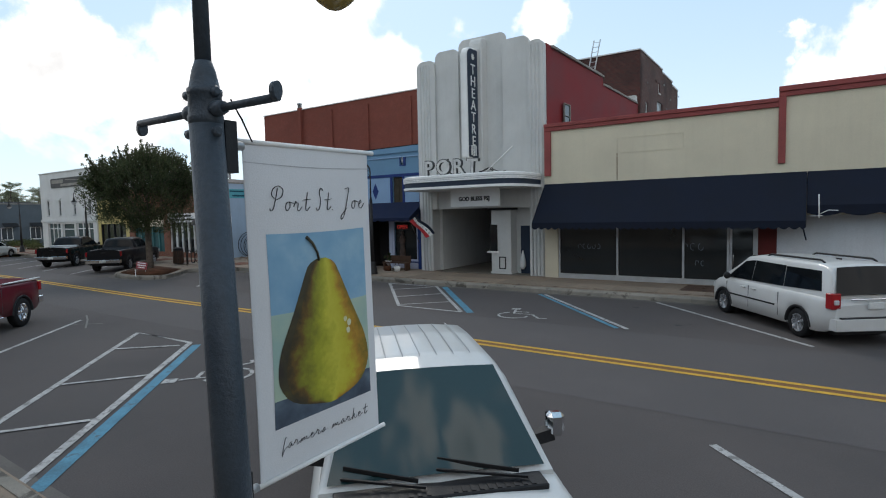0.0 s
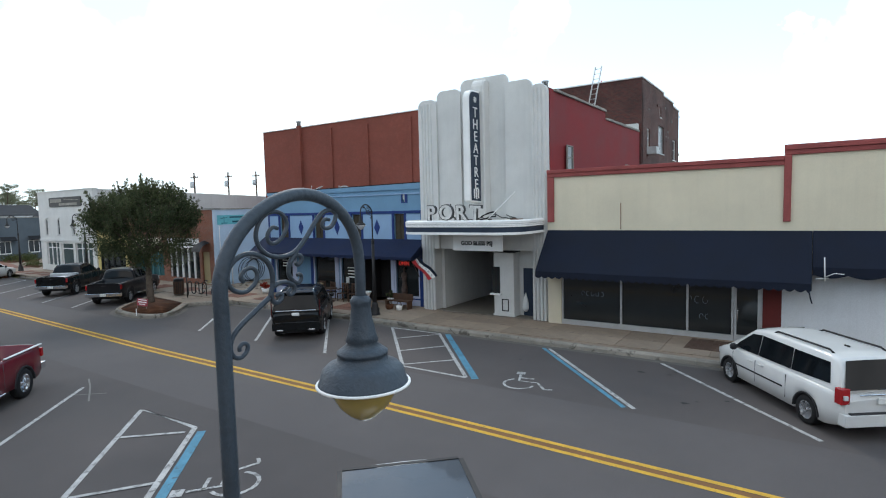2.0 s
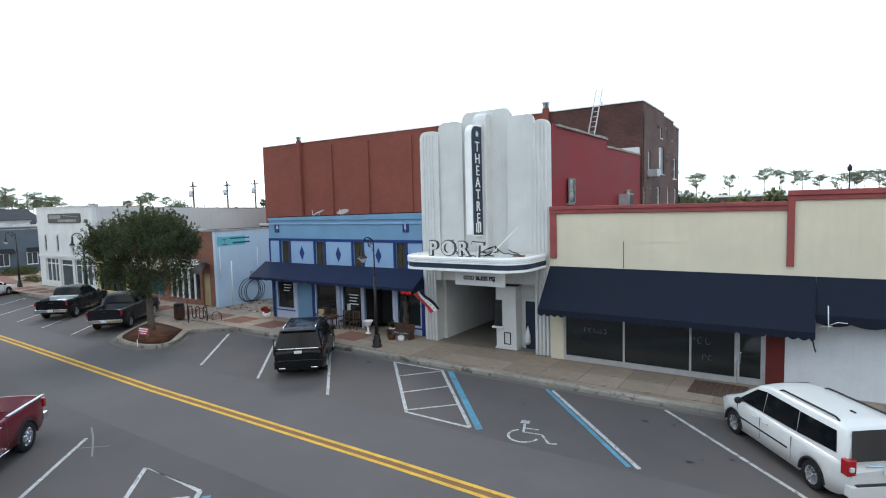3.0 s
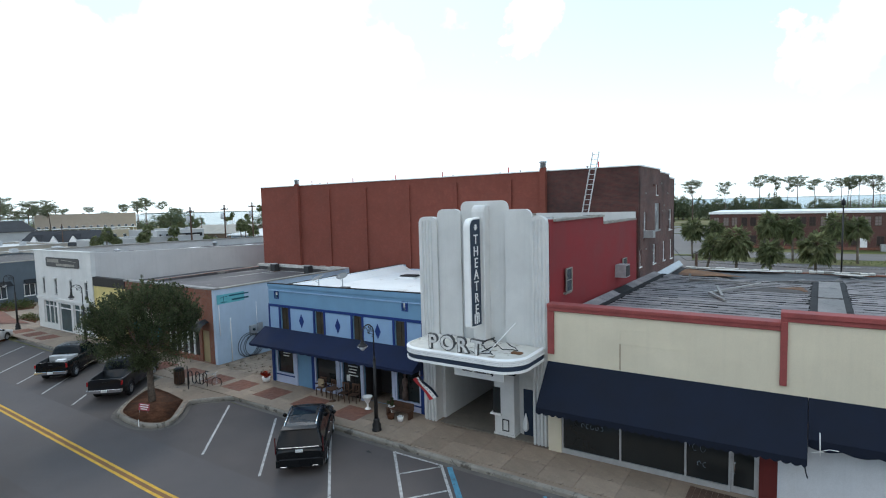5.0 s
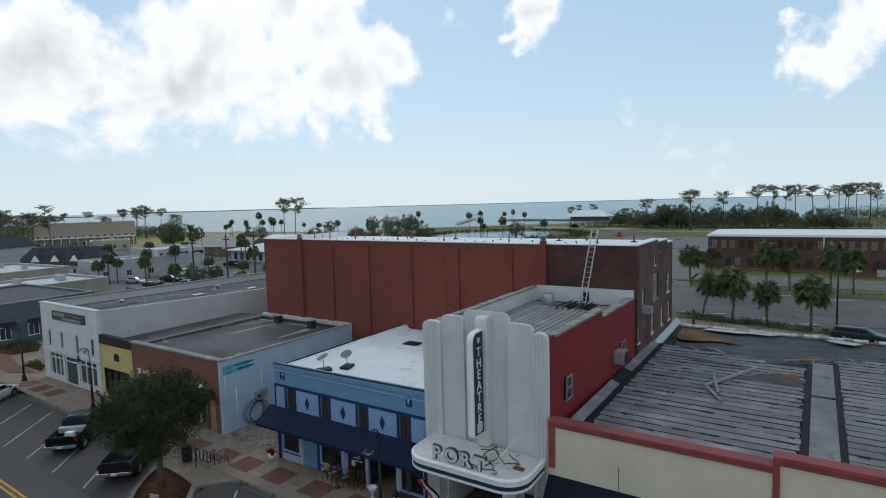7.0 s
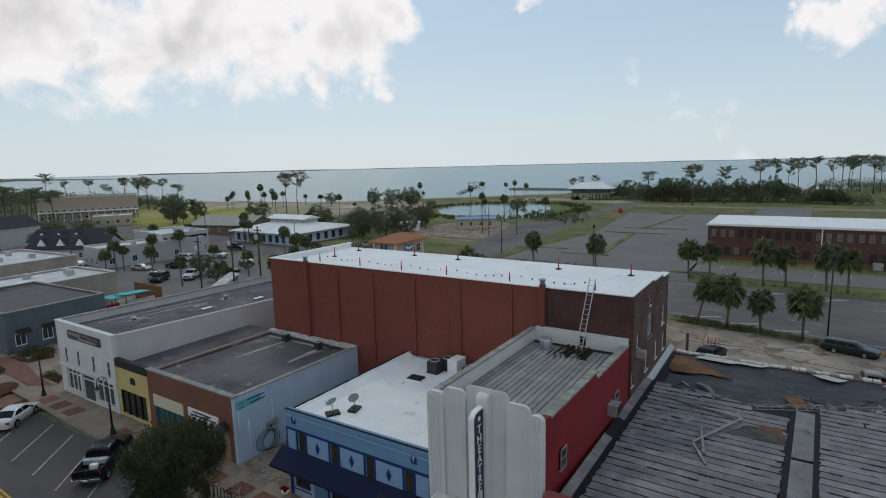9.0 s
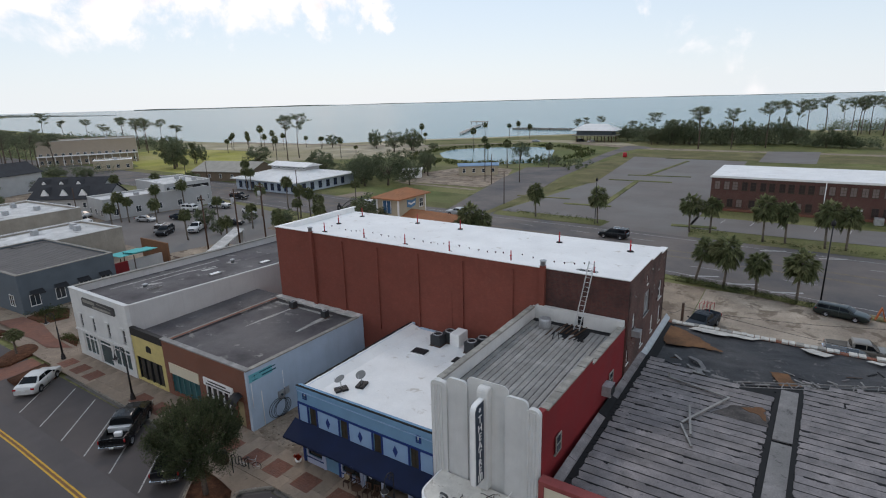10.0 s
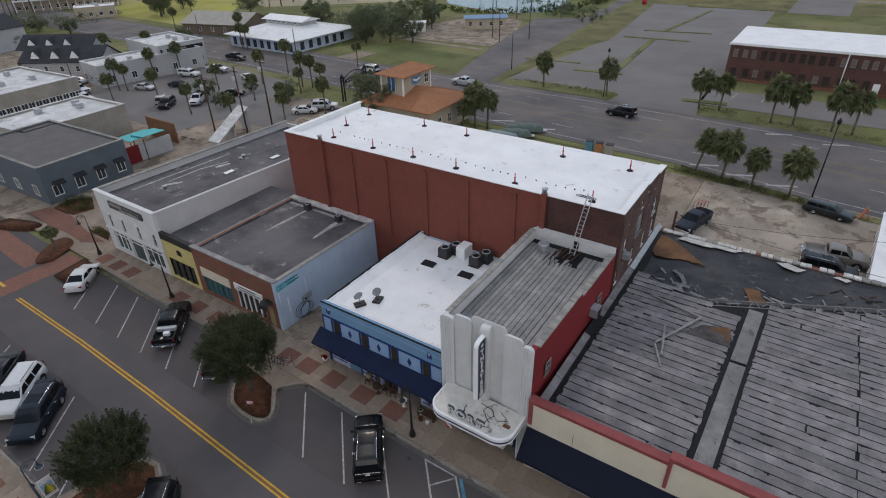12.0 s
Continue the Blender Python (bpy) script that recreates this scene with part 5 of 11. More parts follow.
awning(shop, "awning", -8.93, 0.18, 21.54, 4.12, 20.2, 2.55, 0.27, NAVY)
awning(shop, "torn_awning", 0.20, 16, 21.54, 4.12, 20.72, 3.02, 0.34, NAVY, end_left=False, scallop=0.9)
m = Mesh().tube([(0.50, 20.55, 3.35), (0.52, 20.5, 2.62)], 0.016, 6)
m.tube([(0.5, 20.6, 2.72), (0.75, 20.55, 2.86), (1.0, 20.6, 2.84)], 0.012, 6)
m.tube([(0.3, 20.5, 2.68), (0.9, 20.9, 2.7), (1.1, 21.1, 2.72)], 0.012, 6)
part("bent_frame_bar", m, WHITE, shop)
m = Mesh().tube([(0.12, 20.22, 2.3), (0.16, 20.2, 2.1), (0.2, 20.2, 1.95)], 0.022, 5)
part("hanging_shred", m, NAVY, shop)
# roof: tin sheets laid along the street, a valley board, and a tarred rear half
def fall(y):
    """Height of the tin at y: the roof falls to the rear."""
    return 5.84 - (y - 21.9) * 0.0172


def torn_edge(x):
    """Where the tin ends, torn along a slanting truss."""
    return 40.3 - (x + 8.6) * 0.21 if x < -1.95 else 38.9 + (x + 1.95) * 0.49


m = Mesh().prism([(-8.6, 21.9), (16, 21.9), (16, torn_edge(16)), (-1.95, torn_edge(-1.95)), (-8.6, torn_edge(-8.6))], 4.7, 5.81)
m.v = [(x, y, z if z < 5 else z - (y - 21.9) * 0.0172) for x, y, z in m.v]
m.box(-8.9, 16, 21.9, 49.6, 4.0, 4.75)
roof = part("roof", m, TAR, shop)
random.seed(5)
y = 22.15
laps = Mesh()
while y < 47.0:
    w = 0.70
    z = fall(y)
    skew = 0.031 * (y - 22.3)
    tear = (y - 38.9) / 0.49 - 1.75
    for x0, x1 in ((-7.8, 0.12 + skew), (1.66 + skew, 8.0), (8.04, 15.9)):
        if x0 < 0 and y > torn_edge(-8.0):
            continue
        xa, xb = x0 + random.uniform(-0.07, 0.07), x1 + random.uniform(-0.12, 0.05)
        if y + w > 38.9:
            if x0 < 0:
                xb = min(xb, -1.95 - (y - 38.3) * 3.0 + random.uniform(-0.8, 0.4))
            else:
                xa = max(xa, tear + 1.2 + random.uniform(-0.3, 0.6))
        if xb - xa < 0.5:
            continue
        m = Mesh()
        tip = random.uniform(0.0, 0.02)
        m.prism([(y + 0.012, z + 0.006), (y + w - 0.012, z - 0.006 + tip), (y + w - 0.012, z + 0.02 + tip), (y + 0.05, z + 0.026), (y + 0.04, z + 0.045), (y + 0.015, z + 0.045)], xa, xb, "x")
        part("roof_sheet", m, TIN_ROOF, roof)
        # torn black felt along the lap
        x = xa
        while x < xb:
            lw = random.uniform(0.2, 0.9)
            xe = min(xb, x + lw)
            blob = random.random() < 0.2
            d = random.uniform(0.05, 0.18) if blob else random.uniform(0.0, 0.03)
            if random.random() < 0.92:
                laps.prism([(x, y + 0.026), (x, y - 0.026)] + [(x + (xe - x) * f, y - 0.026 - d * random.uniform(0.2, 1.0)) for f in (0.15, 0.35, 0.5, 0.7, 0.88)] + [(xe, y - 0.026), (xe, y + 0.026)], z + 0.01, z + (0.06 if blob else 0.05) + random.uniform(0, 0.008))
            x += lw
        # a few sheets carry a short upright tear
        if random.random() < 0.04 and xb - xa > 3:
            x = random.uniform(xa + 1, xb - 1)
            laps.prism([(x, y), (x + 0.09, y + 0.2), (x + 0.03, y + 0.5), (x + 0.14, y + 0.69), (x - 0.02, y + 0.66), (x - 0.06, y + 0.3)], z + 0.01, z + 0.045)
    y += w
tagged(part("felt_lap", laps, TAR, roof), kind="stuff")
VALLEY = material("grey_valley_sheet", (0.21, 0.20, 0.195), 0.75, vary=0.25, scale=0.8, fine=14, grain=0.2, tint=(0.15, 0.145, 0.14), patch=((0.07, 0.066, 0.066), 0.08, 1.5))
for y0, y1, dz in ((22.3, 32.45, 0.0), (32.75, 39.5, 0.02)):
    m = Mesh()
    m.prism([(y0, fall(y0) + 0.08 + dz), (y1, fall(y1) + 0.08 + dz), (y1, fall(y1) + 0.02), (y0, fall(y0) + 0.02)], 0.40, 1.40, "x")
    m.v = [(x + 0.031 * (q - 22.3), q, z) for x, q, z in m.v]
    part("valley_board", m, VALLEY, roof, "grey sheet over the valley between two roof fields")
random.seed(15)
for side in (0.27, 1.53):
    y = 22.3
    while y < 39.2:
        h = random.uniform(0.25, 0.8)
        x, r = side + 0.031 * (y - 22.3), random.uniform(0.05, 0.2) if random.random() < 0.5 else random.uniform(0.02, 0.07)
        f = Mesh().prism([(x - 0.13 - r, y + h * 0.3), (x - 0.12, y), (x + 0.12, y), (x + 0.13 + 0.5 * r, y + h * 0.6), (x + 0.1, y + h), (x - 0.13, y + h)], fall(y) - 0.05, fall(y) + 0.05 + random.uniform(0, 0.02))
        part("felt_patch", f, TAR, roof)
        y += h
for k in range(7):
    y = 22.3 + k * 2.6
    m = Mesh()
    m.prism([(-8.6, 6.05 + 0.08 * noise.noise((k, 3, 0))), (-8.08 + 0.1 * noise.noise((k, 0, 0)), 5.84), (-8.08, 5.79), (-8.6, 5.98)], y, y + 2.55, "y")
    m.v = [(x, q, z - (q - 21.9) * 0.0172) for x, q, z in m.v]
    part("flashing", m, TAR if k == 3 else TIN_ROOF, roof)
m = Mesh()
m.prism([(-8.6, 5.25), (-7.6, 4.85), (-7.6, 4.8), (-8.6, 5.2)], 40.5, 49.2, "y")
part("flashing", m, TAR, roof)
m = Mesh()
m.box(-8.6, 16, 39.3, 49.5, 4.75, 4.80)
rows = []
for j in range(40):
    rows.append([])
    for i in range(71):
        x = -8.6 + 24.5 * i / 70
        y0 = torn_edge(x) - 0.15
        q = y0 + (49.45 - y0) * j / 39
        z = 4.83 + max(0.0, 1 - (q - y0) / 1.6) * (fall(y0) - 0.06 - 4.83)
        rows[-1].append((x, q, z + 0.09 * abs(noise.noise((x * 1.4, q * 2.0, 2))) + 0.06 * noise.noise((x * 0.5, q * 0.8, 7))))
m.rings(rows, close=False)
part("rear_felt", m, material("black_felt", (0.026, 0.026, 0.029), 0.6, vary=0.45, scale=0.6, fine=8, grain=0.3, bump=0.5, tint=(0.055, 0.052, 0.052), patch=((0.10, 0.095, 0.09), 0.08, 0.9)), roof, "black rumpled roofing felt")
m = Mesh()
m.box(-8.7, 16, 49.5, 49.95, 2.0, 4.93)
part("rear_wall", m, LAW_BRICK, shop)
PALE_COPE = material("pale_coping", (0.50, 0.48, 0.44), 0.85, vary=0.2, scale=2, fine=20, grain=0.15, per_piece=0.12)


def ragged(outline, z, thick, rough, rng):
    """A flat torn sheet: the outline with its edges broken up."""
    pts = []
    for (ax, ay), (bx, by) in zip(outline, outline[1:] + outline[:1]):
        n = max(1, int(math.hypot(bx - ax, by - ay) / 0.3))
        for k in range(n):
            f = k / n
            pts.append((ax + (bx - ax) * f + rng.uniform(-rough, rough), ay + (by - ay) * f + rng.uniform(-rough, rough)))
    return Mesh().prism(pts, z, z + thick)


rng_r = random.Random(61)
for outline in ([(-6.4, 48.7), (-4.4, 48.45), (-2.2, 48.75), (-1.4, 48.8), (-0.75, 49.3), (-3.0, 49.4), (-5.9, 49.4)], [(2.0, 48.9), (2.6, 48.3), (3.65, 48.15), (4.15, 48.75), (2.8, 49.3)], [(6.2, 48.7), (7.2, 48.5), (7.6, 48.9), (6.6, 49.1)]):
    part("loose_sheet", ragged(outline, 5.0, 0.02, 0.1, rng_r), PALE_COPE, roof, "pale torn membrane by the rear coping")
random.seed(8)
x = -8.4
while x < 15.5:
    w = random.uniform(0.35, 0.7)
    if random.random() < 0.9:
        part("broken_coping", Mesh().box(x, x + w - random.uniform(0.03, 0.08), 49.42 + random.uniform(-0.05, 0.03), 49.98, 4.93, 5.02 + random.uniform(0, 0.07)), random.choice((PALE_COPE, PALE_COPE, COPE)), shop)
    x += w
y = 22.3
while y < 40.0:
    h = random.uniform(0.4, 1.1)
    part("felt_patch", Mesh().prism([(-8.1, y), (-7.82 + random.uniform(0, 0.12), y + 0.1), (-7.8 + random.uniform(0, 0.2), y + h * 0.5), (-7.8, y + h), (-8.1, y + h)], fall(y) - 0.05, fall(y) + 0.055), TAR, roof)
    y += h
part("side_wall", Mesh().box(15.7, 16.0, 21.9, 49.5, -0.05, 6.2), CREAM, shop)
SCORCHED = material("scorched_board", (0.07, 0.063, 0.06), 0.9, vary=0.35, scale=1.2, fine=10, grain=0.3, tint=(0.11, 0.10, 0.095))
part("bare_board", ragged([(-2.55, 34.2), (-1.55, 35.7), (0.1, 36.2), (0.5, 35.0), (0.5, 34.0), (-0.8, 33.9)], 5.672, 0.012, 0.08, rng_r), SCORCHED, roof, "dark bare boarding where the tin is torn off")
for outline, z in (([(-8.5, 49.1), (-6.5, 48.2), (-4.9, 46.7), (-3.2, 45.15), (-5.0, 45.2), (-7.4, 44.6), (-8.3, 46.4)], 4.96), ([(0.0, 43.4), (1.2, 43.5), (1.75, 42.5), (2.5, 41.4), (1.5, 41.4), (0.9, 41.5), (0.5, 42.3)], 4.98), ([(-1.2, 35.6), (0.05, 36.2), (0.42, 34.5), (-0.1, 35.1), (-0.7, 35.3)], 5.688)):
    part("rust_patch", ragged(outline, z, 0.015, 0.12, rng_r), RUST, roof, "bare rusty decking")
for a, b in (((-5.4, 43.0, 5.0), (-4.6, 42.4, 5.06)), ((-4.6, 42.4, 5.06), (-4.1, 41.3, 5.1)), ((-4.1, 41.3, 5.1), (-4.3, 40.3, 5.3)), ((-4.3, 40.3, 5.3), (-4.0, 39.2, 5.6)), ((-5.0, 40.6, 5.3), (-3.6, 40.9, 5.1)), ((-3.4, 39.6, 5.5), (-2.2, 39.2, 5.6))):
    part("curled_strip", Mesh().bar(a, b, 0.34, 0.03), VALLEY, roof)
for a, b, w in (((-5.84, 37.4, 5.7), (-1.9, 36.3, 5.8), 0.16), ((-1.9, 36.3, 5.8), (-4.0, 31.7, 5.83), 0.14), ((-4.0, 31.5, 5.86), (-3.05, 29.4, 5.85), 0.12), ((-3.9, 33.8, 5.9), (-3.3, 30.6, 5.86), 0.13), ((-5.84, 37.4, 5.75), (-5.84, 37.45, 6.05), 0.12)):
    part("fallen_gutter", Mesh().bar(a, b, w, 0.09), TIN_PALE, roof)
for k in range(52):
    x = random.uniform(-7.0, 13)
    y = torn_edge(x) + random.uniform(-0.5, 3.5)
    a = random.uniform(0, 3.1)
    L = random.uniform(0.25, 1.4)
    z = 4.83 + min(1.0, max(0.0, 1 - (y - torn_edge(x) + 0.15) / 1.6)) * (fall(y) - 4.83) + 0.06
    part("roof_debris", Mesh().bar((x, y, z), (x + L * math.cos(a), y + 0.5 * L * math.sin(a), z + random.uniform(0.0, 0.1)), random.uniform(0.05, 0.2), 0.03), random.choice((TAR, TAR, WOOD, TIN_ROOF, VALLEY, TIN_PALE)), roof)
# the ladder-like truss bared along the torn edge
m = Mesh()
for off in (0.0, 0.85):
    m.bar((-1.95, torn_edge(-1.95) + off - 0.4, 5.5), (9.6, torn_edge(9.6) + off - 0.4, 5.46), 0.07, 0.07)
for k in range(17):
    x = -1.8 + k * 0.68
    m.bar((x, torn_edge(x) - 0.4, 5.49), (x + 0.12 - 0.5 * (k % 2), torn_edge(x) + 0.45, 5.47), 0.06, 0.06)
part("exposed_truss", m, VALLEY, roof)

# ---- the tall brick hall behind ----
hall = thing("brick_hall", "tall oxide-red brick hall with a white flat roof", "brick building")
part("front_wall", Mesh().box(-44.55, -14.9, 35.8, 36.15, 0, 12.9), OXIDE, hall)
m = Mesh()
holed(m, "x", 35.8, 36.15, -14.9, -8.6, 0, 12.9)
part("bare_brick_wall", m, OLD_BRICK, hall, "unpainted weathered brick end of the front")
SIDE_WINDOWS = [(37.2, 37.95, 8.75, 9.95), (40.5, 42.2, 8.6, 10.5), (45.4, 46.6, 8.4, 9.95), (36.0, 36.6, 6.5, 7.6), (39.9, 40.8, 6.3, 7.65), (43.3, 44.1, 6.2, 7.65), (46.0, 46.9, 6.1, 7.6), (40.9, 41.4, 11.1, 11.8)]
m = Mesh()
holed(m, "y", -8.95, -8.6, 36.15, 47.7, 0, 12.1, SIDE_WINDOWS)
m.prism([(36.15, 12.1), (47.7, 12.1), (47.4, 12.35), (45.6, 12.4), (45.5, 12.65), (42.2, 12.7), (42.1, 12.9), (36.15, 12.9)], -8.95, -8.6, "x")
part("side_wall", m, OLD_BRICK_SIDE, hall)
part("rear_wall", Mesh().box(-44.55, -8.6, 47.4, 47.7, 0, 12.35), OLD_BRICK, hall)
part("left_wall", Mesh().box(-44.55, -44.2, 36.15, 47.4, 0, 12.9), OXIDE, hall)
part("roof", Mesh().box(-44.2, -8.95, 36.15, 47.4, 12.0, 12.45), WHITE_ROOF, hall)
part("parapet_lining", Mesh().box(-44.2, -44.12, 36.23, 47.4, 12.45, 12.9), WHITE_ROOF, hall)
part("parapet_lining", Mesh().box(-44.2, -8.95, 36.15, 36.23, 12.45, 12.9), WHITE_ROOF, hall)
m = Mesh()
m.box(-44.6, -14.95, 35.72, 36.25, 12.9, 12.97)
m.box(-14.95, -8.55, 35.72, 36.25, 12.9, 12.97)
m.prism([(36.25, 12.9), (42.1, 12.9), (42.1, 12.98), (36.25, 12.98)], -9.1, -8.54, "x")
m.prism([(42.3, 12.7), (45.5, 12.65), (45.5, 12.75), (42.3, 12.8)], -9.1, -8.54, "x")
m.prism([(45.6, 12.4), (47.7, 12.35), (47.7, 12.45), (45.6, 12.5)], -9.1, -8.54, "x")
m.box(-44.6, -44.1, 36.25, 47.7, 12.9, 12.97)
part("coping", m, WHITE_ROOF, hall)
for x in (-39.25, -35.3, -31.04, -26.48, -22.0, -17.46):
    part("pilaster", Mesh().box(x - 0.11, x + 0.11, 35.66, 35.8, 4.5, 12.45), OXIDE, hall, bevel=0.01)
part("seam", Mesh().box(-23.1, -23.04, 35.77, 35.8, 6.5, 9.6), OXIDE, hall)
for x, top in ((-14.9, 13.5), (-39.25, 13.4)):
    st = part("vent_pipe", Mesh().box(x - 0.2, x + 0.2, 35.5, 35.8, 9.9 if x > -20 else 4.5, top - 0.35), OXIDE, hall)
    m = Mesh()
    m.lathe([(0.2, top - 0.36), (0.2, top - 0.05), (0.26, top - 0.02), (0.26, top + 0.06), (0.05, top + 0.12)], (x, 35.65, 0), 10)
    part("vent_cap", m, METAL, st)
for u0, u1, z0, z1 in SIDE_WINDOWS:
    window(hall, "y", -8.6, 1, u0, u1, z0, z1, METAL if u1 - u0 > 1.5 else WHITE, PALE_PANE if u1 - u0 > 1.5 else PANE, rows=1 if u1 - u0 > 1.5 else 2, depth=0.14)
m = Mesh().box(-8.59, -8.0, 37.1, 37.8, 8.3, 8.75)
part("window_air_conditioner", m, METAL, hall)
random.seed(33)
for k in range(26):
    y, z = random.uniform(36.3, 48), random.uniform(5.4, 12)
    if any(a - 0.3 < y < b + 0.3 and c - 0.3 < z < d + 0.3 for a, b, c, d in SIDE_WINDOWS):
        continue
    part("anchor_plate", Mesh().box(-8.6, -8.54, y, y + random.uniform(0.06, 0.18), z, z + random.uniform(0.05, 0.14)), random.choice((COPE, TIN_PALE, OLD_BRICK)), hall)
part("wall_base_ledge", Mesh().prism([(-8.6, 5.55), (-8.25, 5.2), (-8.25, 5.1), (-8.6, 5.1)], 36.3, 50.0, "y"), METAL, hall)
for k in range(7):
    cx, cy, r = -12.9 + 0.2 * k, 37.95 + 0.12 * noise.noise((k, 1, 4)), 0.22 + 0.12 * abs(noise.noise((k, 5, 1)))
    part("wire_coil", Mesh().tube([(cx + r * math.cos(a * 0.6), cy + 0.7 * r * math.sin(a * 0.6), 12.47 + 0.02 * (a % 3)) for a in range(11)], 0.018, 5), BLACK, hall)
ladder = thing("ladder", "aluminium extension ladder leaned against the parapet", "ladder")
for dx in (-0.2, 0.2):
    part("rail", Mesh().bar((-11.75 + dx, 34.45, 9.1), (-11.25 + dx, 35.68, 13.95), 0.035, 0.08), ALU, ladder)
for k in range(15):
    t = (k + 0.5) / 15
    x, y, z = -11.75 + 0.5 * t, 34.45 + 1.23 * t, 9.1 + 4.85 * t
    part("rung", Mesh().tube([(x - 0.2, y, z), (x + 0.2, y, z)], 0.017, 6), ALU, ladder)
# warning-line stanchions
RED_PLASTIC = material("red_plastic", (0.42, 0.03, 0.04), 0.5, vary=0.1, scale=3)
FLAG = material("pennant", (0.10, 0.05, 0.06), 0.8, vary=0.3, scale=9)
proto = None
STANDS = [(-39.6, 37.9), (-34.09, 37.65), (-29.27, 37.75), (-24.34, 37.55), (-18.35, 37.34), (-41.0, 41.41), (-41.25, 45.53), (-33.43, 45.49), (-27.91, 45.23), (-17.25, 44.9), (-10.96, 44.82), (-11.63, 37.43)]
for sx, sy in STANDS:
    if proto is None:
        proto = thing("roof_stanchion", "red plastic warning post on a black base", "safety post", pose(sx, sy, 12.45), group="posts on the hall roof")
        part("base", Mesh().lathe([(0.28, 0), (0.28, 0.05), (0.1, 0.08)], sides=12), RUBBER, proto)
        part("post", Mesh().lathe([(0.07, 0.06), (0.05, 0.5), (0.09, 0.52), (0.09, 0.56), (0.045, 0.6), (0.045, 0.95), (0.02, 1.0)], sides=10), RED_PLASTIC, proto)
    else:
        copy_thing(proto, pose(sx, sy, 12.45, 0, 0, sx * 50))
flags = Mesh()
random.seed(2)
for (ax, ay), (bx, by) in zip(STANDS[:5], STANDS[1:5] + [(-11.63, 37.43)]):
    n = int(abs(bx - ax) / 0.75)
    for k in range(1, n):
        t = k / n
        x, y, z = ax + (bx - ax) * t, ay + (by - ay) * t + 0.7 * math.sin(math.pi * t), 13.35 - 0.5 * math.sin(math.pi * t) + random.uniform(-0.04, 0.04)
        a = random.uniform(-0.6, 0.6)
        flags.poly([(x - 0.09 * math.cos(a), y - 0.09 * math.sin(a), z), (x + 0.09 * math.cos(a), y + 0.09 * math.sin(a), z), (x, y + 0.04, z - 0.2)])
thing("pennant_line", "string of small dark pennants round the roof", "pennants", kind="stuff", mesh=flags, mat=FLAG)

# ---- the blue shop ----
blue = thing("blue_shop", "light blue two-tone shop with navy awning and diamond panels", "shop building")
m = Mesh()
holed(m, "x", 22.15, 22.45, -27.3, -15.72, 2.9, 6.12, [(-26.25, -25.55, 3.45, 4.9), (-23.35, -22.65, 3.45, 4.9), (-20.45, -19.8, 3.45, 4.9), (-17.55, -16.9, 3.45, 4.9), (-26.7, -26.42, 5.45, 5.82), (-17.0, -16.72, 5.5, 5.9)])
part("front_wall", m, BLUE_WALL, blue)
part("parapet_cap", Mesh().prism([(-27.3, 6.12), (-15.7, 6.12), (-15.7, 6.42), (-27.3, 6.28)], 22.08, 22.5, "y"), BLUE_WALL, blue)
part("roof_edge", Mesh().prism([(-27.32, 6.28), (-15.7, 6.42), (-15.7, 6.47), (-27.32, 6.33)], 22.1, 22.24, "y"), TAR, blue)
part("cornice", Mesh().box(-27.3, -15.72, 22.09, 22.15, 5.88, 5.94), BLUE_PANEL, blue)
part("trim_band", Mesh().box(-27.3, -15.72, 22.1, 22.15, 4.92, 5.06), BLUE_TRIM, blue)
part("trim_band", Mesh().box(-27.3, -15.72, 22.1, 22.15, 3.36, 3.46), BLUE_TRIM, blue)
for x0, x1 in ((-27.18, -26.42), (-25.38, -23.5), (-22.5, -20.6), (-19.65, -17.7), (-16.75, -15.85)):
    p = part("panel", Mesh().box(x0, x1, 22.105, 22.15, 3.46, 4.88), BLUE_PANEL, blue, bevel=0.01)
    if x1 - x0 > 1.5:
        c = (x0 + x1) / 2
        part("diamond", Mesh().prism([(c - 0.2, 4.22), (c, 3.8), (c + 0.2, 4.22), (c, 4.64)], 22.09, 22.105, "y"), BLUE_TRIM, p)
for x in (-27.25, -26.33, -25.47, -23.42, -22.58, -20.52, -19.73, -17.62, -16.83, -15.79):
    part("trim_post", Mesh().box(x - 0.06, x + 0.06, 22.095, 22.15, 3.46, 4.92), BLUE_TRIM, blue)
for x0, x1 in ((-26.25, -25.55), (-23.35, -22.65), (-20.45, -19.8), (-17.55, -16.9)):
    w = part("upper_window", Mesh().box(x0, x1, 22.24, 22.27, 3.45, 4.9), BROWN_WINDOW, blue)
    part("mullion", Mesh().box((x0 + x1) / 2 - 0.02, (x0 + x1) / 2 + 0.02, 22.21, 22.24, 3.45, 4.9), BROWN_WINDOW, w)
for x0, x1, z0, z1 in ((-26.7, -26.42, 5.45, 5.82), (-17.0, -16.72, 5.5, 5.9)):
    v = part("vent_opening", Mesh().box(x0, x1, 22.3, 22.32, z0, z1), WHITE if x0 > -20 else BLACK, blue)
    m = Mesh()
    holed(m, "x", 22.11, 22.16, x0 - 0.05, x1 + 0.05, z0 - 0.05, z1 + 0.05, [(x0, x1 - (0.1 if x0 > -20 else 0), z0, z1)])
    part("vent_frame", m, BLUE_TRIM, v)
m = Mesh()
m.box(-27.3, -27.0, 22.45, 36.0, 0, 6.0)
m.box(-27.0, -15.72, 35.55, 35.78, 0, 5.7)
part("outer_wall", m, LAW_SIDE, blue)
roof = part("roof", Mesh().box(-27.0, -15.72, 22.45, 35.55, 5.4, 5.62), WHITE_ROOF, blue)
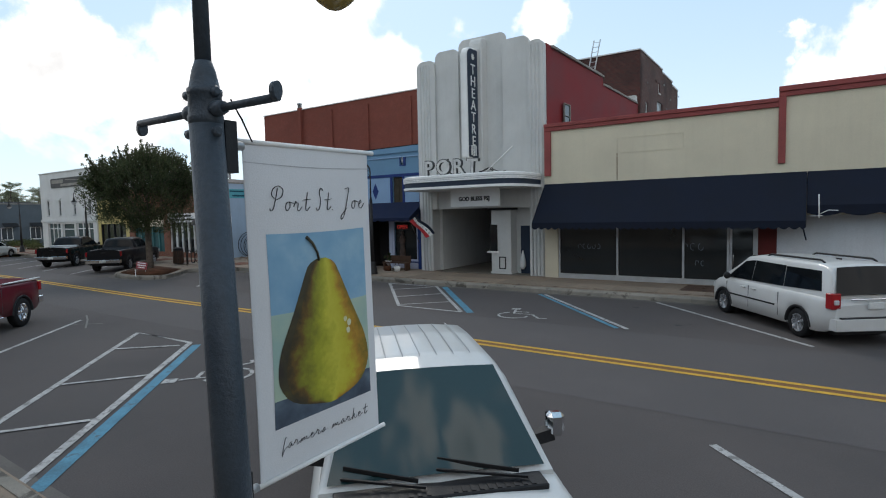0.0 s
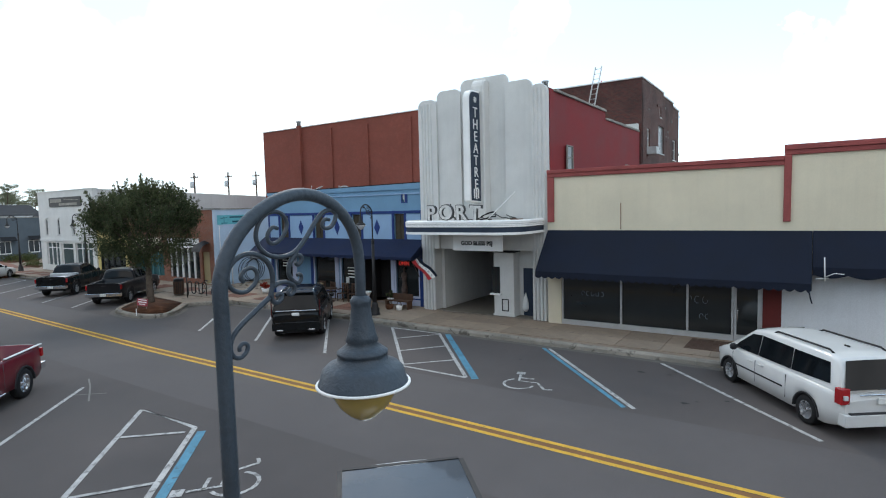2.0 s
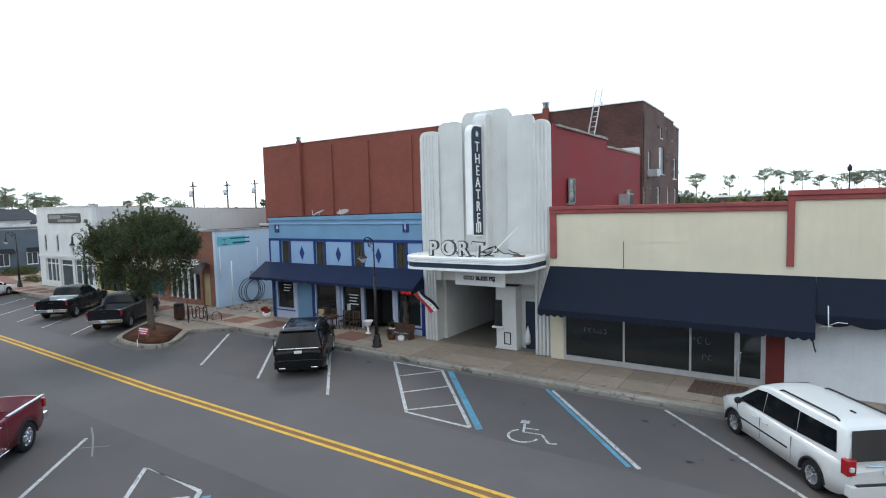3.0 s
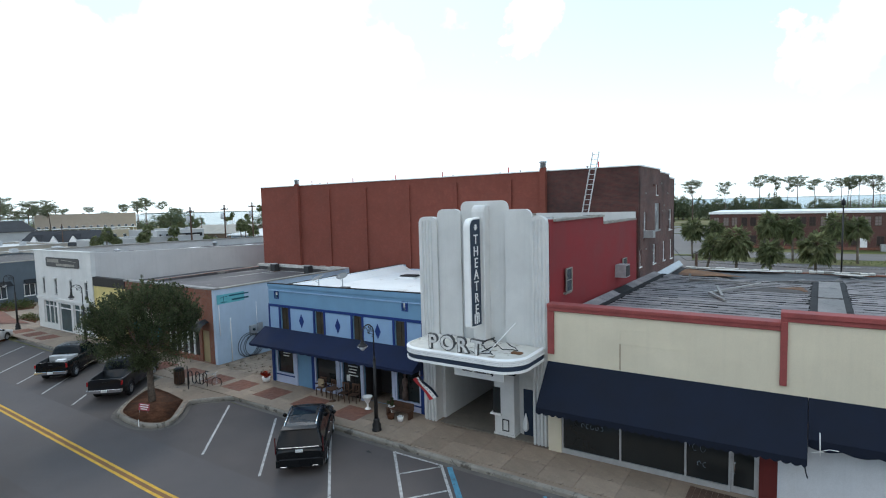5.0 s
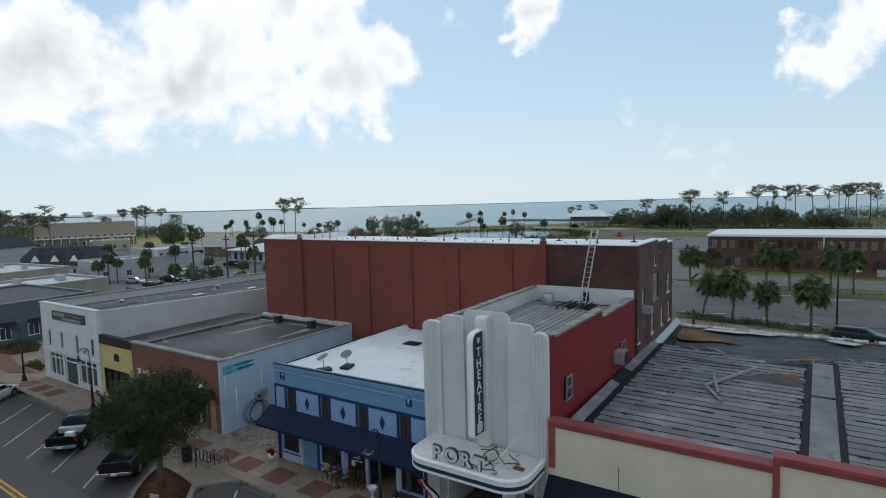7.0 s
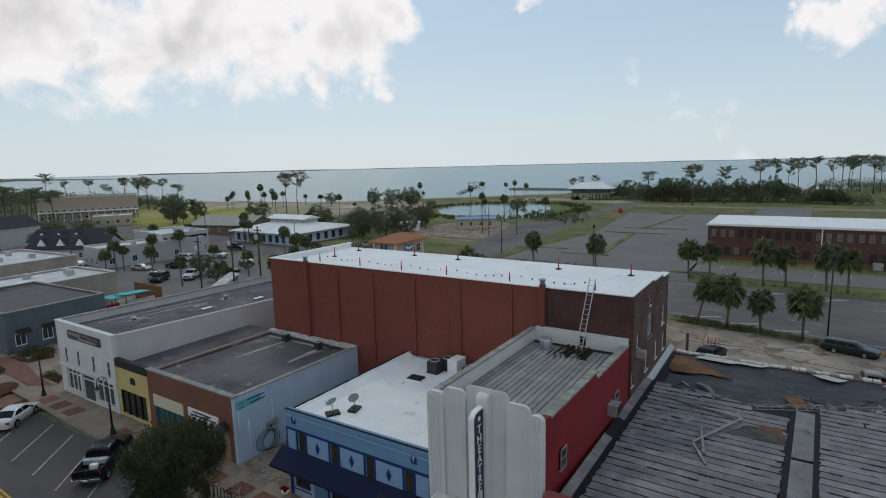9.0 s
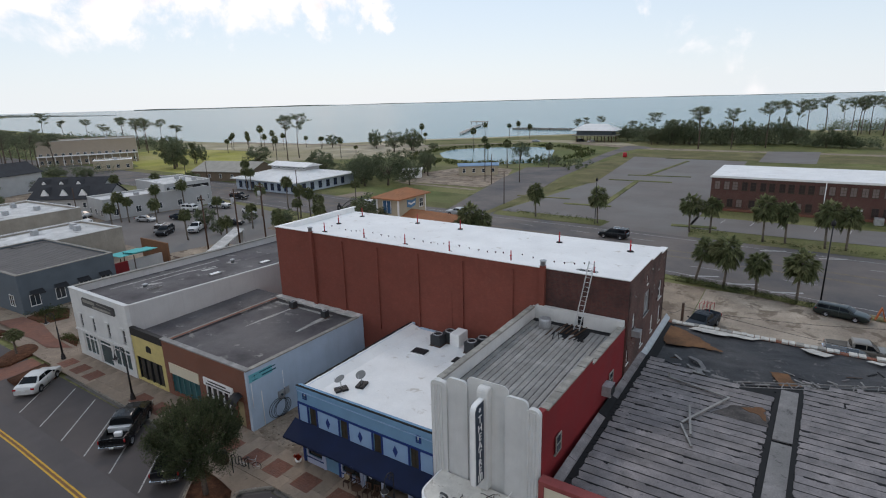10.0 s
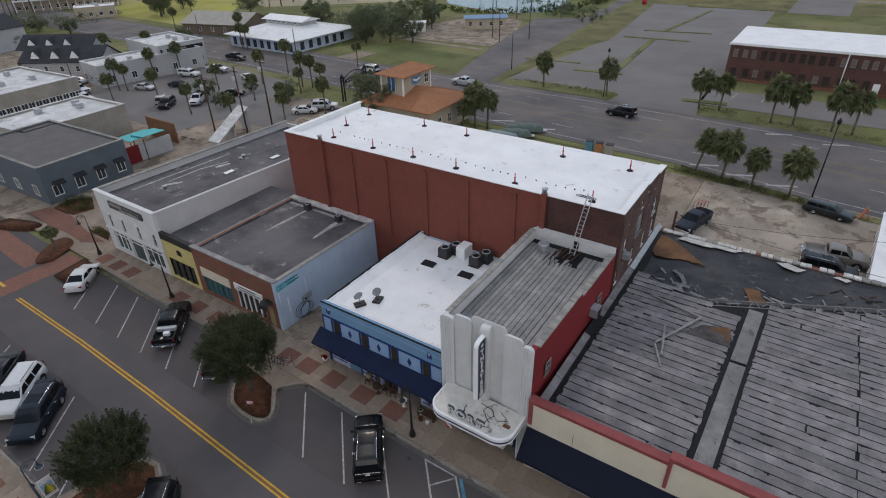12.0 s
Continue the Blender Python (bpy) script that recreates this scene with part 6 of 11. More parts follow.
part("roof_curb", Mesh().prism([(-27.3, 6.0), (-27.12, 6.04), (-26.2, 5.62), (-27.3, 5.6)], 22.5, 35.5, "y"), WHITE_ROOF, blue)
rng_e = random.Random(19)
y = 22.3
while y < 35.6:
    h = rng_e.uniform(0.25, 0.7)
    part("torn_edge", Mesh().box(-27.36 + rng_e.uniform(-0.02, 0.02), -27.22 + rng_e.uniform(0, 0.1), y, y + h * 0.96, 6.0, 6.045 + rng_e.uniform(0, 0.03)), TAR, blue)
    y += h
m = Mesh()
m.prism([(22.2, 5.62), (23.4, 5.62), (22.5, 6.26), (22.2, 6.27)], -27.25, -15.72, "x")
part("cant_strip", m, WHITE_ROOF, blue)
awning(blue, "awning", -27.75, -15.6, 22.12, 3.62, 20.9, 2.82, 0.16, BLUE_CANVAS, scallop=0.6)
# shopfront
LILAC = material("lilac_trim", (0.44, 0.48, 0.62), 0.65, vary=0.06, scale=2)
m = Mesh()
holed(m, "x", 22.25, 22.45, -27.25, -15.72, PAV - 0.05, 2.95, [(-26.85, -25.45, 0.85, 2.6), (-23.55, -21.95, 0.75, 2.7), (-21.45, -20.05, PAV, 2.6), (-19.95, -17.85, PAV, 2.7), (-17.6, -16.15, 0.7, 2.6)])
part("shopfront", m, BLUE_WALL, blue)
for x0, x1, z0, z1 in ((-26.85, -25.45, 0.85, 2.6), (-23.55, -21.95, 0.75, 2.7), (-21.45, -20.05, PAV, 2.6), (-17.6, -16.15, 0.7, 2.6)):
    w = part("shop_window", Mesh().box(x0, x1, 22.34, 22.36, z0, z1), SHOP_GLASS, blue)
    m = Mesh()
    holed(m, "x", 22.21, 22.3, x0 - 0.1, x1 + 0.1, z0 - 0.1, z1 + 0.1, [(x0, x1, z0, z1)])
    part("window_frame", m, LILAC, w)
    part("sill", Mesh().box(x0 - 0.12, x1 + 0.12, 22.16, 22.25, z0 - 0.16, z0 - 0.1), BLUE_TRIM, w)
    if z0 > 0.5:
        part("stall_riser", Mesh().box(x0 - 0.1, x1 + 0.1, 22.2, 22.25, PAV, z0 - 0.16), LILAC, w)
for x in (-27.2, -25.2, -23.75, -21.75, -19.98, -17.8, -15.95):
    part("pilaster", Mesh().box(x - 0.1, x + 0.1, 22.17, 22.25, PAV - 0.05, 2.9), BLUE_TRIM if x in (-23.75, -15.95, -27.2) else LILAC, blue)
m = Mesh()
m.box(-19.95, -17.85, 23.8, 23.9, PAV, 2.7)
m.box(-19.99, -19.95, 22.45, 23.8, PAV, 2.7)
m.box(-17.85, -17.81, 22.45, 23.8, PAV, 2.7)
part("entry_recess", m, material("dark_doorway", (0.03, 0.026, 0.026), 0.7, vary=0.2, scale=3), blue)
NEON = bpy.data.materials.new("neon_red")
NEON.use_nodes = True
NEON.node_tree.nodes["Principled BSDF"].inputs["Base Color"].default_value = (0.5, 0.02, 0.02, 1)
NEON.node_tree.nodes["Principled BSDF"].inputs["Emission Color"].default_value = (1.0, 0.08, 0.06, 1)
NEON.node_tree.nodes["Principled BSDF"].inputs["Emission Strength"].default_value = 0.35
neon = thing("open_sign", "red neon sign lettered OPEN in the shop window", "sign", mesh=Mesh().box(-17.5, -16.75, 22.30, 22.33, 2.2, 2.5), mat=BLACK)
writing("letters", "OPEN", 0.26, NEON, neon, facing(-17.12, 22.295, 2.35), 0.003)
for cx, cz, n in ((-26.1, 2.2, 3), (-20.75, 1.95, 4)):
    for k in range(n):
        part("window_lettering", Mesh().box(cx - 0.35 + 0.05 * (k % 2), cx + 0.35 - 0.08 * (k % 3), 22.328, 22.338, cz - k * 0.17, cz - k * 0.17 + 0.055), WHITE, blue)
part("notice", Mesh().box(-21.25, -21.0, 22.325, 22.338, 1.1, 1.45), PLATE, blue)
# roof equipment
def condenser(x, y, z, w=0.95, h=0.95):
    t = thing("rooftop_condenser", "grey boxy air-conditioning condenser on the roof", "air conditioner", pose(x, y, z), group="rooftop condensers")
    body = Mesh().box(-w / 2, w / 2, -w / 2, w / 2, 0.06, h)
    part("casing", body, material("condenser_grey", (0.045, 0.047, 0.05), 0.6, 0.2, vary=0.15, scale=3) if "condenser_grey" not in bpy.data.materials else bpy.data.materials["condenser_grey"], t, bevel=0.03)
    part("fan_guard", Mesh().lathe([(w * 0.42, h), (w * 0.42, h + 0.05), (w * 0.34, h + 0.06), (w * 0.34, h + 0.01)], sides=16, cap=False), METAL, t)
    part("fan_well", Mesh().lathe([(0.01, h + 0.004), (w * 0.34, h + 0.004)], sides=16, cap=False), BLACK, t)
    part("stand", Mesh().box(-w / 2 - 0.05, w / 2 + 0.05, -w / 2 - 0.05, w / 2 + 0.05, 0, 0.06), WOOD, t)
    return t


for x, y in ((-23.15, 33.7), (-22.6, 34.7), (-20.05, 33.9), (-19.6, 34.9)):
    condenser(x, y, 5.62)
duct = thing("roof_duct", "white insulated roof duct", "duct", mesh=Mesh().box(-22.2, -21.3, 34.0, 35.4, 5.62, 6.7), mat=WHITE, bevel=0.03)
for x, y in ((-23.6, 31.7), (-19.9, 31.9)):
    h = thing("roof_hatch", "low dark roof skylight with a raised curb", "roof hatch", pose(x, y, 5.62, 0, 0, 3), group="roof hatches")
    part("curb", Mesh().box(-0.68, 0.68, -0.42, 0.42, 0, 0.10), WHITE_ROOF, h)
    part("lid", Mesh().prism([(-0.65, 0.10), (0.65, 0.10), (0.55, 0.2), (-0.55, 0.2)], -0.4, 0.4, "y"), PLASTIC, h)
DISH_GREY = material("dull_grey_dish", (0.16, 0.165, 0.165), 0.7, vary=0.1, scale=3)
for x, y, turn in ((-24.95, 24.1, -120), (-24.1, 25.3, -75)):
    d = thing("satellite_dish", "small grey satellite dish on a ballast tray", "satellite dish", pose(x, y, 5.62, 0, 0, turn), group="satellite dishes")
    m = Mesh()
    for k in range(4):
        m.box(-0.45 + (k % 2) * 0.47, -0.02 + (k % 2) * 0.47, -0.3 + (k // 2) * 0.33, -0.02 + (k // 2) * 0.33, 0, 0.16)
    part("ballast", m, PLASTIC, d)
    part("mast", Mesh().tube([(0, 0, 0.1), (0, 0, 0.75), (0.03, 0, 0.85)], 0.028, 6), METAL, d)
    m = Mesh()
    tilt = radians(66)
    n, up = Vector((math.cos(tilt), 0, math.sin(tilt))), Vector((-math.sin(tilt), 0, math.cos(tilt)))
    rings = []
    for r in (0.03, 0.14, 0.26, 0.36):
        rings.append([Vector((0.04, 0, 0.86)) + n * (0.55 * r * r) + up * (r * 1.08 * math.sin(a)) + Vector((0, r * math.cos(a), 0)) for a in [2 * math.pi * k / 18 for k in range(18)]])
    m.rings(rings)
    m.rings([[p - n * 0.015 for p in r] for r in rings], cap=False)
    part("reflector", m, DISH_GREY, d)
    part("feed_arm", Mesh().tube([(0.05, 0, 0.6), (0.42, 0, 0.80), (0.44, 0, 1.08)], 0.016, 5), METAL, d)

# ---- law office, yellow shop and white corner shop ----
CAP_WHITE = material("stained_white_cap", (0.55, 0.54, 0.52), 0.8, vary=0.2, scale=1.2, fine=16, grain=0.12, tint=(0.36, 0.345, 0.32))
law = thing("law_office", "red brick shop with a pale blue side wall", "shop building")
m = Mesh()
holed(m, "x", 22.6, 22.95, -45.15, -33.75, PAV - 0.05, 5.4, [(-44.3, -40.1, 0.55, 2.45), (-39.3, -35.5, 0.55, 2.75), (-35.2, -34.3, PAV, 2.5)])
part("front_wall", m, LAW_BRICK, law)
part("coping", Mesh().box(-45.2, -33.4, 22.52, 23.0, 5.4, 5.52), TIN_PALE, law)
m = Mesh()
m.prism([(22.6, 0.1), (35.7, 0.1), (35.7, 5.42), (22.6, 5.4)], -33.75, -33.45, "x")
m.v = [(x + 0.28 * (y - 22.6) / 13.1, y, z) for x, y, z in m.v]
part("side_wall", m, LAW_SIDE, law)
m = Mesh().prism([(23.0, 5.40), (35.1, 5.42), (35.1, 5.51), (23.0, 5.49)], -33.8, -33.4, "x")
m.v = [(x + 0.28 * (y - 22.6) / 13.1, y, z) for x, y, z in m.v]
part("side_coping", m, COPE, law)
m = Mesh()
m.box(-45.15, -44.85, 22.95, 35.7, 0, 5.2)
m.box(-44.85, -33.5, 35.4, 35.69, 0, 5.3)
part("rear_wall", m, LAW_BRICK, law)
rng_cap = random.Random(6)
x = -44.8
while x < -33.3:
    w = rng_cap.uniform(0.5, 1.3)
    part("rear_parapet_cap", Mesh().box(x, min(x + w - 0.01, -33.15), 35.12 + rng_cap.uniform(-0.06, 0.05), 35.75, 5.3, 5.5 + rng_cap.uniform(-0.03, 0.06)), CAP_WHITE, law)
    x += w
part("parapet_lining", Mesh().box(-44.8, -33.76, 22.95, 22.99, 4.3, 5.41), GREY_ROOF, law)
part("parapet_lining", Mesh().box(-44.8, -33.62, 35.3, 35.395, 4.3, 5.3), GREY_ROOF, law)
part("parapet_lining", Mesh().box(-33.8, -33.752, 22.99, 35.3, 4.3, 5.38), GREY_ROOF, law)
part("parapet_lining", Mesh().box(-44.85, -44.8, 22.99, 35.3, 4.3, 5.2), GREY_ROOF, law)
m = Mesh()
m.prism([(22.95, 5.05), (35.4, 4.95), (35.4, 4.3), (22.95, 4.3)], -44.85, -33.75, "x")
lroof = part("roof", m, GREY_ROOF, law)
for x, y in ((-41.6, 34.6), (-36.9, 34.4)):
    condenser(x, y, 4.95, 0.6, 0.7)
sign = part("wall_sign", Mesh().box(-33.45, -33.40, 22.75, 25.75, 4.38, 5.02), material("turquoise_board", (0.13, 0.42, 0.47), 0.6, vary=0.08, scale=2), law, "turquoise painted office board")
SIGN_DARK = material("sign_dark_teal", (0.02, 0.09, 0.12), 0.7)
for y0, y1, z0, z1 in ((23.7, 25.3, 4.82, 4.92), (23.9, 25.55, 4.5, 4.62), (23.0, 23.5, 4.45, 4.5)):
    part("lettering_bar", Mesh().box(-33.40, -33.392, y0, y1, z0, z1), SIGN_DARK, sign)
m = Mesh().bar((-33.39, 23.25, 4.5), (-33.39, 23.25, 4.92), 0.01, 0.03)
m.bar((-33.39, 22.98, 4.8), (-33.39, 23.52, 4.86), 0.01, 0.03)
part("scales_emblem", m, SIGN_DARK, sign)
for y, z0, z1, r in ((22.85, 2.2, 4.3, 0.03), (23.7, 0.2, 3.3, 0.045), (25.9, 1.8, 4.1, 0.035)):
    part("wall_pipe", Mesh().tube([(-33.40, y, z0), (-33.40, y, z1)], r, 6), WHITE, law)
box = part("meter_box", Mesh().box(-33.45, -33.2, 25.2, 25.75, 1.75, 2.45), METAL, law)
part("meter", Mesh().lathe([(0.1, 0), (0.1, 0.1), (0.06, 0.14)], (-33.2, 25.45, 2.15), 10, "x"), PANE, box)
part("meter_box", Mesh().box(-33.45, -33.25, 25.85, 26.3, 1.9, 2.5), METAL, law)
hose = thing("pipe_coil", "coil of black plastic pipe leaned on the wall", "pipe coil")
for k, (r, dy) in enumerate(((0.86, 0), (0.82, 0.12), (0.78, 0.3), (0.8, 0.42))):
    part("loop", Mesh().tube([(-33.32 + 0.06 * k + 0.08 * math.sin(a), 25.0 + dy + r * math.cos(a), PAV + 0.02 + r + r * math.sin(a)) for a in [2 * math.pi * q / 28 for q in range(29)]], 0.022, 6), BLACK, hose)
# its front: two glazed bays with boards above
for x0, x1, z0, z1, boardmat, zb0, zb1, bay_frame in ((-44.3, -40.1, 0.55, 2.45, CREAM, 2.45, 3.42, material("teal_frame", (0.05, 0.16, 0.17), 0.6)), (-39.3, -35.5, 0.55, 2.75, WHITE, 2.75, 3.42, WHITE)):
    w = part("shop_bay", Mesh().box(x0, x1, 22.76, 22.78, z0, z1), SHOP_GLASS if x0 > -40 else material("teal_glass", (0.04, 0.11, 0.12), 0.1), law)
    for k in range(6):
        x = x0 + (x1 - x0) * k / 5
        part("mullion", Mesh().box(x - 0.05, x + 0.05, 22.66, 22.78, z0, z1), bay_frame, w)
    part("fascia_board", Mesh().box(x0 - 0.05, x1 + 0.05, 22.52, 22.6, zb0, zb1), boardmat, w)
for z, a, b in ((3.22, -38.7, -36.3), (2.95, -39.0, -35.8)):
    part("lettering_bar", Mesh().box(a, b, 22.505, 22.52, z - 0.06, z + 0.05), BLACK, law)
part("office_door", Mesh().box(-35.2, -34.3, 22.72, 22.78, PAV, 2.5), material("tan_door", (0.33, 0.26, 0.14), 0.6), law)
m = Mesh()
rings = []
for k in range(7):
    a = radians(k * 15)
    rings.append([(-35.3 + 1.1 * j / 8, 22.6 - 0.75 * math.sin(a), 2.55 + 0.75 * math.cos(a) * (1 - 0.25 * abs(j - 4) / 4)) for j in range(9)])
m.rings(rings, close=False)
part("dome_awning", m, BLACK, law, "small black domed awning")
yel = thing("yellow_shop", "narrow yellow shop with a black band and dark glass front", "shop building")
m = Mesh()
holed(m, "x", 22.6, 22.95, -50.45, -45.15, PAV - 0.05, 4.75, [(-49.9, -45.7, 0.4, 2.7)])
part("front_wall", m, material("yellow_stucco", (0.56, 0.46, 0.19), 0.8, vary=0.08, scale=1.5, streak=0.15), yel)
part("top_band", Mesh().box(-50.45, -45.15, 22.55, 22.95, 4.75, 5.5), material("black_band", (0.028, 0.026, 0.025), 0.7, vary=0.2, scale=2), yel)
m = Mesh()
m.box(-50.4, -45.2, 22.95, 37.0, 4.2, 4.75)
part("roof", m, GREY_ROOF, yel)
part("party_wall", Mesh().box(-45.36, -45.16, 22.95, 35.7, 4.3, 5.14), GREY_ROOF, yel)
part("party_cap", Mesh().box(-45.40, -45.10, 22.97, 35.7, 5.14, 5.2), COPE, yel)
w = part("shop_bay", Mesh().box(-49.9, -45.7, 22.75, 22.77, 0.4, 2.7), SHOP_GLASS, yel)
for k in range(5):
    x = -49.9 + 4.2 * k / 4
    part("mullion", Mesh().box(x - 0.04, x + 0.04, 22.66, 22.77, 0.4, 2.7), BLACK, w)
part("emblem", Mesh().prism([(-48.0, 3.5), (-47.2, 3.5), (-47.2, 4.0), (-47.45, 4.15), (-47.75, 4.15), (-48.0, 4.0)], 22.57, 22.6, "y"), BLACK, yel)
corner = thing("corner_shop", "white two-storey corner shop with a long painted flank", "shop building")
holes = [(-59.95, -59.5, 3.55, 4.95), (-57.45, -57.0, 3.55, 4.95), (-54.5, -54.05, 3.55, 4.95), (-51.7, -51.2, 3.55, 4.95), (-60.1, -57.4, 0.7, 2.8), (-57.0, -54.6, PAV, 2.75), (-54.2, -51.0, 0.7, 2.8)]
m = Mesh()
holed(m, "x", 22.5, 22.85, -61.3, -50.3, PAV - 0.05, 7.5, holes)
part("front_wall", m, STUCCO, corner)
for u0, u1, z0, z1 in holes[:4]:
    window(corner, "x", 22.5, -1, u0, u1, z0, z1, METAL, PANE, rows=2)
    part("hood", Mesh().box(u0 - 0.12, u1 + 0.12, 22.38, 22.5, z1 + 0.02, z1 + 0.16), STUCCO, corner)
for u0, u1, z0, z1 in holes[4:]:
    w = part("shop_bay", Mesh().box(u0, u1, 22.68, 22.7, z0, z1), material("grey_teal_glass", (0.05, 0.08, 0.085), 0.08) if "grey_teal_glass" not in bpy.data.materials else bpy.data.materials["grey_teal_glass"], corner)
    for k in range(4) if u0 != -57.0 else (0, 3):
        x = u0 + (u1 - u0) * k / 3
        part("mullion", Mesh().box(x - 0.03, x + 0.03, 22.6, 22.7, z0, z1), WHITE, w)
    part("transom", Mesh().box(u0, u1, 22.61, 22.7, z1 - 0.5, z1 - 0.43), WHITE, w)
part("string_course", Mesh().box(-61.35, -50.25, 22.42, 22.5, 2.95, 3.15), STUCCO, corner)
m = Mesh()
m.prism([(22.85, 0), (50.0, 0), (50.0, 6.6), (22.85, 7.5)], -50.65, -50.3, "x")
m.prism([(22.85, 0), (50.0, 0), (50.0, 7.1), (22.85, 7.5)], -61.3, -60.95, "x")
m.box(-61.3, -50.3, 49.7, 50.0, 0, 6.9)
part("side_wall", m, material("white_washed_wall", (0.53, 0.52, 0.51), 0.85, vary=0.06, scale=0.4, fine=20, streak=0.2), corner)
part("coping", Mesh().box(-61.36, -50.24, 22.44, 22.9, 7.5, 7.58), STUCCO, corner)
part("flank_coping", Mesh().prism([(22.9, 7.5), (50, 7.1), (50, 7.2), (22.9, 7.6)], -61.4, -60.85, "x"), COPE, corner)
m = Mesh()
m.prism([(22.85, 6.75), (49.7, 6.35), (49.7, 6.0), (22.85, 6.0)], -60.95, -55.6, "x")
m.prism([(22.85, 7.15), (49.7, 6.5), (49.7, 6.0), (22.85, 6.0)], -55.6, -50.65, "x")
croof = part("roof", m, GREY_ROOF, corner)
for x, y in ((-54.4, 27.6), (-53.4, 34.0), (-52.6, 40.2)):
    z = 7.15 - (y - 22.85) * 0.0242
    sk = part("skylight", Mesh().box(x - 0.35, x + 0.35, y - 0.65, y + 0.65, z - 0.05, z + 0.14), TIN_PALE, croof)
    part("skylight_pane", Mesh().box(x - 0.28, x + 0.28, y - 0.58, y + 0.58, z + 0.14, z + 0.15), WHITE if y > 30 else GREY_ROOF, sk)
for x, y in ((-56.0, 27.5), (-55.7, 38.0), (-55.4, 46.5)):
    m = Mesh().lathe([(0.2, 0), (0.2, 0.35), (0.3, 0.4), (0.3, 0.5), (0.05, 0.6)], (x, y, 6.75), 10)
    part("roof_vent", m, METAL, croof)
    part("vent_patch", Mesh().box(x - 0.9, x + 0.5, y - 0.25, y + 0.3, 6.78 - (y - 22.85) * 0.006, 6.82), TIN_PALE, croof)
sb = part("sign_board", Mesh().prism([(-58.7, 6.2), (-58.55, 6.1), (-52.5, 6.1), (-52.35, 6.2), (-52.35, 6.85), (-52.5, 6.95), (-58.55, 6.95), (-58.7, 6.85)], 22.42, 22.5, "y"), material("dark_sign_board", (0.06, 0.06, 0.06), 0.6, vary=0.15), corner, "dark board with pale lettering")
part("lettering_bar", Mesh().box(-58.4, -56.1, 22.405, 22.42, 6.5, 6.82), COPE, sb)
part("lettering_bar", Mesh().box(-56.6, -53.1, 22.405, 22.42, 6.2, 6.42), COPE, sb)
part("flourish", Mesh().prism([(-55.6, 6.74), (-52.8, 6.62), (-52.8, 6.66), (-55.6, 6.8)], 22.405, 22.42, "y"), COPE, sb)

